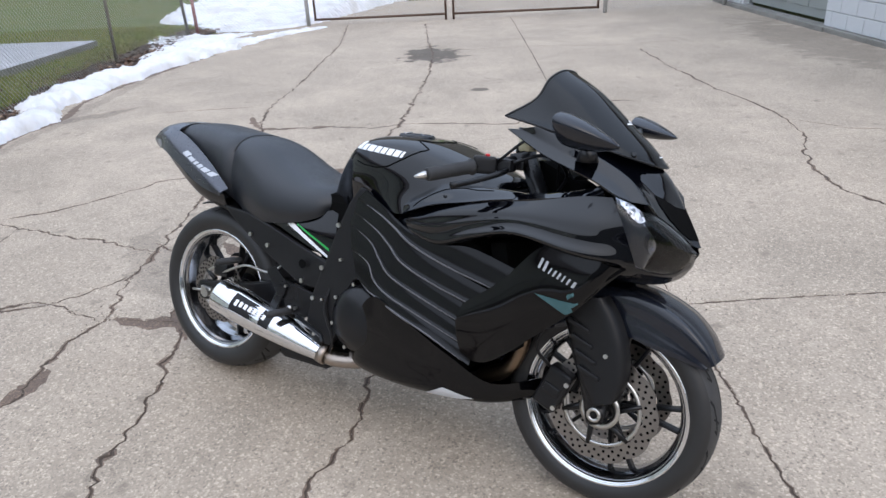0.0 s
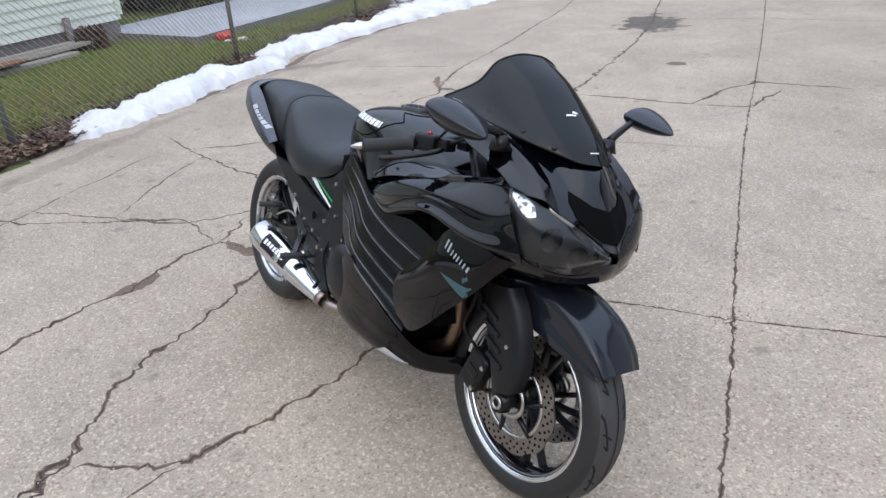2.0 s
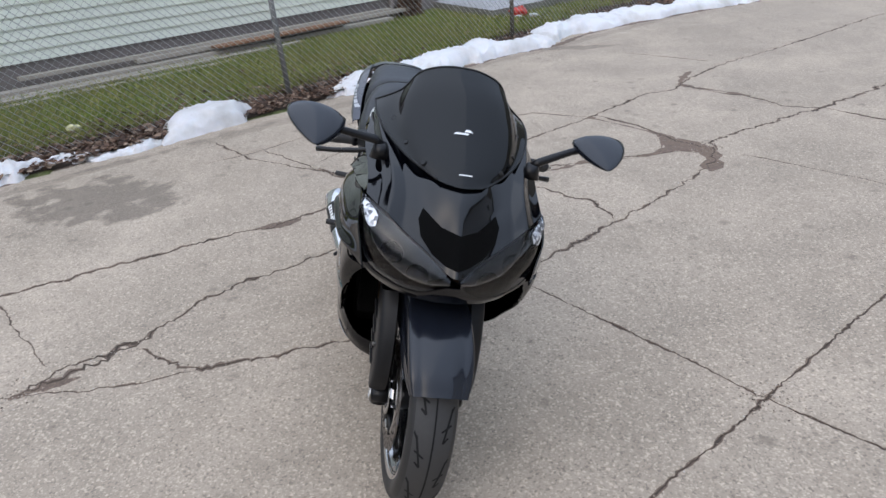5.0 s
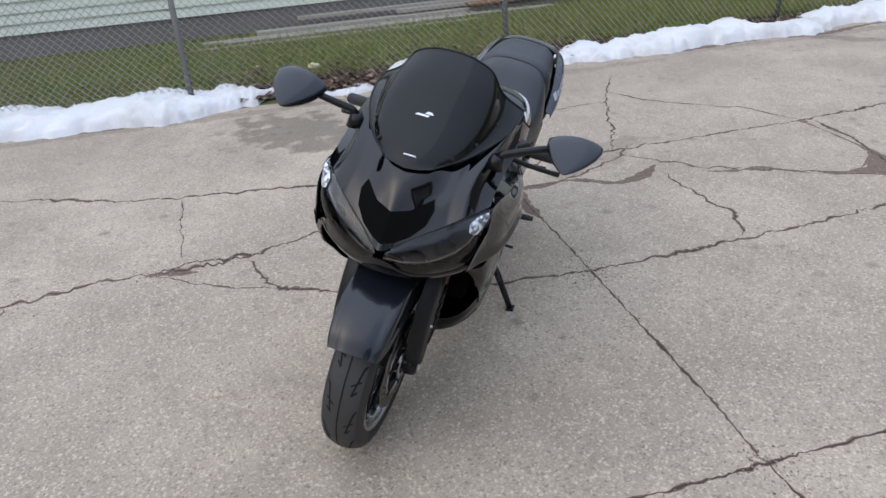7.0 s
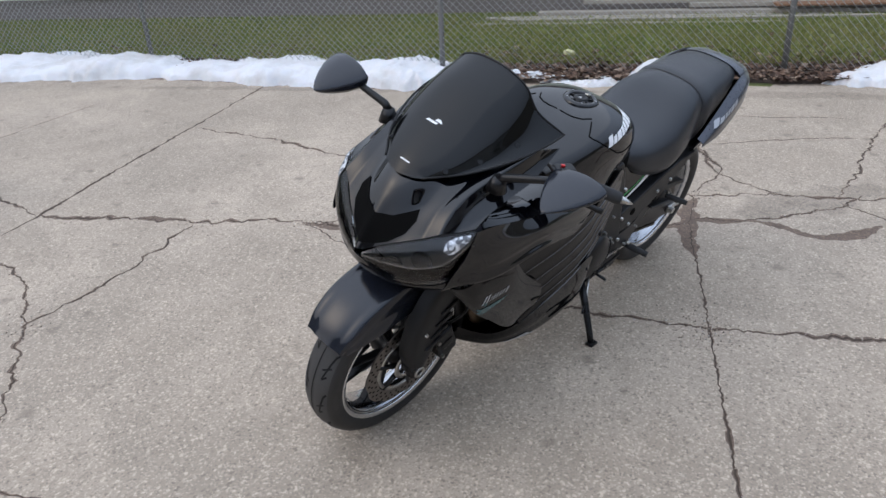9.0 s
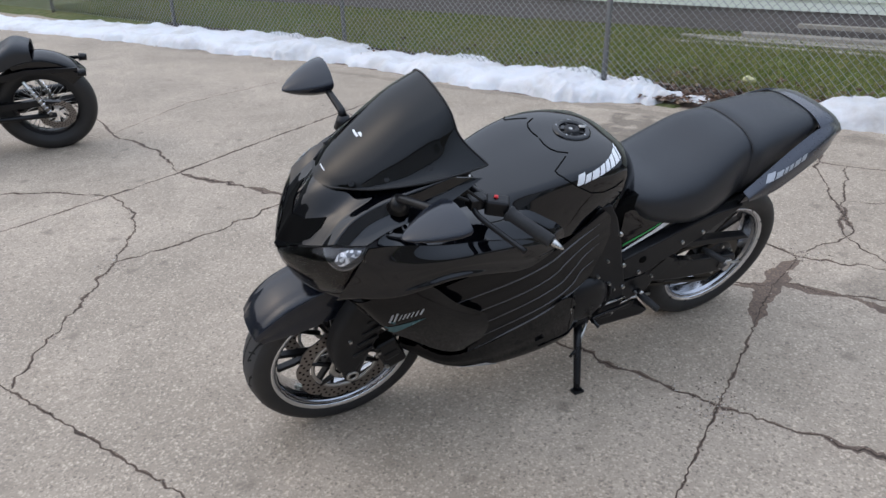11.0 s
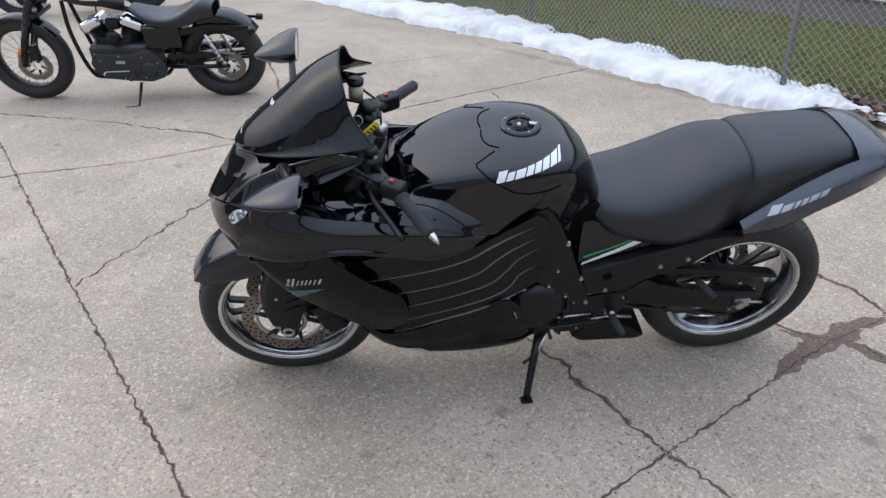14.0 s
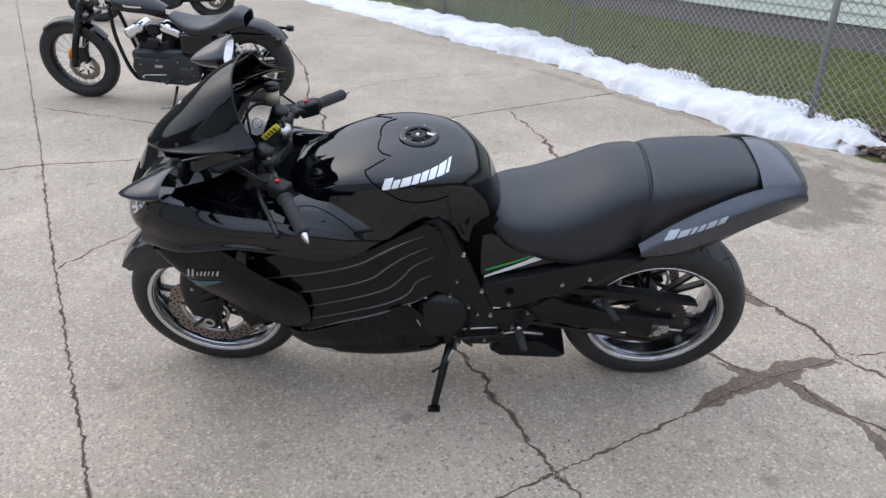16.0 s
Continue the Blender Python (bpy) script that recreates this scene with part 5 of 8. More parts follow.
def brake_disc(name, parent, y, r_out, r_in, side, carrier=True):
    d = part(name, None, parent.parent, m=parent.matrix_basis.copy())
    n = 120
    verts, faces = [], []
    for i in range(n):
        a = 2 * math.pi * i / n
        ro = r_out - 0.006 * (0.5 - 0.5 * math.cos(10 * a)) ** 2
        ri = r_in + 0.003 * math.cos(10 * a)
        for r, yy in ((ri, y - 0.0025), (ro, y - 0.0025), (ro, y + 0.0025), (ri, y + 0.0025)):
            verts.append((r * math.cos(a), yy, r * math.sin(a)))
    for i in range(n):
        j = (i + 1) % n
        for k in range(4):
            faces.append((i * 4 + k, i * 4 + (k + 1) % 4, j * 4 + (k + 1) % 4, j * 4 + k))
    part("friction_ring", mesh_of("friction_ring", verts, faces, M_DISC), d, "wavy steel brake disc ring")
    # flat black spots on the ring paint the shade of drilled holes
    hv, hf = [], []
    for ring, cnt in ((0.25, 30), (0.55, 30), (0.8, 30)):
        for i in range(cnt):
            a = 2 * math.pi * (i + ring * 1.7) / cnt
            r = r_in + (r_out - r_in) * ring * 0.95
            for face in (-1, 1):
                k = len(hv)
                for m in range(8):
                    b = 2 * math.pi * m / 8
                    hv.append((r * math.cos(a) + 0.0043 * math.cos(b), y + face * 0.0031, r * math.sin(a) + 0.0043 * math.sin(b)))
                hf.append(tuple(range(k, k + 8)))
    part("drilling", mesh_of("drilling", hv, hf, M_VOID), d)
    if carrier:
        for i in range(6):
            a = 2 * math.pi * (i + 0.3) / 6
            p0, p1 = Vector((0.04 * math.cos(a - 0.3), y, 0.04 * math.sin(a - 0.3))), Vector((r_in * math.cos(a), y, r_in * math.sin(a)))
            part("carrier_arm", tube("carrier_arm", [p0, p1], [0.009, 0.007], M_SATIN, 8), d)
        part("button_ring", lathe("button_ring", [(r_in - 0.012, y - 0.003), (r_in - 0.002, y - 0.003), (r_in - 0.002, y + 0.003), (r_in - 0.012, y + 0.003)], M_STEEL, 48, closed=True), d)
    return d


F_TYRE = [(0.222, -0.050), (0.240, -0.060), (0.262, -0.061), (0.279, -0.050), (0.289, -0.030), (0.2945, 0.0)]
R_TYRE = [(0.218, -0.078), (0.240, -0.094), (0.265, -0.097), (0.287, -0.083), (0.301, -0.052), (0.3085, 0.0)]
F_RIM = [(0.230, -0.054), (0.227, -0.057), (0.222, -0.055), (0.216, -0.049), (0.209, -0.047), (0.203, -0.034), (0.198, -0.020), (0.196, 0.0)]
R_RIM = [(0.226, -0.084), (0.223, -0.087), (0.218, -0.085), (0.212, -0.078), (0.205, -0.076), (0.196, -0.052), (0.188, -0.030), (0.184, 0.0)]
fw = wheel("front_wheel", FRONT, 0.2945, F_TYRE, F_RIM, 0.199, 0.055, 5, bike, "chrome-rimmed front wheel with slim black spokes", "front")
rw = wheel("rear_wheel", REAR, 0.3085, R_TYRE, R_RIM, 0.187, 0.075, 5, bike, "wide chrome-rimmed rear wheel with slim black spokes", "rear")
for s in (-1, 1):
    brake_disc("brake_disc", fw, s * 0.070, 0.155, 0.112, s)
    part("sensor_ring", lathe("sensor_ring", [(0.040, s * 0.083), (0.056, s * 0.083), (0.056, s * 0.086), (0.040, s * 0.086)], M_STEEL, 40, closed=True), fw)
brake_disc("brake_disc", rw, -0.085, 0.125, 0.09, -1)
sprocket_teeth = []
for i in range(84):
    a = 2 * math.pi * i / 84
    sprocket_teeth.append(((0.100 if i % 2 else 0.107) * math.cos(a), (0.100 if i % 2 else 0.107) * math.sin(a)))
part("sprocket", plate("sprocket", sprocket_teeth, 0.088, 0.094, M_CHAIN, 0), rw, "oily steel chain sprocket")
part("sprocket_carrier", lathe("sprocket_carrier", [(0.012, 0.104), (0.040, 0.104), (0.052, 0.098), (0.074, 0.097), (0.078, 0.092), (0.078, 0.060)], M_SATIN, 40), rw)
for i in range(6):
    a = 2 * math.pi * (i + 0.5) / 6
    part("sprocket_nut", bolt_mesh("sprocket_nut", 0.007, 0.012, M_STEEL), rw, m=Matrix.Translation((0.064 * math.cos(a), 0.102, 0.064 * math.sin(a))))

# forks, guards, callipers
for s in (-1, 1):
    leg = part("fork_leg", None, bike)
    part("slider", tube("slider", [(1.474, s * 0.105, 0.262), (1.462, s * 0.105, 0.33), (1.40, s * 0.105, 0.50), (1.36, s * 0.105, 0.60)], [0.024, 0.029, 0.030, 0.030], M_SATIN, 16), leg)
    part("stanchion", tube("stanchion", [(1.36, s * 0.105, 0.60), (1.185, s * 0.105, 0.955)], 0.0235, M_SATIN, 16), leg)
    part("fork_cap", tube("fork_cap", [(1.187, s * 0.105, 0.95), (1.178, s * 0.105, 0.966), (1.175, s * 0.105, 0.971)], [0.026, 0.026, 0.018], M_MATTE, 16), leg)
    part("axle_foot", tube("axle_foot", [(1.4766, s * 0.078, 0.292), (1.4766, s * 0.128, 0.292)], 0.026, M_SATIN, 20), leg)
    part("axle_ring", lathe("axle_ring", [(0.011, 0.0), (0.0195, 0.0), (0.0195, 0.006), (0.011, 0.006)], M_STEEL, 24, closed=True), leg, m=Matrix.Translation((1.4766, s * 0.132 - 0.003, 0.292)))
    guard_rows = []
    for z, x0, x1 in ((0.605, 1.465, 1.355), (0.560, 1.500, 1.360), (0.500, 1.530, 1.375), (0.440, 1.545, 1.395), (0.385, 1.545, 1.425), (0.335, 1.528, 1.460)):
        w = x0 - x1
        guard_rows.append([(x0, 0.100, z + 0.006), (x0 - 0.05 * w, 0.128, z + 0.004), (x0 - 0.16 * w, 0.141, z + 0.002), (x0 - 0.45 * w, 0.143, z - 0.003), (x0 - 0.72 * w, 0.141, z - 0.010), (x0 - 0.90 * w, 0.134, z - 0.014), (x1, 0.112, z - 0.018)])
    g = guard_rows if s > 0 else flip(guard_rows)
    gp = patch("fork_guard", g, M_MATTE, bike, "black ribbed fork guard", core=(1.45, 0, 0.45), nu=30, nv=26)
    for k, z in enumerate((0.545, 0.505, 0.465, 0.425)):
        part("guard_rib", box("guard_rib", (0.066, 0.010, 0.013), M_MATTE, (0, 0, 0), 0.004), gp, m=pose(1.408 + 0.014 * k, s * 0.143, z - 0.02, 0, 20, 0))
    part("guard_bolt", bolt_mesh("guard_bolt", 0.006, 0.008, M_STEEL), gp, m=Matrix.Translation((1.490, s * 0.145, 0.462)))
    cal = part("brake_caliper", box("caliper_body", (0.075, 0.052, 0.125), M_SATIN, (0, 0, 0), 0.014, 3), bike, "black radial brake calliper", m=pose(1.345, s * 0.088, 0.318, 0, 22, 0))
    part("bridge", box("bridge", (0.05, 0.06, 0.03), M_SATIN, (0, 0, 0), 0.006), cal, m=Matrix.Translation((0.0, 0, 0.0)))
    for dz in (-0.04, 0.04):
        part("calliper_bolt", bolt_mesh("calliper_bolt", 0.007, 0.01, M_STEEL), cal, m=Matrix.Translation((0.03, s * 0.028, dz)))
    part("brake_hose", tube("brake_hose", spline([(1.33, s * 0.09, 0.37), (1.29, s * 0.12, 0.43), (1.31, s * 0.115, 0.52), (1.29, s * 0.09, 0.64)], 14), 0.005, M_MATTE, 8), bike)

# front mudguard: a hood round the tyre with a pointed nose
fend = []
for deg, wid, skirt, rad in ((36, 0.070, 0.296, 0.336), (46, 0.080, 0.262, 0.341), (60, 0.084, 0.232, 0.342), (80, 0.084, 0.222, 0.342), (100, 0.086, 0.226, 0.341), (122, 0.086, 0.240, 0.340), (150, 0.076, 0.285, 0.338), (172, 0.064, 0.315, 0.336)):
    a = radians(deg)
    row = []
    for r, y in ((rad, 0.0), (rad - 0.003, wid * 0.5), (rad - 0.016, wid * 0.9), ((rad + skirt) / 2 - 0.004, wid * 1.04), (skirt, wid * 1.02)):
        row.append((FRONT.x + r * math.cos(a), y, FRONT.z + r * math.sin(a)))
    fend.append(row)
fender = patch("front_mudguard", sym(fend), M_PAINT2, bike, "gloss black front mudguard", nu=44, nv=65, core=(FRONT.x, 0, FRONT.z), sculpt=lambda u, w: 0.007 * np.maximum(0, 1 - np.abs(w - 0.50) / 0.16) * np.clip(1.3 - u, 0, 1) - 0.005 * np.exp(-((w - 0.78) / 0.1) ** 2))

# nose cowl, screen and lamps
cowl_rows = [[(1.640, 0, 0.752), (1.612, 0.06, 0.790), (1.572, 0.13, 0.832), (1.522, 0.19, 0.864), (1.480, 0.224, 0.882)],
             [(1.598, 0, 0.835), (1.572, 0.06, 0.862), (1.530, 0.12, 0.889), (1.475, 0.175, 0.908), (1.425, 0.222, 0.908)],
             [(1.556, 0, 0.910), (1.526, 0.06, 0.922), (1.475, 0.12, 0.936), (1.41, 0.175, 0.944), (1.355, 0.226, 0.932)],
             [(1.505, 0, 0.956), (1.480, 0.06, 0.962), (1.42, 0.125, 0.970), (1.345, 0.185, 0.976), (1.285, 0.230, 0.958)],
             [(1.44, 0, 1.006), (1.42, 0.07, 1.002), (1.35, 0.14, 1.000), (1.255, 0.195, 1.012), (1.180, 0.216, 1.008)]]
cowl = patch("nose_cowl", sym(cowl_rows), M_PAINT, bike, "gloss black nose cowl", nu=60, nv=121, core=(1.3, 0, 0.75),
             sculpt=lambda u, w: 0.012 * np.exp(-(w / 0.07) ** 2) * np.clip(1 - 2.2 * u, 0, 1) + 0.015 * np.maximum(0, 1 - np.abs(w - 0.66 - 0.1 * u) / 0.13) - 0.010 * np.exp(-((w - 0.40) / 0.14) ** 2) * np.clip(u * 3, 0, 1))
screen_rows = [[(1.540, 0, 0.944), (1.537, 0.020, 0.945), (1.531, 0.042, 0.947), (1.522, 0.060, 0.950), (1.518, 0.066, 0.951)],
               [(1.500, 0, 0.985), (1.492, 0.050, 0.983), (1.472, 0.096, 0.978), (1.446, 0.124, 0.975), (1.434, 0.138, 0.976)],
               [(1.424, 0, 1.048), (1.412, 0.070, 1.044), (1.386, 0.128, 1.030), (1.354, 0.158, 1.010), (1.330, 0.188, 1.004)],
               [(1.332, 0, 1.122), (1.322, 0.072, 1.116), (1.298, 0.132, 1.090), (1.270, 0.164, 1.048), (1.238, 0.208, 1.026)],
               [(1.243, 0, 1.172), (1.241, 0.054, 1.167), (1.232, 0.110, 1.142), (1.216, 0.148, 1.088), (1.166, 0.210, 1.039)]]
screen = patch("windscreen", sym(screen_rows), M_SCREEN, bike, "dark smoked double-bubble windscreen", nu=40, nv=41, thick=0.003, core=(1.2, 0, 0.9))
ends = grid_of(sym(screen_rows), 40, 41)
edge = [tuple(p) for p in ends[:, 0]] + [tuple(p) for p in ends[-1, 1:-1]] + [tuple(p) for p in ends[::-1, -1]]
part("screen_edge", tube("screen_edge", edge, 0.0028, M_MATTE, 6), screen)
for x, y, z in ((1.475, 0.098, 0.976), (1.40, 0.138, 1.0), (1.30, 0.166, 1.03)):
    for s in (-1, 1):
        part("screen_fixing", bolt_mesh("screen_fixing", 0.008, 0.006, M_MATTE, "Z"), screen, m=pose(x, s * y, z - 0.002, -s * 40, 25, 0))
cowl_skin = surface_of(cowl)
screen_skin = surface_of(screen)
chev = [(-0.100, 0.872), (-0.090, 0.898), (-0.045, 0.860), (0.0, 0.846), (0.045, 0.860), (0.090, 0.898), (0.100, 0.872), (0.092, 0.832), (0.062, 0.794), (0.028, 0.770), (0.0, 0.762), (-0.028, 0.770), (-0.062, 0.794), (-0.092, 0.832)]
# black shape laid on the cowl paints the shaded hollow of the intake
laid_on("ram_air_intake", [chev[:4] + chev[10:], chev[3:11]], cowl_skin, (-1, 0, -0.25), lambda u, v: (1.9, u, v + 0.075), M_VOID, cowl, 0.0018, 4, "flat black chevron standing in for the shaded air intake")
laid_on("screen_mark", [[(-0.03, 0.0), (0.006, 0.0), (0.010, 0.007), (-0.024, 0.007)], [(-0.004, 0.010), (0.020, 0.010), (0.012, 0.019), (0.002, 0.019)]], screen_skin, (-1, 0, -0.7), lambda u, v: (1.424 + 0.3 + v * 0.0, u, 1.04 + 0.21 + v), M_WHITE, screen, 0.0018, 1, "small white plain mark")
laid_on("screen_mark", [[(-0.016, 0.0), (0.016, 0.0), (0.017, 0.004), (-0.015, 0.004)]], screen_skin, (-1, 0, -0.7), lambda u, v: (1.51 + 0.3, u, 0.963 + 0.21 + v), M_WHITE, screen, 0.0018, 1, "small white plain mark")

lens_rows = [[(1.642, 0.012, 0.748), (1.646, 0.013, 0.742), (1.646, 0.014, 0.736), (1.642, 0.016, 0.728)],
             [(1.614, 0.062, 0.787), (1.626, 0.068, 0.762), (1.628, 0.072, 0.735), (1.616, 0.074, 0.698)],
             [(1.574, 0.132, 0.829), (1.592, 0.140, 0.795), (1.596, 0.146, 0.755), (1.580, 0.148, 0.702)],
             [(1.524, 0.192, 0.861), (1.545, 0.202, 0.830), (1.548, 0.208, 0.790), (1.528, 0.212, 0.736)],
             [(1.482, 0.226, 0.879), (1.490, 0.234, 0.866), (1.490, 0.238, 0.852), (1.484, 0.240, 0.838)]]
for s in (1, -1):
    rows = lens_rows if s > 0 else flip(lens_rows)
    lamp = part("headlamp", None, bike, "smoked twin headlamp with a bright indicator")
    part("lens", patch_mesh("lens", rows, M_LENS, nu=30, nv=16, thick=0.003, core=(1.4, 0, 0.75)), lamp, "clear smoked lamp cover")
    back = [[(x - 0.055, y * 0.90, z) for x, y, z in r] for r in rows]
    part("housing", patch_mesh("housing", back, M_HOUSING, nu=20, nv=12, thick=0.004, core=(1.4, 0, 0.75)), lamp)
    for (x, y, z), r in (((1.598, 0.085, 0.735), 0.030), ((1.566, 0.150, 0.775), 0.030)):
        bowl = lathe("reflector_bowl", [(0.004, -0.022), (r * 0.55, -0.016), (r * 0.85, -0.004), (r, 0.006)], M_DARKCHROME, 28)
        part("reflector_bowl", bowl, lamp, m=Matrix.Translation((x, s * y, z)) @ look((0, 0, 0), (1, s * 0.35, -0.05)).to_3x3().to_4x4() @ Matrix.Rotation(radians(-90), 4, "X"))
        bulb = bmesh.new()
        bmesh.ops.create_uvsphere(bulb, u_segments=16, v_segments=10, radius=r * 0.5)
        part("projector", bm_mesh("projector", bulb, M_LENS, True), lamp, m=Matrix.Translation((x - 0.006, s * y, z)))
    LG = grid_of(rows, 30, 16)
    away = np.array([0.0025, s * 0.0018, 0.0012])
    ind = [[tuple(LG[i][j] + away) for j in js] for i, js in ((21, (2, 4, 5)), (23, (1, 4, 7)), (25, (1, 4, 7)), (28, (2, 3, 5)))]
    part("indicator", patch_mesh("indicator", ind, M_REFLECT, nu=10, nv=8, thick=0.002, core=(1.4, 0, 0.75)), lamp, "bright silvered indicator reflector")

chin_rows = [[(1.642, 0, 0.727), (1.636, 0.03, 0.722), (1.615, 0.078, 0.696), (1.579, 0.150, 0.700), (1.527, 0.214, 0.734), (1.484, 0.240, 0.836)],
             [(1.632, 0, 0.695), (1.624, 0.035, 0.690), (1.605, 0.085, 0.682), (1.570, 0.152, 0.690), (1.520, 0.216, 0.715), (1.470, 0.243, 0.780)],
             [(1.598, 0, 0.662), (1.590, 0.04, 0.660), (1.572, 0.09, 0.660), (1.538, 0.150, 0.668), (1.492, 0.206, 0.690), (1.450, 0.238, 0.735)],
             [(1.50, 0, 0.655), (1.495, 0.04, 0.655), (1.480, 0.09, 0.656), (1.455, 0.14, 0.664), (1.425, 0.19, 0.682), (1.400, 0.225, 0.715)]]
patch("chin_cowl", sym(chin_rows), M_PAINT, bike, "gloss black chin below the lamps", nu=20, nv=50, core=(1.4, 0, 0.8))

# side fairings
side_rows = [[(1.478, 0.232, 0.876), (1.512, 0.238, 0.818), (1.532, 0.228, 0.768), (1.548, 0.220, 0.728), (1.552, 0.214, 0.712)],
             [(1.400, 0.236, 0.868), (1.412, 0.262, 0.818), (1.420, 0.268, 0.770), (1.424, 0.274, 0.735), (1.420, 0.248, 0.722)],
             [(1.280, 0.240, 0.840), (1.272, 0.268, 0.812), (1.266, 0.276, 0.785), (1.262, 0.288, 0.758), (1.258, 0.250, 0.742)],
             [(1.160, 0.238, 0.820), (1.150, 0.262, 0.796), (1.146, 0.268, 0.765), (1.142, 0.274, 0.730), (1.142, 0.244, 0.716)],
             [(1.040, 0.234, 0.792), (1.030, 0.250, 0.768), (1.025, 0.254, 0.730), (1.022, 0.252, 0.690), (1.022, 0.236, 0.680)],
             [(0.955, 0.224, 0.762), (0.945, 0.232, 0.744), (0.938, 0.236, 0.722), (0.932, 0.232, 0.698), (0.930, 0.222, 0.690)],
             [(0.870, 0.196, 0.740), (0.865, 0.200, 0.730), (0.860, 0.204, 0.720), (0.858, 0.205, 0.712), (0.858, 0.196, 0.702)]]
fair_top = pair("upper_fairing", side_rows, M_PAINT, bike, "gloss black upper side fairing with a sculpted crease", nu=72, nv=64, core=(1.2, 0, 0.65),
                carve=lambda u, v: np.sin(np.pi * np.clip((u - 0.08) / 0.86, 0, 1)) ** 0.7 * (0.0022 * np.exp(-((v - 0.42 - 0.08 * u) / 0.05) ** 2) - 0.003 * np.exp(-((v - 0.57 - 0.06 * u) / 0.07) ** 2)))
panel_rows = [[(1.532, 0.200, 0.708), (1.512, 0.214, 0.690), (1.486, 0.228, 0.660), (1.456, 0.236, 0.622)],
              [(1.500, 0.246, 0.716), (1.470, 0.254, 0.676), (1.440, 0.254, 0.626), (1.410, 0.244, 0.572)],
              [(1.410, 0.254, 0.738), (1.385, 0.262, 0.664), (1.360, 0.258, 0.590), (1.335, 0.240, 0.505)],
              [(1.325, 0.254, 0.732), (1.302, 0.264, 0.634), (1.281, 0.256, 0.545), (1.262, 0.234, 0.437)],
              [(1.220, 0.246, 0.622), (1.206, 0.254, 0.560), (1.195, 0.246, 0.480), (1.185, 0.222, 0.383)],
              [(1.112, 0.238, 0.536), (1.098, 0.242, 0.490), (1.100, 0.234, 0.440), (1.112, 0.216, 0.378)]]
fair = pair("side_fairing", panel_rows, M_LOWER, bike, "gloss black lower side fairing panel", nu=40, nv=34, core=(1.2, 0, 0.65))
inner_rows = [[(1.44, 0.214, 0.895), (1.45, 0.222, 0.886), (1.455, 0.230, 0.878)], [(1.34, 0.150, 0.868), (1.33, 0.200, 0.866), (1.335, 0.239, 0.855)], [(1.22, 0.140, 0.842), (1.22, 0.195, 0.846), (1.215, 0.240, 0.831)], [(1.12, 0.150, 0.842), (1.115, 0.200, 0.835), (1.11, 0.237, 0.810)], [(1.04, 0.175, 0.832), (1.03, 0.208, 0.818), (1.02, 0.232, 0.786)]]
pair("inner_fairing", inner_rows, M_PAINT, bike, "gloss black inner fairing panel beside the tank", nu=30, nv=12, core=(1.2, 0.2, 0.5))

# louvres behind the side panel, stepped like gills
LINES = [[(1.27, 0.730), (1.16, 0.718), (1.03, 0.684),  (0.92, 0.700), (0.82, 0.748), (0.735, 0.788)],
         [(1.27, 0.566), (1.05, 0.622), (0.93, 0.662), (0.865, 0.698), (0.80, 0.728), (0.700, 0.758)],
         [(1.20, 0.512), (1.01, 0.566), (0.90, 0.604), (0.848, 0.644), (0.79, 0.680), (0.690, 0.716)],
         [(1.15, 0.460), (0.97, 0.520), (0.86, 0.556), (0.812, 0.596), (0.77, 0.640), (0.675, 0.676)],
         [(1.14, 0.408), (0.95, 0.472), (0.85, 0.500), (0.795, 0.530), (0.765, 0.575), (0.690, 0.600)],
         [(1.14, 0.360), (1.00, 0.420), (0.895, 0.452), (0.82, 0.478), (0.775, 0.490), (0.720, 0.520)]]


def louvre_y(x, z):
    return 0.231 - 0.26 * max(0, 0.92 - x) ** 1.3 - 0.10 * max(0, x - 1.02)


for s in (1, -1):
    for a, b in zip(LINES, LINES[1:]):
        rows = []
        for k, ((xa, za), (xb, zb)) in enumerate(zip(a, b)):
            f0 = ((0.55, 0.36, 0.0, 0.0, 0.0, 0.0) if a is LINES[0] else (0.22, 0.06, 0.0, 0.0, 0.0, 0.0))[k]  # open slots between the blades at their front ends
            row = []
            for f, dy in ((0.0, -0.005), (0.10, -0.004), (0.30, -0.002), (0.60, -0.0008), (0.84, 0.0006), (0.94, 0.0028), (1.0, 0.0)):
                f = f0 + (1 - f0) * f
                x, z = xa + (xb - xa) * f, za + (zb - za) * f
                row.append((x, s * (louvre_y(x, z) + dy * (1.3, 1.2, 1.0, 0.8, 0.5, 0.3)[k]), z))
            rows.append(row)
        blade = patch("louvre", rows, M_LOUVRE, bike, nu=36, nv=20, thick=0.005, core=(0.9, 0, 0.6))
        lip = grid_of(rows, 36, 20)[1:-3, -2]
        n = len(lip)
        part("louvre_lip", tube("louvre_lip", [tuple(p) for p in lip], [0.0010 + 0.0024 * math.sin(math.pi * min(1, (i + 1) / n * 1.05)) ** 0.5 for i in range(n)], M_LIP, 8), blade)

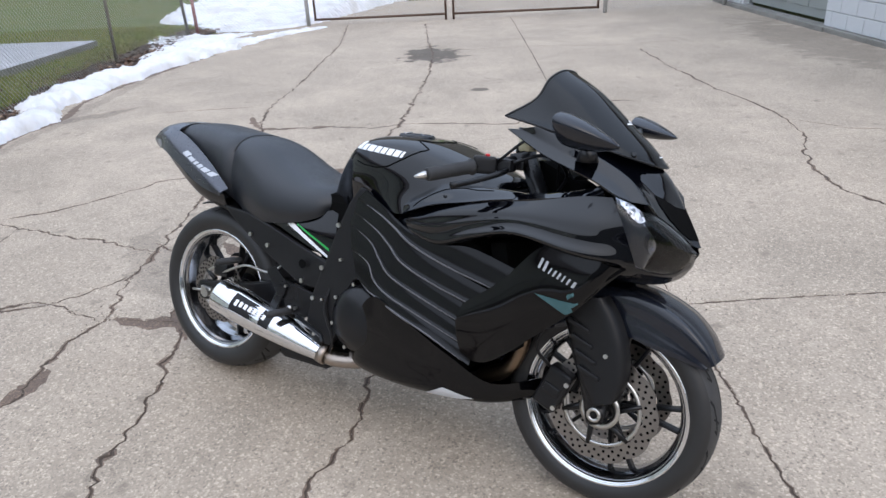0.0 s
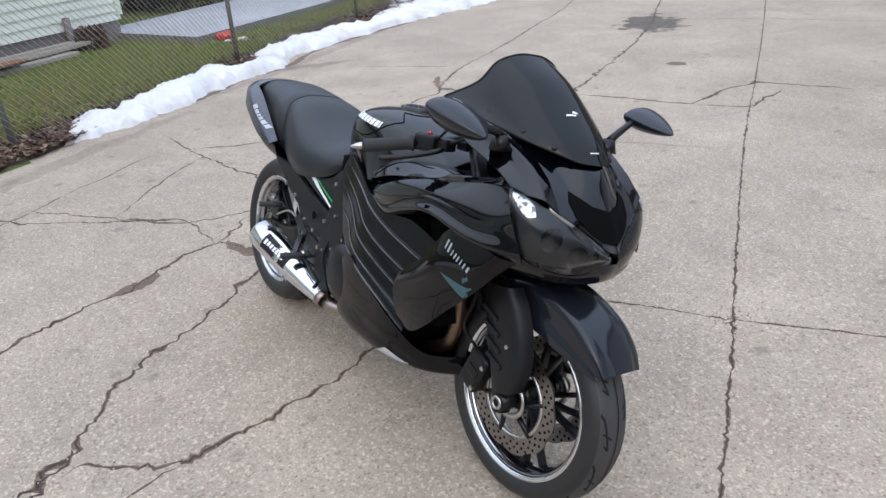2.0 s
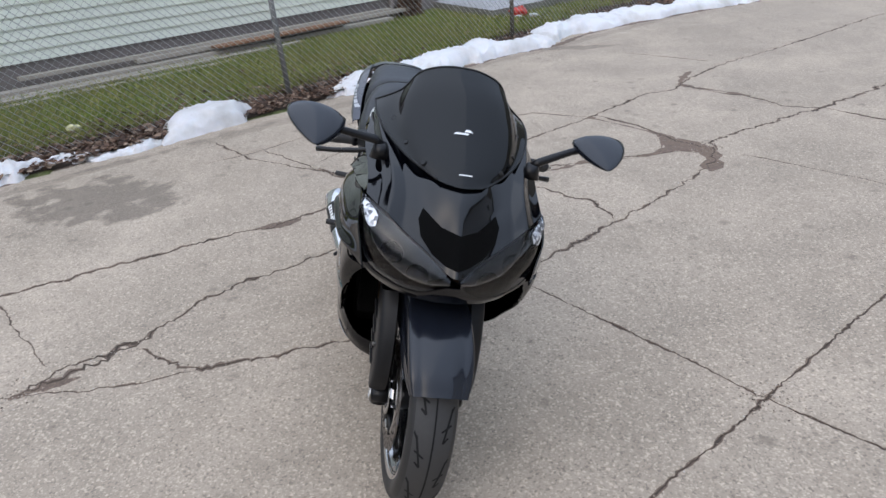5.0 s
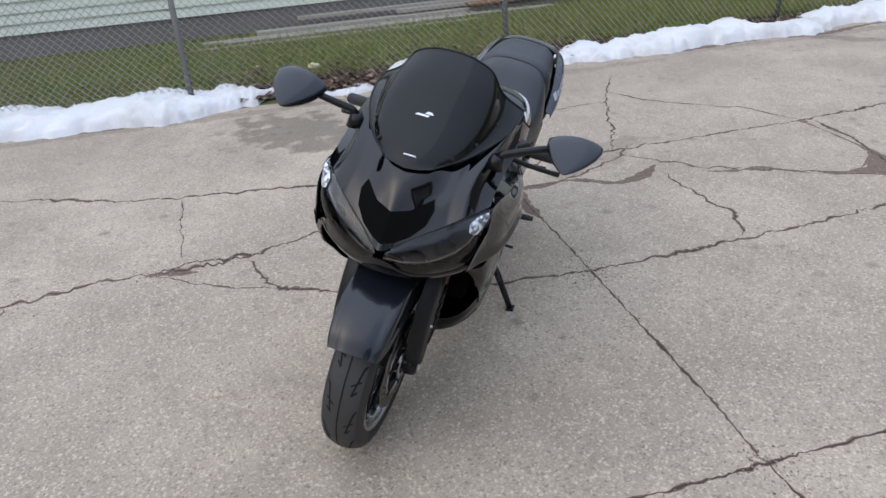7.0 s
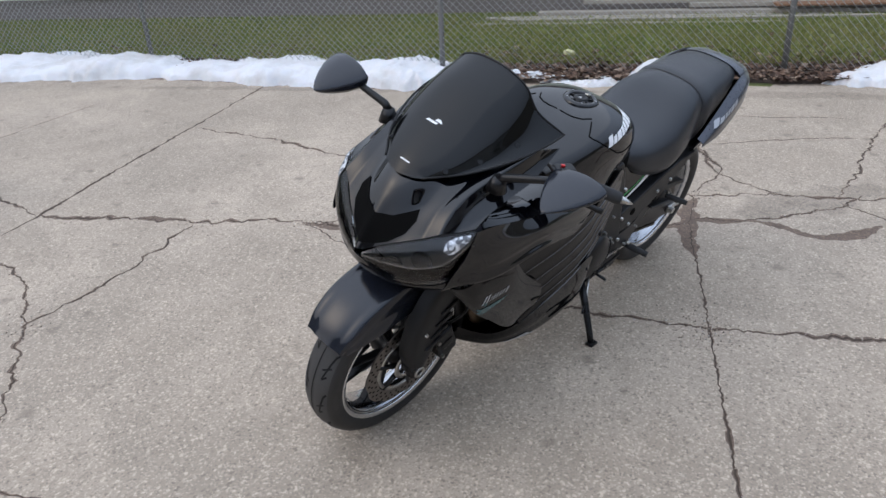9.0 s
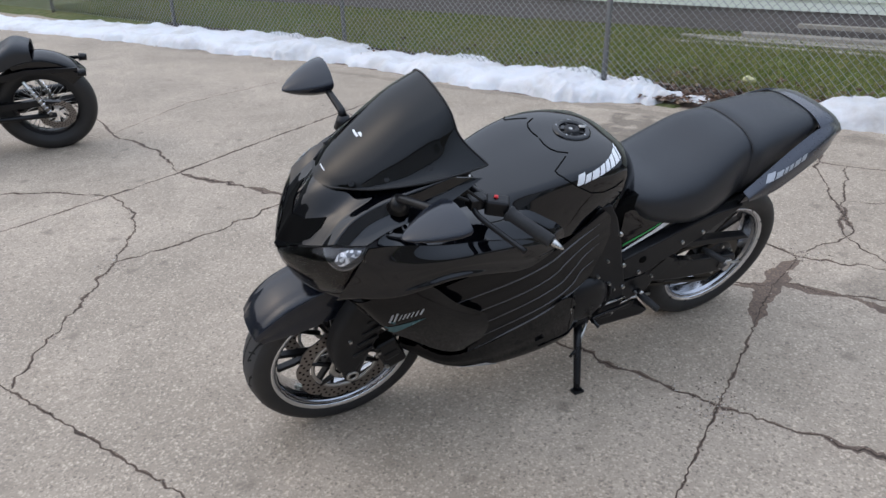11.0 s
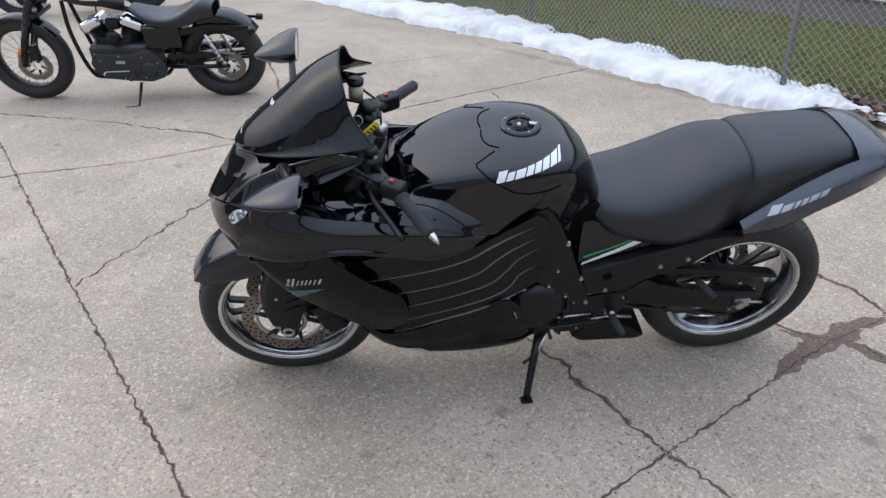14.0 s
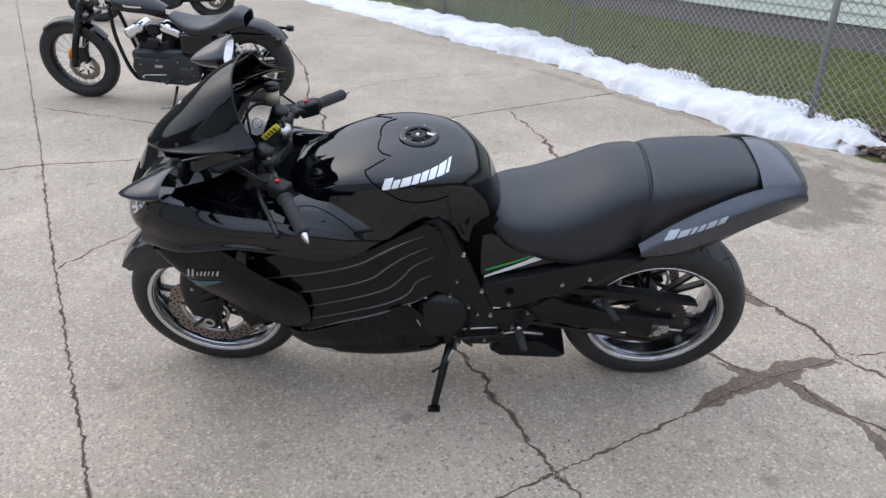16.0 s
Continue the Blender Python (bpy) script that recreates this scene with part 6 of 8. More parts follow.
# belly pan
belly_rows = [[(1.290, 0.040, 0.315), (1.292, 0.050, 0.285), (1.286, 0.045, 0.255), (1.275, 0, 0.240)],
              [(1.190, 0.165, 0.305), (1.188, 0.162, 0.268), (1.182, 0.135, 0.236), (1.170, 0, 0.224)],
              [(1.075, 0.222, 0.372), (1.062, 0.216, 0.295), (1.055, 0.185, 0.235), (1.03, 0, 0.214)],
              [(0.93, 0.228, 0.436), (0.915, 0.222, 0.315), (0.90, 0.192, 0.226), (0.90, 0, 0.200)],
              [(0.795, 0.224, 0.480), (0.765, 0.212, 0.340), (0.75, 0.180, 0.230), (0.75, 0, 0.205)],
              [(0.705, 0.196, 0.330), (0.695, 0.182, 0.285), (0.69, 0.150, 0.240), (0.69, 0, 0.215)]]
belly = pair("belly_pan", belly_rows, M_LOWER, bike, "black belly pan", nu=36, nv=24, core=(1.0, 0, 0.45))
laid_on("reflective_patch", [[(1.0, 0.238), (1.06, 0.272), (1.075, 0.270), (1.146, 0.252), (1.08, 0.240)]], surface_of(belly[1]), (0, 1, 0), lambda u, v: (u, -0.6, v), M_BAFFLE, belly[1], 0.002, 2, "pale reflective patch")
laid_on("reflective_patch", [[(1.0, 0.238), (1.06, 0.272), (1.075, 0.270), (1.146, 0.252), (1.08, 0.240)]], surface_of(belly[0]), (0, -1, 0), lambda u, v: (u, 0.6, v), M_BAFFLE, belly[0], 0.002, 2, "pale reflective patch")

# engine and radiator inside the fairing: near-black boxes added to fill in its shade
part("engine_block", box("engine_block", (0.44, 0.34, 0.30), M_VOID, (0.84, 0, 0.42), 0.03), bike)
part("cylinder_block", box("cylinder_block", (0.30, 0.36, 0.26), M_VOID, (0.95, 0, 0.60), 0.03, turn=Matrix.Rotation(radians(15), 3, "Y")), bike)
part("radiator", box("radiator", (0.05, 0.36, 0.30), M_VOID, (1.20, 0, 0.56), 0.01, turn=Matrix.Rotation(radians(-12), 3, "Y")), bike)
part("cockpit_tray", box("cockpit_tray", (0.37, 0.36, 0.016), M_VOID, (1.265, 0, 0.828), 0.006), bike)
part("frame_core", box("frame_core", (0.30, 0.25, 0.30), M_VOID, (0.665, 0, 0.60), 0.03), bike)
part("airbox", box("airbox", (0.28, 0.26, 0.13), M_VOID, (0.94, 0, 0.735), 0.03), bike)
part("head_frame", box("head_frame", (0.16, 0.10, 0.22), M_VOID, (1.24, 0, 0.80), 0.02, turn=Matrix.Rotation(radians(23), 3, "Y")), bike)
for y in (-0.11, -0.037, 0.037, 0.11):
    part("exhaust_header", tube("exhaust_header", spline([(1.10, y, 0.62), (1.20, y, 0.56), (1.245, y * 0.95, 0.45), (1.20, y * 0.85, 0.33), (1.08, y * 0.6, 0.26)], 18), 0.020, M_HEADER, 12), bike, "heat-browned exhaust header")

# tank
tank_rows = [[(1.140, 0, 0.842), (1.140, 0.05, 0.839), (1.138, 0.090, 0.833), (1.134, 0.130, 0.826), (1.128, 0.175, 0.816), (1.120, 0.224, 0.800)],
             [(1.105, 0, 0.870), (1.105, 0.06, 0.866), (1.105, 0.110, 0.854), (1.105, 0.150, 0.838), (1.105, 0.190, 0.820), (1.105, 0.230, 0.802)],
             [(0.985, 0, 0.911), (0.985, 0.084, 0.908), (0.983, 0.156, 0.892), (0.980, 0.184, 0.848), (0.975, 0.202, 0.800), (0.970, 0.226, 0.764)],
             [(0.87, 0, 0.941), (0.87, 0.092, 0.939), (0.868, 0.170, 0.919), (0.866, 0.195, 0.868), (0.864, 0.205, 0.795), (0.862, 0.216, 0.740)],
             [(0.75, 0, 0.948), (0.75, 0.092, 0.945), (0.75, 0.166, 0.922), (0.75, 0.193, 0.866), (0.75, 0.190, 0.800), (0.75, 0.180, 0.750)],
             [(0.648, 0, 0.930), (0.648, 0.084, 0.925), (0.650, 0.148, 0.898), (0.655, 0.168, 0.834), (0.660, 0.160, 0.765), (0.665, 0.145, 0.70)],
             [(0.572, 0, 0.872), (0.572, 0.070, 0.862), (0.580, 0.117, 0.826), (0.592, 0.124, 0.765), (0.606, 0.124, 0.71), (0.62, 0.126, 0.66)],
             [(0.528, 0, 0.776), (0.528, 0.058, 0.768), (0.535, 0.096, 0.740), (0.547, 0.108, 0.695), (0.56, 0.114, 0.65), (0.575, 0.118, 0.60)]]
TANK_SIDE = [[(1.230, 0.120, 0.838), (1.230, 0.185, 0.849), (1.225, 0.237, 0.836)],
             [(1.160, 0.110, 0.838), (1.160, 0.180, 0.848), (1.155, 0.240, 0.823)],
             [(1.090, 0.125, 0.846), (1.085, 0.188, 0.840), (1.085, 0.241, 0.807)],
             [(1.000, 0.178, 0.845), (1.000, 0.212, 0.820), (0.998, 0.242, 0.789)],
             [(0.930, 0.194, 0.812), (0.928, 0.220, 0.790), (0.925, 0.238, 0.762)],
             [(0.880, 0.198, 0.786), (0.880, 0.212, 0.766), (0.880, 0.220, 0.742)]]
tank = patch("fuel_tank", sym(tank_rows), M_PAINT, bike, "gloss black fuel tank", nu=52, nv=57, core=(0.8, 0, 0.75))
tank_skin = surface_of(tank)
cap_seat = Matrix.Translation((0.764, 0.004, 0.9475)) @ Matrix.Rotation(radians(90), 4, "X")
cap_up = Matrix.Rotation(radians(-90), 4, "X")
cap = part("fuel_cap", lathe("fuel_cap", [(0.036, -0.004), (0.037, 0.005), (0.040, 0.0075), (0.047, 0.0085), (0.053, 0.0065), (0.057, 0.002), (0.058, -0.006)], M_PAINT, 48), bike, "round gloss black fuel filler cap", m=cap_seat)
part("cap_centre", lathe("cap_centre", [(0.0, 0.004), (0.008, 0.004), (0.010, 0.0085), (0.019, 0.0095), (0.023, 0.007), (0.024, 0.001), (0.037, 0.001)], M_MATTE, 40), cap, "recessed matt black cap centre")
for i in range(5):
    a = 2 * math.pi * (i + 0.5) / 5
    part("cap_bolt", bolt_mesh("cap_bolt", 0.0032, 0.004, M_DARKCHROME, "Z"), cap, m=cap_up @ Matrix.Translation((0.047 * math.cos(a), 0.047 * math.sin(a), 0.008)))
    part("cap_rib", box("cap_rib", (0.013, 0.005, 0.006), M_MATTE, (0.030, 0, 0.003), 0.0015), cap, m=cap_up @ Matrix.Rotation(a + 0.3, 4, "Z"))
part("cap_key_flap", box("cap_key_flap", (0.022, 0.013, 0.004), M_STEEL, (0, 0, 0), 0.0018), cap, "bright steel key flap", m=cap_up @ Matrix.Translation((-0.034, 0.002, 0.0085)) @ Matrix.Rotation(radians(-12), 4, "Y"))
part("cap_lock", lathe("cap_lock", [(0.0, 0.0), (0.004, 0.0), (0.0055, 0.0015), (0.0055, -0.004)], M_STEEL, 18), cap, "small steel lock barrel", m=Matrix.Translation((0.004, 0.0065, 0.002)))
for s in (1, -1):
    bars = word_bars([1.1, 0.9, 1.25, 0.9, 0.85, 0.9, 0.95, 0.4], 0.185, slant=0.3, gap=0.2)
    if s < 0:
        bars = [[(u, v) for u, v in p] for p in bars]
        at = lambda u, v: (0.655 + 0.19 * u, -0.6, 0.903 - 0.012 * u + v * 0.14)
    else:
        at = lambda u, v: (0.856 - 0.180 * u, 0.6, 0.890 + 0.034 * u + v * 0.14)
    for bpoly in bars:
        laid_on("tank_mark", [bpoly], tank_skin, (0, -s, -0.12), lambda u, v, at=at: (lambda p: (p[0], p[1], p[2] + 0.052))(at(u, v)), M_WHITE, tank, 0.0014, 2)
    # grooves where the logo panel and the cap panel meet the tank shell
    for seam in ([(0.850, 0.108, 0.940), (0.903, 0.142, 0.924), (0.900, 0.155, 0.920), (0.883, 0.174, 0.911), (0.854, 0.189, 0.894), (0.805, 0.196, 0.866), (0.760, 0.196, 0.858), (0.710, 0.186, 0.860), (0.670, 0.172, 0.868)],
                 [(0.836, 0.098, 0.943), (0.862, 0.082, 0.941), (0.874, 0.060, 0.940), (0.877, 0.034, 0.940), (0.873, 0.0, 0.941)]):
        pts = []
        for p, q in zip(seam, seam[1:]):
            for k in range(6):
                g = Vector(p).lerp(Vector(q), k / 6)
                way = Vector((0, s * min(1.0, g.y * 5), 1.0 if g.y < 0.17 else 0.35)).normalized()
                hit = tank_skin.ray_cast(Vector((g.x, s * g.y, g.z)) + way * 0.1, -way)[0]
                if hit is not None:
                    pts.append(hit)
        part("tank_seam", tube("tank_seam", pts, 0.0023, M_VOID, 6), tank)
    panel = patch("tank_side_panel", [[(x, s * y, z) for x, y, z in r] for r in TANK_SIDE], M_PAINT, bike, "gloss black panel between tank and fairing", nu=30, nv=18, core=(1.1, s * 0.1, 0.6))
    skin = surface_of(panel)
    line = [skin.ray_cast(Vector((x, s * y, 1.2)), Vector((0, 0, -1)))[0] for x, y in spline([(1.150, 0.196), (1.100, 0.196), (1.050, 0.190), (0.980, 0.214), (0.925, 0.232)], 30)]
    part("panel_seam", tube("panel_seam", [p for p in line if p is not None], 0.0016, M_VOID, 6), panel)
    spot = skin.ray_cast(Vector((1.018, s * 0.222, 1.2)), Vector((0, 0, -1)))[0]
    if spot is not None:
        part("panel_screw", bolt_mesh("panel_screw", 0.0065, 0.003, M_MATTE, "Z"), panel, m=Matrix.Translation(spot))

# seats
seat_rows = [[(0.545, 0, 0.78), (0.545, 0.069, 0.775), (0.546, 0.111, 0.756), (0.545, 0.125, 0.732), (0.54, 0.119, 0.71)],
             [(0.5, 0, 0.784), (0.5, 0.09, 0.779), (0.5, 0.142, 0.754), (0.5, 0.157, 0.709), (0.5, 0.146, 0.679)],
             [(0.42, 0, 0.794), (0.42, 0.104, 0.788), (0.42, 0.163, 0.756), (0.42, 0.178, 0.694), (0.42, 0.161, 0.654)],
             [(0.32, 0, 0.83), (0.32, 0.11, 0.823), (0.32, 0.174, 0.782), (0.32, 0.193, 0.699), (0.32, 0.17, 0.639)],
             [(0.22, 0, 0.882), (0.22, 0.1, 0.874), (0.22, 0.161, 0.832), (0.22, 0.182, 0.731), (0.22, 0.161, 0.641)],
             [(0.15, 0, 0.904), (0.15, 0.091, 0.894), (0.15, 0.146, 0.851), (0.15, 0.161, 0.756), (0.15, 0.146, 0.676)],
             [(0.116, 0, 0.904), (0.116, 0.085, 0.894), (0.116, 0.138, 0.852), (0.113, 0.153, 0.766), (0.11, 0.14, 0.691)]]
def settled(rows):
    return [[(x, y, z - 0.019 + 0.010 * min(1.0, max(0.0, (0.12 - x) / 0.28))) for x, y, z in r] for r in rows]


seat_rows = settled(seat_rows)
patch("rider_seat", sym(seat_rows), M_VINYL, bike, "black vinyl rider seat", nu=44, nv=41, thick=0.02, core=(0.3, 0, 0.65))
pass_rows = [[(0.135, 0, 0.880), (0.135, 0.088, 0.870), (0.134, 0.138, 0.830), (0.130, 0.150, 0.750), (0.126, 0.140, 0.690)],
             [(0.095, 0, 0.905), (0.095, 0.098, 0.895), (0.095, 0.154, 0.854), (0.093, 0.166, 0.771), (0.09, 0.151, 0.704)],
             [(0.03, 0, 0.912), (0.03, 0.096, 0.903), (0.03, 0.146, 0.866), (0.03, 0.156, 0.791), (0.03, 0.142, 0.731)],
             [(-0.08, 0, 0.919), (-0.08, 0.086, 0.912), (-0.08, 0.132, 0.881), (-0.08, 0.142, 0.831), (-0.08, 0.13, 0.791)],
             [(-0.16, 0, 0.914), (-0.16, 0.077, 0.908), (-0.16, 0.115, 0.884), (-0.16, 0.122, 0.856), (-0.16, 0.115, 0.826)],
             [(-0.205, 0, 0.898), (-0.205, 0.066, 0.894), (-0.205, 0.098, 0.88), (-0.205, 0.106, 0.862), (-0.205, 0.102, 0.844)]]
pseat = patch("passenger_seat", sym(settled(pass_rows)), M_VINYL, bike, "black vinyl passenger seat", nu=36, nv=41, thick=0.02, core=(0.0, 0, 0.75))
strap = grid_of(sym(seat_rows), 44, 41)[-1]
part("seat_piping", tube("seat_piping", [tuple(p) for p in strap], 0.004, M_SEAM, 8), pseat)

# tail
tail_top = [[(-0.185, 0, 0.904), (-0.185, 0.075, 0.898), (-0.185, 0.122, 0.880), (-0.190, 0.152, 0.852)],
            [(-0.25, 0, 0.903), (-0.25, 0.072, 0.898), (-0.25, 0.114, 0.884), (-0.252, 0.140, 0.864)],
            [(-0.31, 0, 0.890), (-0.31, 0.066, 0.886), (-0.312, 0.104, 0.876), (-0.314, 0.126, 0.858)],
            [(-0.356, 0, 0.864), (-0.355, 0.058, 0.861), (-0.352, 0.092, 0.854), (-0.346, 0.112, 0.840)],
            [(-0.374, 0, 0.820), (-0.372, 0.054, 0.818), (-0.366, 0.084, 0.814), (-0.356, 0.104, 0.804)]]


def shorter(rows):
    return [[(x if x > -0.17 else -0.17 + (x + 0.17) * 0.84, y, z) for x, y, z in r] for r in rows]


patch("tail_cowl", sym(shorter(tail_top)), M_GRAPHITE, bike, "dark metallic tail cowl", nu=28, nv=29, core=(-0.2, 0, 0.8))
tail_side = [[(0.135, 0.180, 0.708), (0.130, 0.206, 0.696), (0.124, 0.206, 0.682)],
             [(0.050, 0.176, 0.778), (0.045, 0.210, 0.750), (0.030, 0.213, 0.708)],
             [(-0.055, 0.160, 0.836), (-0.062, 0.198, 0.804), (-0.076, 0.206, 0.758)],
             [(-0.15, 0.144, 0.872), (-0.16, 0.180, 0.842), (-0.178, 0.186, 0.796)],
             [(-0.24, 0.130, 0.880), (-0.255, 0.156, 0.852), (-0.270, 0.152, 0.806)],
             [(-0.335, 0.112, 0.860), (-0.350, 0.124, 0.830), (-0.340, 0.110, 0.794)]]
tails = pair("tail_panel", shorter(tail_side), M_GRAPHITE, bike, "dark metallic tail side panel", nu=36, nv=18, core=(-0.05, 0, 0.75))
for s, ob in ((1, tails[0]), (-1, tails[1])):
    skin = surface_of(ob)
    bars = word_bars([1, 1, 0.5, 0.6, 0.9, 0.8], 0.20, slant=0.5, gap=0.25)
    if s > 0:
        at = lambda u, v: (0.074 - 0.152 * u, 0.5, 0.742 + 0.064 * u + v * 0.085)
    else:
        at = lambda u, v: (-0.075 + 0.152 * u, -0.5, 0.804 - 0.064 * u + v * 0.085)
    for bpoly in bars:
        laid_on("tail_mark", [bpoly], skin, (0, -s, 0), at, M_SILVER, ob, 0.0014, 1)
under = [[(0.12, 0, 0.585), (0.12, 0.10, 0.600), (0.12, 0.165, 0.640), (0.12, 0.185, 0.685)], [(-0.02, 0, 0.625), (-0.02, 0.10, 0.635), (-0.02, 0.165, 0.665), (-0.02, 0.190, 0.712)], [(-0.16, 0, 0.700), (-0.16, 0.085, 0.708), (-0.16, 0.140, 0.730), (-0.16, 0.165, 0.772)], [(-0.28, 0, 0.765), (-0.28, 0.070, 0.768), (-0.28, 0.110, 0.780), (-0.28, 0.130, 0.802)], [(-0.35, 0, 0.796), (-0.35, 0.050, 0.797), (-0.35, 0.080, 0.801), (-0.35, 0.095, 0.808)]]
patch("undertail", sym(shorter(under)), M_SATIN, bike, nu=20, nv=17, core=(-0.1, 0, 1.2))
hug = []
for deg in (62, 75, 88, 98, 106):
    a = radians(deg)
    hug.append([(0.335 * math.cos(a) * -1 + 0.0, y, 0.307 + (0.335 - 0.25 * y * y / 0.01 * 0.05) * math.sin(a)) for y in (0, 0.05, 0.095)])
patch("rear_hugger", sym([[(-x, y, z) for x, y, z in r] for r in hug]), M_MATTE, bike, "black rear hugger over the tyre", nu=20, nv=17, core=(0, 0, 0.307))
part("tail_lamp", box("tail_lamp", (0.06, 0.09, 0.030), M_TAILLENS, (0, 0, 0), 0.012, 3), bike, "smoked tail lamp", m=pose(-0.298, 0, 0.806, 0, 25, 0))
part("plate_bracket", plate("plate_bracket", [(-0.16, 0.72), (-0.26, 0.765), (-0.27, 0.745), (-0.24, 0.72), (-0.18, 0.70)], -0.05, 0.05, M_MATTE, 0.006), bike)

# side covers under the seat, with stripes
cover_rows = [[(0.575, 0.122, 0.700), (0.580, 0.138, 0.620), (0.578, 0.150, 0.535)], [(0.46, 0.136, 0.668), (0.46, 0.150, 0.625), (0.45, 0.156, 0.580)], [(0.34, 0.142, 0.655), (0.33, 0.152, 0.640), (0.32, 0.156, 0.622)], [(0.22, 0.140, 0.658), (0.22, 0.146, 0.648), (0.21, 0.150, 0.636)]]
covers = pair("side_cover", cover_rows, M_PAINT, bike, "gloss black side cover under the seat", nu=24, nv=16, core=(0.4, 0, 0.6))
for s, ob in ((1, covers[0]), (-1, covers[1])):
    skin = surface_of(ob)
    st = lambda u, v: (u, s * 0.5, v)
    laid_on("green_stripe", [[(0.565, 0.565), (0.43, 0.628), (0.43, 0.634), (0.565, 0.573)]], skin, (0, -s, 0), st, M_GREEN, ob, 0.0015, 3, "green stripe")
    laid_on("white_stripe", [[(0.568, 0.548), (0.42, 0.612), (0.40, 0.640), (0.335, 0.662), (0.335, 0.652), (0.40, 0.622), (0.568, 0.540)][:7]], skin, (0, -s, 0), st, M_WHITE, ob, 0.0018, 2, "white stripe")

# frame plates and subframe covers
for s in (1, -1):
    y0, y1 = (0.158, 0.186) if s > 0 else (-0.186, -0.158)
    fp = part("frame_plate", plate("frame_plate", [(0.80, 0.765), (0.745, 0.785), (0.700, 0.790), (0.662, 0.735), (0.615, 0.63), (0.585, 0.545), (0.565, 0.50), (0.535, 0.42), (0.52, 0.33), (0.545, 0.272), (0.62, 0.272), (0.655, 0.34), (0.66, 0.44), (0.70, 0.505), (0.78, 0.53)], y0, y1, M_MATTE, 0.006), bike, "matt black frame side plate")
    sp = part("subframe_cover", plate("subframe_cover", [(0.575, 0.535), (0.45, 0.572), (0.33, 0.612), (0.22, 0.640), (0.10, 0.648), (0.16, 0.605), (0.255, 0.545), (0.385, 0.482), (0.47, 0.44), (0.545, 0.44)], y0 * 0.92, y1 * 0.98, M_MATTE, 0.006), bike, "matt black subframe cover")
    for x, z in ((0.715, 0.777 - 0.02), (0.632, 0.665), (0.575, 0.52), (0.545, 0.415)):
        part("frame_bolt", bolt_mesh("frame_bolt", 0.0075, 0.008, M_STEEL), fp, m=Matrix.Translation((x, s * 0.190, z)))
    for x, z in ((0.255, 0.572), (0.335, 0.548), (0.49, 0.46)):
        part("cover_bolt", bolt_mesh("cover_bolt", 0.0075, 0.008, M_STEEL), sp, m=Matrix.Translation((x, s * 0.185, z)))
    # a flat dark disc on the cover stands in for a shaded hole
    part("cover_hole", bolt_mesh("cover_hole", 0.015, 0.004, M_VOID), sp, m=Matrix.Translation((0.49, s * 0.184, 0.515)))
    # swingarm
    arm = part("swingarm", plate("swingarm", [(0.52, 0.44), (0.36, 0.425), (0.16, 0.372), (0.02, 0.348), (-0.06, 0.338), (-0.075, 0.30), (-0.05, 0.270), (0.04, 0.272), (0.20, 0.290), (0.36, 0.325), (0.50, 0.345)], s * 0.112 - 0.017, s * 0.112 + 0.017, M_SATIN, 0.008), bike, "black swingarm")
    part("axle_block", box("axle_block", (0.055, 0.012, 0.034), M_STEEL, (0, 0, 0), 0.004), arm, m=Matrix.Translation((-0.012, s * 0.134, 0.307)))
    part("axle_nut", bolt_mesh("axle_nut", 0.017, 0.02, M_STEEL), arm, m=Matrix.Translation((0, s * 0.145, 0.307)))
    part("adjuster_bolt", tube("adjuster_bolt", [(-0.03, s * 0.134, 0.307), (-0.085, s * 0.134, 0.30)], 0.0045, M_STEEL, 8), arm)
    # pegs and hangers
    part("peg_hanger", plate("peg_hanger", [(0.56, 0.42), (0.45, 0.44), (0.40, 0.40), (0.43, 0.34), (0.50, 0.335), (0.56, 0.36)], s * 0.175 - 0.006, s * 0.175 + 0.006, M_SATIN, 0.003), bike, "black footrest hanger")
    part("foot_peg", tube("foot_peg", [(0.455, s * 0.18, 0.352), (0.450, s * 0.215, 0.352), (0.440, s * 0.275, 0.352)], [0.010, 0.013, 0.011], M_GRIP, 12), bike)
    part("passenger_peg", tube("passenger_peg", [(0.20, s * 0.17, 0.470), (0.19, s * 0.20, 0.470), (0.17, s * 0.25, 0.468)], [0.009, 0.012, 0.010], M_GRIP, 12), bike)
    part("heel_guard", plate("heel_guard", [(0.43, 0.42), (0.36, 0.48), (0.32, 0.46), (0.37, 0.39)], s * 0.17 - 0.002, s * 0.17 + 0.002, M_SATIN, 0.001), bike)
part("swingarm_bridge", box("swingarm_bridge", (0.07, 0.21, 0.07), M_SATIN, (0.38, 0, 0.385), 0.015), bike)
part("shock", tube("shock", [(0.43, 0, 0.30), (0.47, 0, 0.62)], 0.035, M_VOID, 16), bike)
part("battery_tray", box("battery_tray", (0.42, 0.18, 0.14), M_VOID, (0.33, 0, 0.60), 0.02), bike)

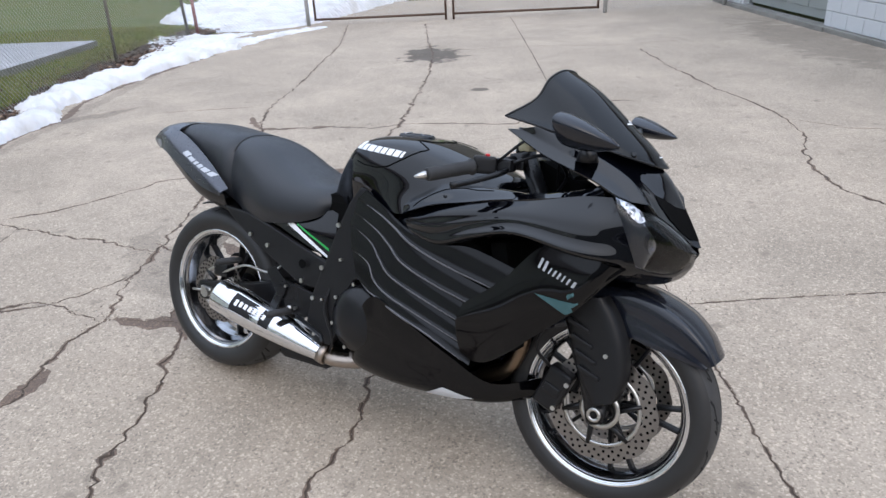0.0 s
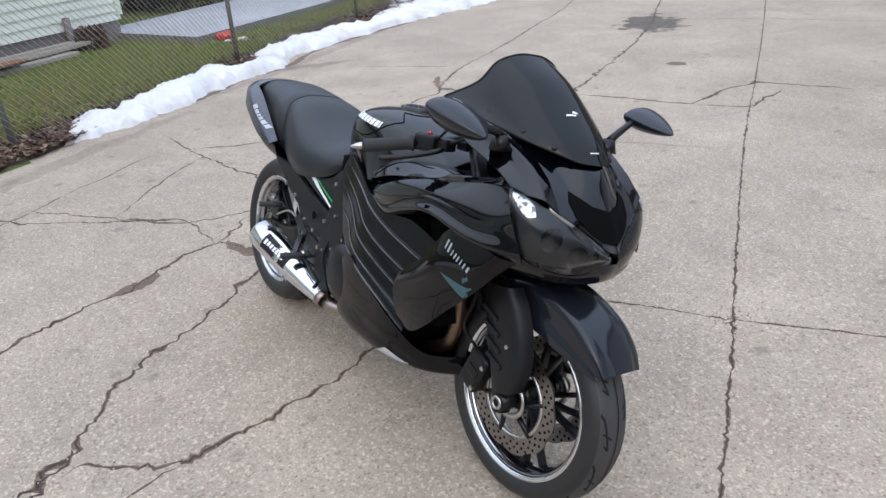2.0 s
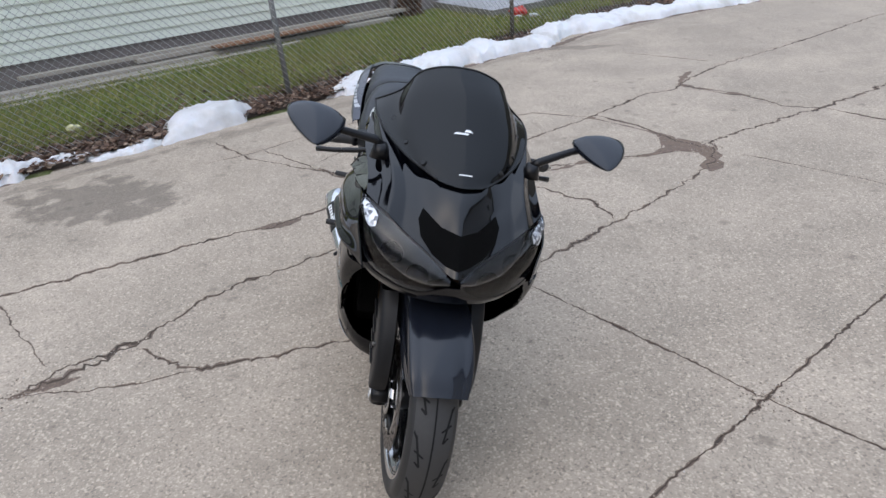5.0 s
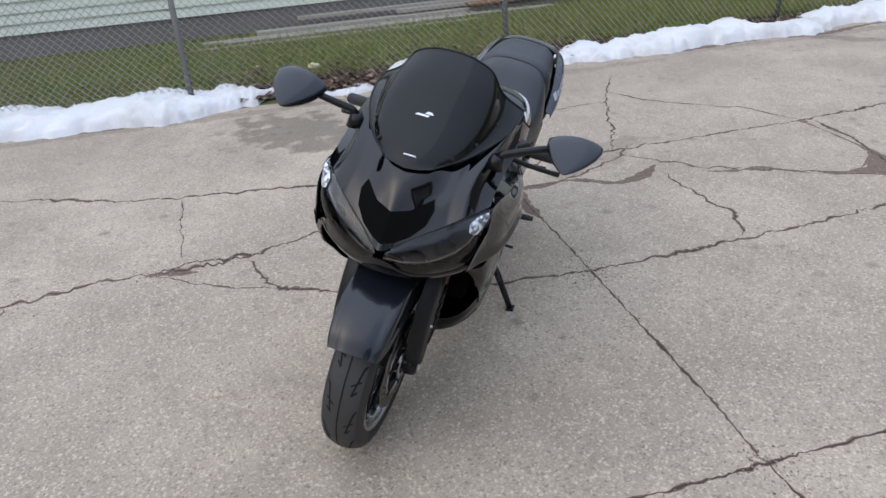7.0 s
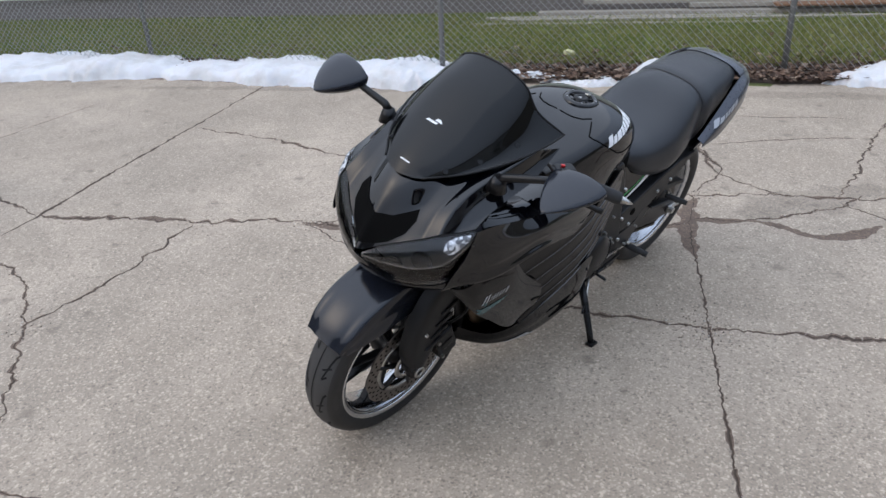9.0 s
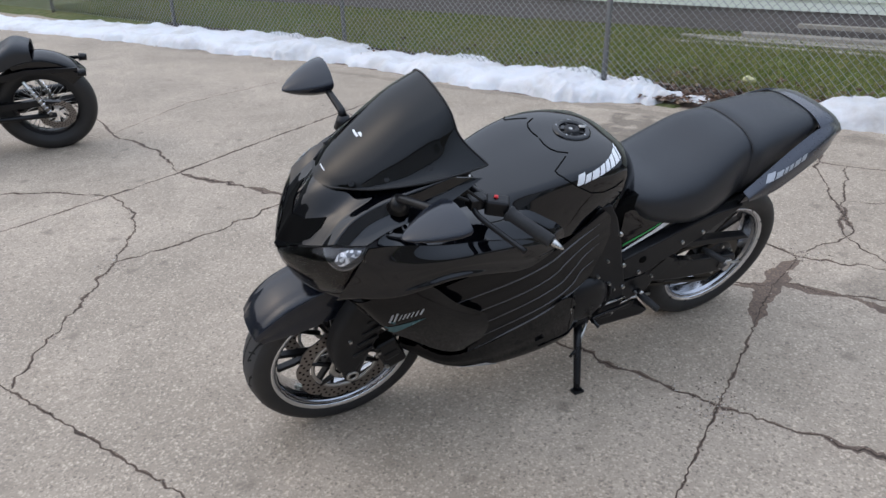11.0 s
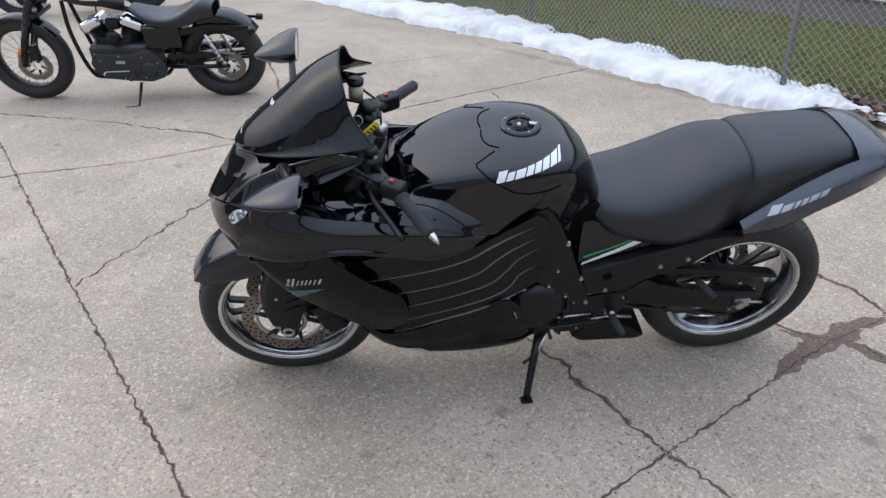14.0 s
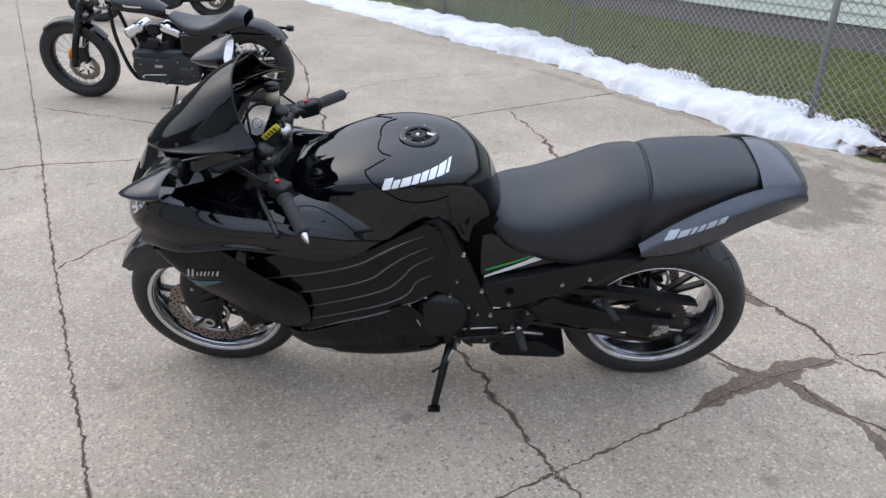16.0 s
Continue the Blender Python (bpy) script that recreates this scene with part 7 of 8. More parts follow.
# chain, guard and gear lever on the near side of the engine
part("chain_guard", plate("chain_guard", [(0.42, 0.470), (0.20, 0.455), (0.02, 0.428), (-0.10, 0.405), (-0.125, 0.388), (0.02, 0.405), (0.20, 0.430), (0.42, 0.445)], 0.075, 0.112, M_MATTE, 0.003), bike, "black chain guard")
for upper in (True, False):
    cv, cf = [], []
    for i in range(46):
        f = i / 45
        x = 0.54 * f
        z = 0.411 * (1 - f) + 0.395 * f if upper else 0.203 * (1 - f) + 0.315 * f
        k = len(cv)
        for dx, dy, dz in ((-0.0065, 0.083, -0.006), (0.0052, 0.083, -0.006), (0.0052, 0.083, 0.006), (-0.0065, 0.083, 0.006), (-0.0065, 0.099, -0.006), (0.0052, 0.099, -0.006), (0.0052, 0.099, 0.006), (-0.0065, 0.099, 0.006)):
            cv.append((x + dx, dy, z + dz))
        for q in ((0, 1, 2, 3), (7, 6, 5, 4), (0, 4, 5, 1), (1, 5, 6, 2), (2, 6, 7, 3), (3, 7, 4, 0)):
            cf.append(tuple(k + m for m in q))
    part("chain_run", mesh_of("chain_run", cv, cf, M_CHAIN), bike, "greasy steel drive chain")
part("gear_lever", tube("gear_lever", [(0.50, 0.195, 0.33), (0.64, 0.20, 0.315), (0.655, 0.205, 0.315), (0.655, 0.245, 0.315)], 0.006, M_SATIN, 8), bike)
part("gear_rod", tube("gear_rod", [(0.52, 0.19, 0.36), (0.68, 0.19, 0.345)], 0.004, M_STEEL, 8), bike)

# engine covers
part("stator_cover", lathe("stator_cover", [(0.0, 0.05), (0.045, 0.05), (0.062, 0.045), (0.082, 0.035), (0.094, 0.012), (0.096, -0.06)], M_SATIN, 40), bike, "black round generator cover", m=Matrix.Translation((0.70, 0.165, 0.405)))
part("clutch_cover", lathe("clutch_cover", [(0.0, -0.055), (0.050, -0.055), (0.070, -0.048), (0.098, -0.036), (0.108, -0.014), (0.110, 0.06)], M_SATIN, 40), bike, "black clutch cover", m=Matrix.Translation((0.735, -0.165, 0.385)))
for cx, cy, cz, r, s in ((0.70, 0.19, 0.405, 0.098, 1), (0.735, -0.185, 0.385, 0.112, -1)):
    for i in range(8):
        a = 2 * math.pi * i / 8 + 0.3
        part("cover_bolt", bolt_mesh("cover_bolt", 0.006, 0.012, M_STEEL), bike, m=Matrix.Translation((cx + r * math.cos(a), cy, cz + r * math.sin(a))))
part("sump", box("sump", (0.30, 0.24, 0.12), M_VOID, (0.68, 0, 0.275), 0.03), bike)
part("water_hose", tube("water_hose", spline([(0.83, 0.17, 0.52), (0.79, 0.20, 0.44), (0.77, 0.19, 0.36)], 10), 0.012, M_MATTE, 10), bike)
part("water_hose", tube("water_hose", spline([(0.80, 0.205, 0.475), (0.775, 0.215, 0.42), (0.76, 0.21, 0.375)], 10), 0.004, M_STEEL, 8), bike, "bright metal cable")

# small fittings low on both flanks
for s in (1, -1):
    for x, z, r in ((0.56, 0.30, 0.006), (0.585, 0.42, 0.005), (0.475, 0.365, 0.006), (0.43, 0.43, 0.005), (0.65, 0.56, 0.005)):
        part("flank_bolt", bolt_mesh("flank_bolt", r, 0.012, M_STEEL), bike, m=Matrix.Translation((x, s * 0.190, z)))
    part("linkage_rod", tube("linkage_rod", [(0.37, s * 0.16, 0.30), (0.46, s * 0.165, 0.315), (0.56, s * 0.17, 0.295)], 0.0055, M_STEEL, 8), bike, "bright linkage rod")
    part("drain_hose", tube("drain_hose", spline([(0.62, s * 0.17, 0.50), (0.60, s * 0.195, 0.40), (0.63, s * 0.185, 0.30), (0.60, s * 0.16, 0.235)], 14), 0.005, M_MATTE, 8), bike)
    part("peg_spring", tube("peg_spring", [(0.455, s * 0.185, 0.362), (0.452, s * 0.20, 0.362)], 0.008, M_STEEL, 10), bike)
    part("lower_bracket", plate("lower_bracket", [(0.58, 0.29), (0.50, 0.30), (0.42, 0.275), (0.44, 0.25), (0.56, 0.25)], s * 0.15 - 0.006, s * 0.15 + 0.006, M_SATIN, 0.003), bike)

# side stand
stand = part("side_stand", tube("side_stand", [(0.665, 0.155, 0.262), (0.69, 0.215, 0.20), (0.716, 0.285, 0.110), (0.722, 0.302, 0.086)], [0.016, 0.014, 0.012, 0.012], M_SATIN, 12), bike, "black side stand, folded down")
part("stand_foot", box("stand_foot", (0.040, 0.030, 0.010), M_SATIN, (0, 0, 0), 0.004), stand, m=Matrix.Translation((0.722, 0.306, 0.0835)) @ Matrix.Rotation(radians(14.5), 4, "X"))
part("stand_tang", tube("stand_tang", [(0.69, 0.215, 0.20), (0.73, 0.235, 0.185)], 0.005, M_SATIN, 8), stand)
part("stand_spring", tube("stand_spring", [(0.64, 0.17, 0.28), (0.70, 0.23, 0.18)], 0.006, M_STEEL, 8), stand)
part("stand_bracket", box("stand_bracket", (0.06, 0.05, 0.05), M_SATIN, (0.665, 0.150, 0.275), 0.01), stand)

# exhaust
muff = part("muffler", lathe("muffler", [(0.030, 0.000), (0.056, 0.000), (0.060, 0.006), (0.060, 0.10), (0.056, 0.20), (0.048, 0.30), (0.037, 0.39), (0.028, 0.44), (0.025, 0.45)], M_CHROME, 40), bike, "polished tapered muffler with a black badge",
            m=Matrix.Translation((0.165, -0.225, 0.350)) @ Vector((0.42, 0.055, -0.115)).to_track_quat("Y", "Z").to_matrix().to_4x4())
part("muffler_mouth", lathe("muffler_mouth", [(0.0, 0.03), (0.026, 0.03), (0.030, 0.0), (0.034, -0.002), (0.034, 0.004)], M_VOID, 28), muff)
badge, bars_m = [], []
for i in range(9):
    a = radians(150 + 60 * i / 8)
    badge.append(a)
bv, bf = [], []
for yv in (0.085, 0.245):
    for a in badge:
        r = 0.0612 - (0.0075 if yv > 0.2 else 0)
        bv.append((r * math.cos(a), yv, r * math.sin(a)))
bf = [(i, i + 1, i + 10, i + 9) for i in range(8)]
BADGE_TURN = Matrix.Rotation(radians(148), 4, "Y")
part("muffler_badge", mesh_of("muffler_badge", bv, bf, M_MATTE, True), muff, "black rectangular badge with white bars", m=BADGE_TURN)
lv, lf = [], []
for k in range(7):
    y0, y1 = 0.100 + k * 0.0185, 0.100 + k * 0.0185 + 0.012
    b = len(lv)
    for yv in (y0, y1):
        for a in np.radians(np.linspace(173 if k else 170, 190, 5)):
            r = float(np.interp(yv, [0, 0.1, 0.2, 0.3], [0.06, 0.06, 0.056, 0.048])) + 0.0026
            lv.append((r * math.cos(a), yv, r * math.sin(a)))
    lf += [(b + i, b + i + 1, b + i + 6, b + i + 5) for i in range(4)]
part("badge_bars", mesh_of("badge_bars", lv, lf, M_WHITE, True), muff, m=BADGE_TURN)
part("muffler_clamp", lathe("muffler_clamp", [(0.026, 0.43), (0.034, 0.43), (0.034, 0.455), (0.026, 0.455)], M_PIPE, 28, closed=True), muff)
part("mid_pipe", tube("mid_pipe", spline([(0.555, -0.165, 0.228), (0.63, -0.14, 0.215), (0.72, -0.10, 0.225), (0.85, -0.05, 0.235)], 14), 0.025, M_PIPE, 16), bike, "heat-tinted exhaust link pipe")
part("exhaust_chamber", plate("exhaust_chamber", [(0.54, 0.150), (0.50, 0.195), (0.38, 0.200), (0.34, 0.180), (0.27, 0.130), (0.30, 0.112), (0.50, 0.118)], -0.05, 0.105, M_SATIN, 0.012), bike, "black exhaust chamber under the swingarm")
part("muffler_strap", plate("muffler_strap", [(0.40, 0.43), (0.43, 0.42), (0.365, 0.29), (0.335, 0.30)], -0.19, -0.184, M_SATIN, 0.002), bike)
part("brake_pedal", tube("brake_pedal", [(0.49, -0.20, 0.345), (0.60, -0.205, 0.305), (0.63, -0.235, 0.30)], 0.007, M_SATIN, 8), bike)
part("rear_brake_hose", tube("rear_brake_hose", spline([(0.05, -0.12, 0.385), (0.18, -0.13, 0.44), (0.30, -0.135, 0.44), (0.38, -0.13, 0.50)], 16), 0.0045, M_STEEL, 8), bike, "braided rear brake hose")
part("rear_caliper", box("rear_caliper", (0.07, 0.04, 0.05), M_SATIN, (0.045, -0.105, 0.395), 0.01), bike)

# cockpit
part("top_yoke", plate("top_yoke", [(1.215, 0.0), (1.20, 0.14), (1.165, 0.145), (1.14, 0.05), (1.13, 0.0), (1.14, -0.05), (1.165, -0.145), (1.20, -0.14)], 0.0, 0.028, M_SATIN, 0.006), bike, "black top yoke", m=Matrix.Translation((0, 0, 0.928)) @ Matrix.Rotation(radians(90), 4, "X") @ Matrix.Scale(-1, 4, (0, 1, 0)) @ Matrix.Scale(-1, 4, (0, 0, 1)) @ Matrix.Scale(1, 4, (1, 0, 0)))
part("ignition", tube("ignition", [(1.150, 0.0, 0.94), (1.147, 0.0, 0.972)], 0.020, M_STEEL, 20), bike, "bright ignition barrel with the key in it")
part("key", box("key", (0.006, 0.022, 0.03), M_MATTE, (1.146, 0.0, 0.985), 0.002), bike)
tag = part("key_tag", box("key_tag", (0.018, 0.008, 0.060), M_YELLOW, (0, 0, 0), 0.004), bike, "yellow key tag with dark plain bars", m=pose(1.176, 0.034, 0.975, 0, -52, 12))
for k in range(4):
    part("tag_bar", box("tag_bar", (0.011, 0.0012, 0.004), M_MATTE, (0, 0, 0)), tag, m=Matrix.Translation((0, 0.0046, -0.018 + k * 0.011)))
part("key_ring", lathe("key_ring", [(0.012, -0.0012), (0.0145, -0.0012), (0.0145, 0.0012), (0.012, 0.0012)], M_STEEL, 24, closed=True), bike, m=pose(1.207, 0.036, 1.005, 30, 40, 20))
part("gauge_pod", box("gauge_pod", (0.07, 0.26, 0.12), M_MATTE, (1.33, 0, 0.955), 0.02, 3, turn=Matrix.Rotation(radians(-35), 3, "Y")), bike, "black instrument pod")
for y in (-0.065, 0.065):
    part("gauge", lathe("gauge", [(0.0, -0.002), (0.048, -0.002), (0.052, -0.006), (0.055, 0.004)], M_SATIN, 32), bike, m=pose(1.305, y, 0.985, 0, 0, 90) @ Matrix.Rotation(radians(-50), 4, "X"))
for s in (1, -1):
    bar = part("clip_on", None, bike, "black clip-on handlebar")
    a, b = Vector((1.178, s * 0.118, 0.930)), Vector((1.032, s * 0.368, 0.876))
    d = b - a
    part("bar_tube", tube("bar_tube", [a, a + d * 0.5], 0.0115, M_SATIN, 14), bar)
    gv = [a + d * f for f in (0.50, 0.52, 0.535, 0.56, 0.94, 0.955)]
    part("grip", tube("grip", gv, [0.021, 0.022, 0.018, 0.0172, 0.0178, 0.016], M_GRIP, 18), bar, "ribbed black rubber grip")
    part("bar_end", tube("bar_end", [a + d * 0.955, a + d * 0.975, a + d * 1.03, a + d * 1.075], [0.009, 0.0105, 0.007, 0.002], M_STEEL, 16), bar, "bright pointed bar end")
    part("clamp", tube("clamp", [(1.186, s * 0.105, 0.905), (1.176, s * 0.105, 0.945)], 0.034, M_SATIN, 18), bar)
    sw = part("switch_box", box("switch_box", (0.044, 0.062, 0.046), M_MATTE, (0, 0, 0), 0.01, 3), bar, m=Matrix.Translation(a + d * 0.38) @ Matrix.Rotation(s * radians(60), 4, "Z"))
    part("red_switch", box("red_switch", (0.010, 0.012, 0.007), M_RED, (0, 0, 0), 0.003), bar, "small red switch", m=sw.matrix_basis @ Matrix.Translation((0.0, s * -0.006, 0.026)))
    part("lever_clamp", box("lever_clamp", (0.05, 0.04, 0.034), M_MATTE, (0, 0, 0), 0.008), bar, m=Matrix.Translation(a + d * 0.27 + Vector((0.03, 0, -0.002))))
    part("lever", tube("lever", spline([a + d * 0.27 + Vector((0.045, 0, -0.004)), a + d * 0.42 + Vector((0.062, 0, -0.012)), a + d * 0.70 + Vector((0.062, 0, -0.02)), a + d * 0.93 + Vector((0.066, 0, -0.02))], 14), [0.0075] * 12 + [0.008, 0.0085], M_SATIN, 10), bar, "black hand lever")
    part("reservoir", tube("reservoir", [(1.215, s * 0.165, 0.955), (1.213, s * 0.165, 1.002)], 0.021, M_BRAKEFLUID if s < 0 else M_MATTE, 18), bar)
    part("reservoir_lid", tube("reservoir_lid", [(1.213, s * 0.165, 1.002), (1.2125, s * 0.165, 1.014)], 0.024, M_MATTE, 18), bar)
    part("cable", tube("cable", spline([a + d * 0.3 + Vector((0.04, 0, 0)), (1.27, s * 0.16, 0.95), (1.30, s * 0.08, 0.90), (1.25, s * 0.05, 0.82)], 14), 0.0045, M_MATTE, 8), bar)
    part("cable", tube("cable", spline([a + d * 0.36 + Vector((0.03, 0, 0.01)), (1.24, s * 0.20, 0.99), (1.28, s * 0.12, 0.97), (1.27, s * 0.06, 0.86)], 14), 0.0038, M_MATTE, 8), bar)
    for k in (-1, 1):
        part("clamp_bolt", bolt_mesh("clamp_bolt", 0.006, 0.006, M_STEEL, "Z"), bar, m=Matrix.Translation((1.166, s * (0.105 + 0.022 * k), 0.951)))
    # mirror
    inward = 0.0 if s > 0 else 0.018
    back_x, lift, tall = (0.055, 0.012, 0.62) if s > 0 else (0.0, -0.006, 0.80)  # the first is pushed back on its stalk
    mir = part("mirror", None, bike, "black teardrop mirror on a stalk")
    part("mirror_foot", tube("mirror_foot", [(1.392, s * 0.196, 0.950), (1.392, s * 0.200, 0.985)], [0.028, 0.016], M_SATIN, 14), mir)
    part("stalk", tube("stalk", [(1.392, s * 0.200, 0.978), (1.392, s * 0.215, 0.992), (1.400 - back_x * 0.6, s * 0.30, 1.012 + lift), (1.410 - back_x, s * 0.335, 1.020 + lift)], [0.013, 0.011, 0.0095, 0.011], M_SATIN, 12), mir)
    outline = [(0.310, 1.040), (0.345, 1.066), (0.395, 1.078), (0.436, 1.070), (0.452, 1.050), (0.432, 1.018), (0.398, 0.992), (0.358, 0.982), (0.328, 0.998), (0.312, 1.02)]
    per = spline(outline + outline[:1], 41)[:-1]
    cy, cz = per.mean(0)
    mv, mf = [], []
    levels = [(-0.006, 0.93), (0.0, 1.0), (0.020, 0.98), (0.048, 0.86), (0.078, 0.64), (0.105, 0.37), (0.121, 0.15), (0.126, 0.04)]
    for dx, sc in levels:
        for y, z in per:
            mv.append((1.392 - back_x + dx, s * (cy - inward + (y - cy) * sc), cz + lift + (z - cz) * sc * tall - dx * 0.22))
    n = len(per)
    for i in range(len(levels) - 1):
        for j in range(n):
            q = (i * n + j, i * n + (j + 1) % n, (i + 1) * n + (j + 1) % n, (i + 1) * n + j)
            mf.append(q if s > 0 else q[::-1])
    mf.append(tuple(range((len(levels) - 1) * n, len(levels) * n)))
    part("shell", mesh_of("shell", mv, mf, M_PAINT2, True), mir, "black mirror shell with a bluish sky tint in its colour")
    gl = [(1.387 - back_x, s * (cy - inward + (y - cy) * 0.90), cz + lift + (z - cz) * tall * 0.90) for y, z in per]
    part("glass", mesh_of("glass", gl, [tuple(range(n))], M_MIRROR), mir, "mirror glass")

# plain marks and scale-pattern patches on the side fairings
for s, ob in ((1, fair[0]), (-1, fair[1])):
    skin = surface_of(ob)
    if s > 0:
        at = lambda u, v: (1.428 - 0.092 * u, 0.6, 0.630 + 0.006 * u + v)
    else:
        at = lambda u, v: (1.324 + 0.098 * u, -0.6, 0.682 - 0.034 * u + v)
    for u0, u1, h in ((0.0, 0.07, 0.028), (0.14, 0.21, 0.028), (0.29, 0.33, 0.018), (0.41, 0.46, 0.018), (0.53, 0.58, 0.018), (0.66, 0.70, 0.018), (0.79, 0.84, 0.018), (0.93, 1.0, 0.018)):
        w = 0.035
        strokes = [[(u0, 0), (u1, 0), (u1 + 0.08, h), (u0 + 0.08, h)]]
        laid_on("fairing_mark", strokes, skin, (0, -s, 0), at, M_SILVER, ob, 0.0014, 1)
    laid_on("scale_patch", [[(1.322, 0.617), (1.39, 0.611), (1.450, 0.609), (1.428, 0.590), (1.405, 0.575), (1.37, 0.594)]], skin, (0, -s, 0), lambda u, v, s=s: (u, s * 0.6, v), M_TEAL, ob, 0.0014, 3, "dark teal snakeskin-pattern patch")


# ---- the black cruiser parked behind ----
M_CRPAINT = gloss_paint("cruiser_black_paint", (0.003, 0.003, 0.004), 0.06)
M_CRGREY = simple("cast_grey_engine", (0.032, 0.034, 0.038), 0.42, 0.3, grain=40, vary=0.25)
M_CRSEAT = simple("cruiser_seat_vinyl", (0.02, 0.022, 0.026), 0.42, grain=200, vary=0.2, relief=0.2)
M_CREAM = simple("cream_mark", (0.62, 0.58, 0.45), 0.4, grain=20)


def spoked_wheel(name, parent, at, R, w, rim_r, label):
    wh = part(name, None, parent, label, m=Matrix.Translation(at))
    half = w / 2
    prof = [(rim_r - 0.004, -half * 0.72), (rim_r + (R - rim_r) * 0.35, -half), (rim_r + (R - rim_r) * 0.7, -half * 0.93), (R - 0.006, -half * 0.55), (R, 0.0)]
    full = spline(prof + [(r, -y) for r, y in prof[-2::-1]], 25)
    part("tyre", lathe("tyre", [tuple(q) for q in full], M_RUBBER, 72), wh, "black cruiser tyre")
    part("rim", lathe("rim", [(rim_r, -half * 0.7), (rim_r - 0.012, -half * 0.6), (rim_r - 0.016, 0), (rim_r - 0.012, half * 0.6), (rim_r, half * 0.7), (rim_r + 0.004, 0)], M_SATIN, 64, closed=True), wh, "black wheel rim")
    part("hub", lathe("hub", [(0.01, -0.05), (0.034, -0.05), (0.034, -0.035), (0.022, -0.03), (0.022, 0.03), (0.034, 0.035), (0.034, 0.05), (0.01, 0.05)], M_STEEL, 28), wh)
    sp = tube("spoke", [(0, 0, 0), (1, 0, 0)], 0.0019, M_STEEL, 5)
    for k in range(36):
        a = 2 * math.pi * k / 36
        side = 1 if k % 2 else -1
        b = a + (0.42 if (k // 2) % 2 else -0.42)
        p0 = Vector((0.032 * math.cos(b), side * 0.04, 0.032 * math.sin(b)))
        p1 = Vector(((rim_r - 0.014) * math.cos(a), side * 0.006, (rim_r - 0.014) * math.sin(a)))
        part("spoke", tube("spoke", [p0, p1], 0.0019, M_STEEL, 5), wh)
    return wh


def build_cruiser(m):
    c = empty_thing("motorcycle", m, "black V-twin cruiser motorcycle leaning on its side stand", "motorcycle", "parked motorcycles")
    WB, FZ, R = 1.515, 0.334, 0.347
    fwl = spoked_wheel("front_wheel", c, Vector((WB, 0, 0.331)), 0.333, 0.11, 0.236, "wire-spoked front wheel with a black rim")
    rwl = spoked_wheel("rear_wheel", c, Vector((0, 0, 0.316)), 0.318, 0.15, 0.208, "wire-spoked rear wheel with a black rim")
    brake_disc("brake_disc", fwl, 0.062, 0.132, 0.085, 1)
    brake_disc("brake_disc", rwl, 0.085, 0.12, 0.07, 1)
    for s in (1, -1):
        leg = part("fork_leg", None, c)
        part("slider", tube("slider", [(WB + 0.005, s * 0.085, 0.30), (WB - 0.03, s * 0.085, 0.42), (WB - 0.115, s * 0.085, 0.62)], [0.024, 0.027, 0.027], M_SATIN, 14), leg)
        part("gaiter", tube("gaiter", [Vector((WB - 0.115, s * 0.085, 0.62)) + Vector((-0.42, 0, 0.91)) * 0.021 * k for k in range(11)], [0.031 if k % 2 else 0.026 for k in range(11)], M_GRIP, 14), leg, "ribbed rubber fork gaiter")
        part("stanchion", tube("stanchion", [(WB - 0.205, s * 0.085, 0.81), (WB - 0.27, s * 0.085, 0.95)], 0.021, M_STEEL, 12), leg)
    part("fork_reflector", tube("fork_reflector", [(WB + 0.012, 0.112, 0.38), (WB - 0.022, 0.112, 0.455)], 0.011, M_AMBER, 10), c, "amber fork reflector")
    part("front_caliper", box("front_caliper", (0.07, 0.05, 0.12), M_SATIN, (WB - 0.10, 0.075, 0.40), 0.014), c)
    ff = []
    for deg in (52, 75, 100, 125, 148):
        a = radians(deg)
        ff.append([(WB + R * math.cos(a), 0, FZ + R * math.sin(a)) if k == 0 else (WB + (R - d) * math.cos(a), y, FZ + (R - d) * math.sin(a)) for k, (d, y) in enumerate(((0.0, 0.0), (0.004, 0.035), (0.018, 0.062), (0.040, 0.066)))])
    patch("front_mudguard", sym(ff), M_CRPAINT, c, "gloss black front mudguard", nu=24, nv=25, core=(WB, 0, FZ))
    rf = []
    for deg, wd in ((34, 0.085), (50, 0.09), (70, 0.095), (90, 0.095), (115, 0.09)):
        a = radians(180 - deg)
        R = 0.356
        rf.append([(R * math.cos(a), 0, 0.335 + R * math.sin(a)), (R * math.cos(a), wd * 0.6, 0.335 + (R - 0.008) * math.sin(a)), ((R - 0.03) * math.cos(a), wd, 0.335 + (R - 0.03) * math.sin(a)), ((R - 0.11) * math.cos(a), wd * 1.02, 0.335 + (R - 0.11) * math.sin(a))])
    patch("rear_mudguard", sym(rf), M_CRPAINT, c, "gloss black rear mudguard", nu=28, nv=25, core=(0, 0, 0.35))
    tk = [[(1.18, 0, 0.98), (1.18, 0.03, 0.975), (1.18, 0.05, 0.955), (1.18, 0.055, 0.93)],
          [(1.08, 0, 1.01), (1.08, 0.07, 0.995), (1.08, 0.115, 0.95), (1.08, 0.11, 0.90)],
          [(0.95, 0, 1.005), (0.95, 0.08, 0.988), (0.95, 0.13, 0.935), (0.95, 0.12, 0.875)],
          [(0.82, 0, 0.965), (0.82, 0.065, 0.95), (0.82, 0.105, 0.905), (0.82, 0.10, 0.86)],
          [(0.70, 0, 0.895), (0.70, 0.035, 0.888), (0.70, 0.055, 0.868), (0.70, 0.055, 0.845)]]
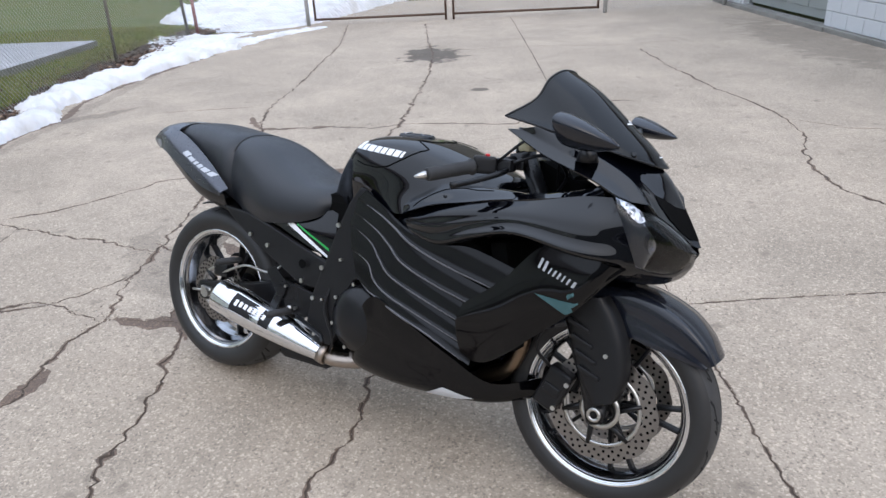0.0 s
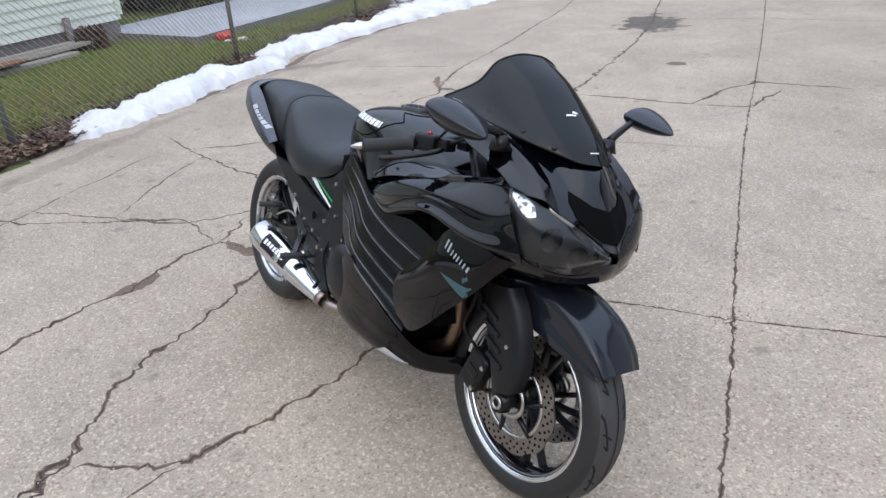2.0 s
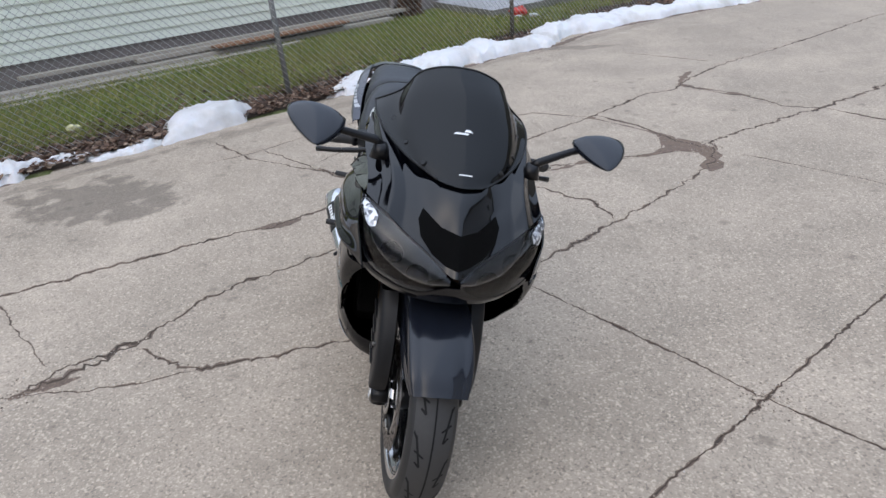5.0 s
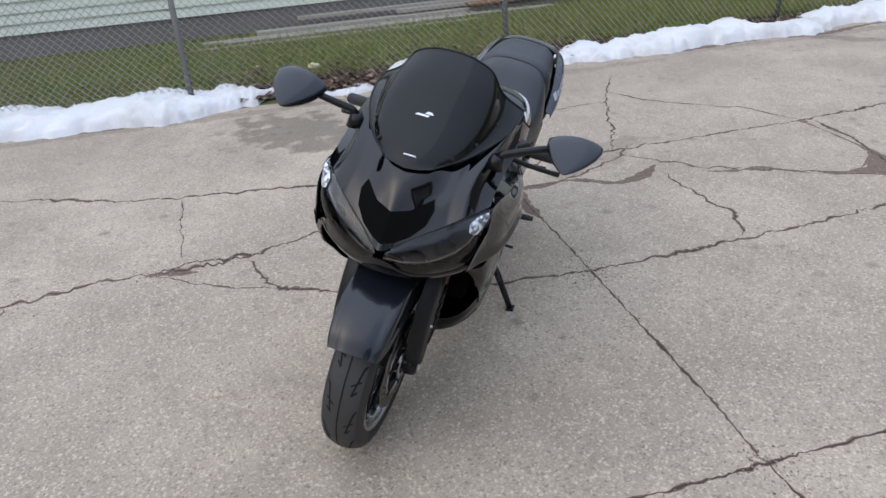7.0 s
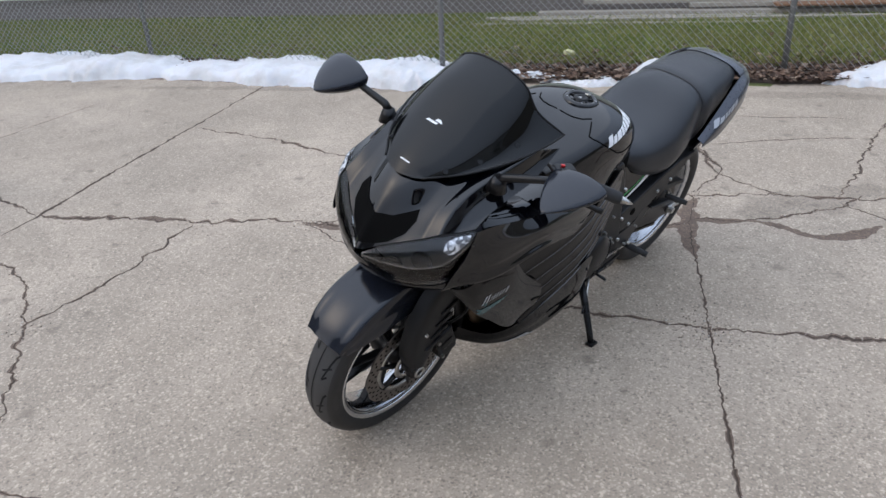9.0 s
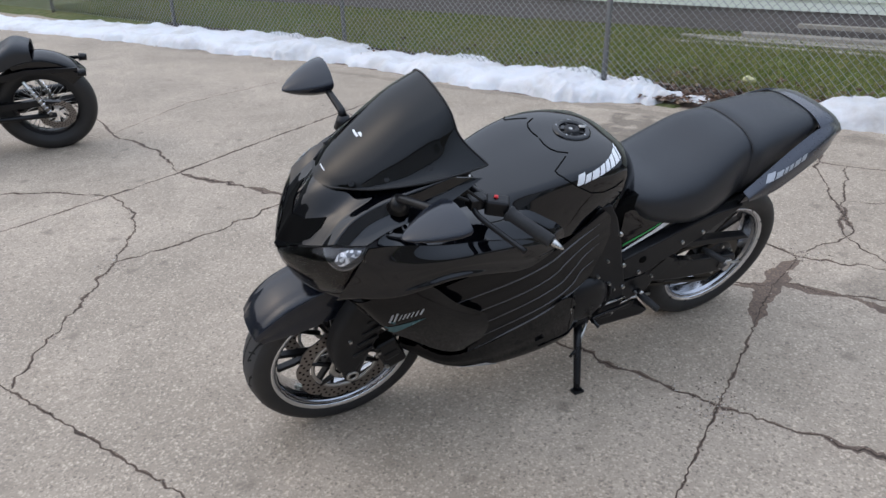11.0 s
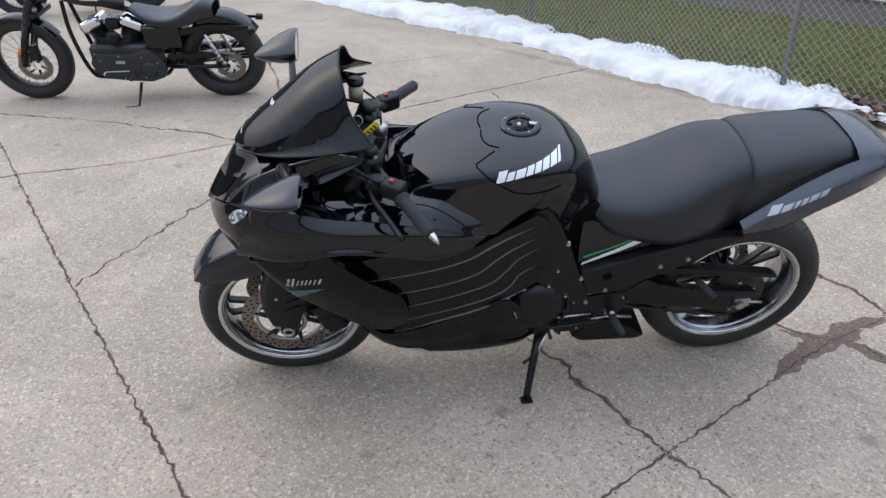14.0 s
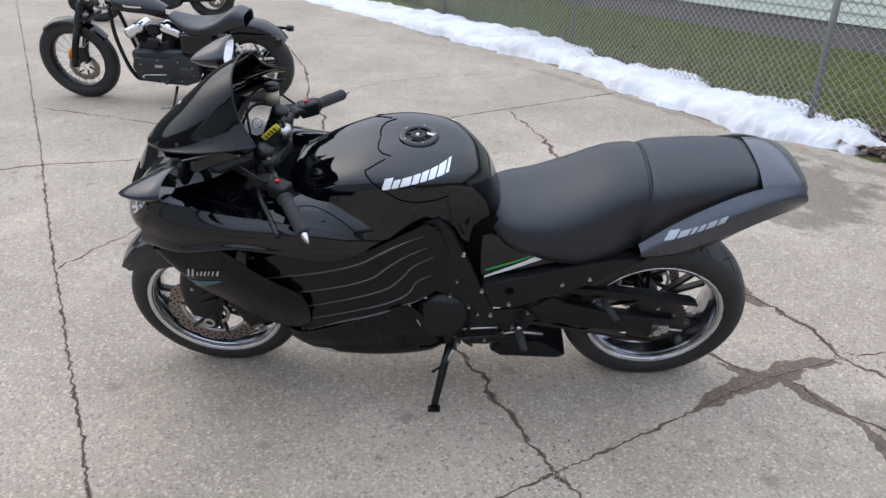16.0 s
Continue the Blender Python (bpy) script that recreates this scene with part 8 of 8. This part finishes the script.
    tkp = patch("fuel_tank", sym(tk), M_CRPAINT, c, "gloss black peanut fuel tank", nu=32, nv=29, core=(0.95, 0, 0.85))
    laid_on("tank_mark", [[(0.86, 0.925), (1.00, 0.945), (0.985, 0.93), (0.86, 0.914)]], surface_of(tkp), (0, -1, 0), lambda u, v: (u, 0.6, v), M_CREAM, tkp, 0.002, 2, "cream plain mark")
    st = [[(0.72, 0, 0.845), (0.72, 0.05, 0.84), (0.72, 0.075, 0.82), (0.72, 0.075, 0.79)],
          [(0.58, 0, 0.79), (0.58, 0.10, 0.785), (0.58, 0.145, 0.76), (0.58, 0.14, 0.71)],
          [(0.44, 0, 0.775), (0.44, 0.125, 0.775), (0.44, 0.175, 0.75), (0.44, 0.16, 0.695)],
          [(0.32, 0, 0.82), (0.32, 0.125, 0.815), (0.32, 0.165, 0.775), (0.32, 0.15, 0.70)],
          [(0.20, 0, 0.895), (0.20, 0.10, 0.885), (0.20, 0.135, 0.835), (0.20, 0.13, 0.75)],
          [(0.10, 0, 0.87), (0.10, 0.085, 0.86), (0.10, 0.115, 0.82), (0.10, 0.11, 0.765)]]
    patch("seat", sym(st), M_CRSEAT, c, "black stepped solo seat", nu=32, nv=29, thick=0.02, core=(0.4, 0, 0.65))
    part("engine_case", box("engine_case", (0.50, 0.26, 0.30), M_CRGREY, (0.80, 0, 0.385), 0.06, 3), c, "grey cast engine case")
    part("primary_cover", plate("primary_cover", [(1.03, 0.40), (1.02, 0.31), (0.93, 0.25), (0.74, 0.225), (0.60, 0.215), (0.50, 0.25), (0.465, 0.33), (0.49, 0.42), (0.56, 0.50), (0.62, 0.515), (0.70, 0.47), (0.80, 0.475), (1.0, 0.48)], 0.115, 0.175, M_CRGREY, 0.018), c, "long grey primary cover")
    part("derby_cover", lathe("derby_cover", [(0.0, 0.012), (0.05, 0.012), (0.062, 0.006), (0.065, -0.01)], M_CRGREY, 32), c, m=Matrix.Translation((0.595, 0.178, 0.335)))
    part("inspection_cover", box("inspection_cover", (0.07, 0.012, 0.028), M_STEEL, (0.80, 0.178, 0.405), 0.005), c)
    part("cylinder_valley", plate("cylinder_valley", [(0.74, 0.50), (0.93, 0.50), (0.98, 0.62), (0.84, 0.56), (0.70, 0.62)], -0.06, 0.09, M_SATIN, 0.008), c, "black plate between the cylinders")
    for k in range(9):
        a = 2 * math.pi * k / 9
        part("case_bolt", bolt_mesh("case_bolt", 0.006, 0.008, M_STEEL), c, m=Matrix.Translation((0.76 + 0.25 * math.cos(a), 0.178, 0.355 + 0.105 * math.sin(a))))
    for ang, x0 in ((24, 0.90), (-22, 0.76)):
        cy = part("cylinder", None, c, m=pose(x0, 0, 0.47, 0, ang, 0))
        part("barrel", tube("barrel", [(0, 0, 0), (0, 0, 0.20)], 0.062, M_SATIN, 24), cy)
        for k in range(9):
            part("fin", lathe("fin", [(0.055, -0.003), (0.088, -0.003), (0.088, 0.003), (0.055, 0.003)], M_SATIN, 28, closed=True), cy, m=Matrix.Translation((0, 0, 0.02 + k * 0.02)) @ Matrix.Rotation(radians(90), 4, "X"))
        part("rocker_cover", box("rocker_cover", (0.185, 0.19, 0.095), M_CHROME, (0, 0, 0.24), 0.042, 4), cy, "polished rocker cover")
        for s2 in (-1, 1):
            part("rocker_bolt", bolt_mesh("rocker_bolt", 0.007, 0.02, M_STEEL, "Z"), cy, m=Matrix.Translation((s2 * 0.05, 0.06, 0.272)))
    part("carburettor", box("carburettor", (0.10, 0.10, 0.10), M_SATIN, (0.83, 0.03, 0.70), 0.02), c)
    part("horn", lathe("horn", [(0.0, 0.03), (0.04, 0.03), (0.055, 0.015), (0.058, 0.0), (0.03, -0.02)], M_SATIN, 28), c, "black horn cover", m=Matrix.Translation((0.83, 0.115, 0.60)))
    for s in (1, -1):
        part("frame_rail", tube("frame_rail", spline([(1.16, s * 0.05, 0.90), (1.14, s * 0.10, 0.62), (1.07, s * 0.11, 0.30), (0.96, s * 0.10, 0.235), (0.60, s * 0.09, 0.235), (0.46, s * 0.09, 0.30), (0.38, s * 0.09, 0.62)], 30), 0.016, M_SATIN, 10), c)
        part("fender_strut", plate("fender_strut", [(0.34, 0.66), (0.10, 0.70), (-0.20, 0.685), (-0.21, 0.66), (0.10, 0.66), (0.34, 0.60)], s * 0.115 - 0.006, s * 0.115 + 0.006, M_SATIN, 0.003), c)
        sh = part("shock", tube("shock", [(0.03, s * 0.135, 0.34), (0.135, s * 0.135, 0.62)], 0.012, M_STEEL, 10), c, "chrome coil shock absorber")
        hx = [(0.035 + 0.085 * f + 0.022 * math.cos(f * 44) * 0.94, s * 0.135 + 0.022 * math.sin(f * 44), 0.36 + 0.225 * f - 0.022 * math.cos(f * 44) * 0.34) for f in np.linspace(0, 1, 90)]
        part("coil", tube("coil", hx, 0.0045, M_CHROME, 6), sh, "chrome coil spring")
        part("swingarm", tube("swingarm", [(0.46, s * 0.115, 0.33), (0.0, s * 0.115, 0.325)], 0.019, M_SATIN, 10), c)
        part("foot_peg", tube("foot_peg", [(0.72, s * 0.17, 0.285), (0.72, s * 0.27, 0.285)], 0.014, M_GRIP, 10), c)
        part("handlebar", tube("handlebar", spline([(1.20, 0, 1.06), (1.17, s * 0.12, 1.09), (1.10, s * 0.28, 1.10), (0.98, s * 0.40, 1.06)], 14), 0.0125, M_SATIN, 10), c)
        part("grip", tube("grip", [(1.06, s * 0.33, 1.088), (0.96, s * 0.415, 1.052)], 0.018, M_GRIP, 12), c)
        part("indicator", tube("indicator", [(-0.20, s * 0.15, 0.66), (-0.25, s * 0.15, 0.655)], [0.03, 0.026], M_SATIN, 14), c)
    part("backbone", tube("backbone", [(1.17, 0, 0.92), (0.42, 0, 0.72)], 0.024, M_SATIN, 10), c)
    part("oil_tank", box("oil_tank", (0.28, 0.30, 0.20), M_CRPAINT, (0.46, 0, 0.60), 0.03, 3), c, "black side cover under the seat")
    part("lower_yoke", box("lower_yoke", (0.09, 0.24, 0.04), M_SATIN, (1.315, 0, 0.80), 0.012), c)
    part("top_yoke", box("top_yoke", (0.09, 0.24, 0.035), M_SATIN, (1.255, 0, 0.955), 0.012), c)
    part("headlamp", lathe("headlamp", [(0.0, -0.09), (0.05, -0.085), (0.082, -0.03), (0.085, 0.03), (0.078, 0.04), (0.0, 0.045)], M_SATIN, 32), c, m=Matrix.Translation((1.37, 0, 0.93)) @ Matrix.Rotation(radians(-90), 4, "Z"))
    for k, y in enumerate((-0.15, -0.19)):
        part("exhaust_pipe", tube("exhaust_pipe", spline([(0.92 - 0.14 * k, -0.10, 0.60), (0.96 - 0.10 * k, y, 0.45), (0.72, y, 0.26 + 0.09 * k), (0.10, y, 0.30 + 0.09 * k), (-0.16, y, 0.32 + 0.09 * k)], 24), [0.022] * 12 + [0.04] * 12, M_SATIN, 14), c, "black exhaust pipe")
    part("belt_guard", plate("belt_guard", [(0.46, 0.44), (0.10, 0.46), (-0.05, 0.43), (0.10, 0.41), (0.46, 0.40)], 0.09, 0.13, M_SATIN, 0.003), c)
    stn = part("side_stand", tube("side_stand", [(0.70, 0.15, 0.20), (0.70, 0.22, 0.13), (0.70, 0.305, 0.058), (0.79, 0.335, 0.060)], [0.013, 0.011, 0.010, 0.009], M_SATIN, 10), c, "black side stand, folded down")
    part("gear_lever", tube("gear_lever", [(0.74, 0.19, 0.33), (0.92, 0.20, 0.33), (0.92, 0.25, 0.33)], 0.006, M_STEEL, 8), c)
    # the frame and everything on it sit low
    low = Matrix.Diagonal((1.0, 1.0, 0.87, 1.0))
    for ob in c.children:
        if not any(k in ob.name for k in ("wheel", "mudguard", "fork", "caliper")):
            ahead = any(k in ob.name for k in ("yoke", "headlamp", "handlebar", "grip"))
            ob.matrix_basis = Matrix.Translation((0 if ahead else (-0.11 if ob.name.startswith("seat") else -0.06), 0, 0)) @ low @ ob.matrix_basis
    return c


CRUISER = pose(-0.365, -2.070, 0.0, 0, 0, -31.6) @ pose(0, 0, 0, -9.5, 0, 0)
cruiser = build_cruiser(CRUISER)
other = copy_thing(cruiser, pose(-0.80, -7.05, 0.0, 0, 0, -13.5) @ pose(0, 0, 0, -9.5, 0, 0))
tagged(other, "black V-twin cruiser motorcycle standing behind another one")
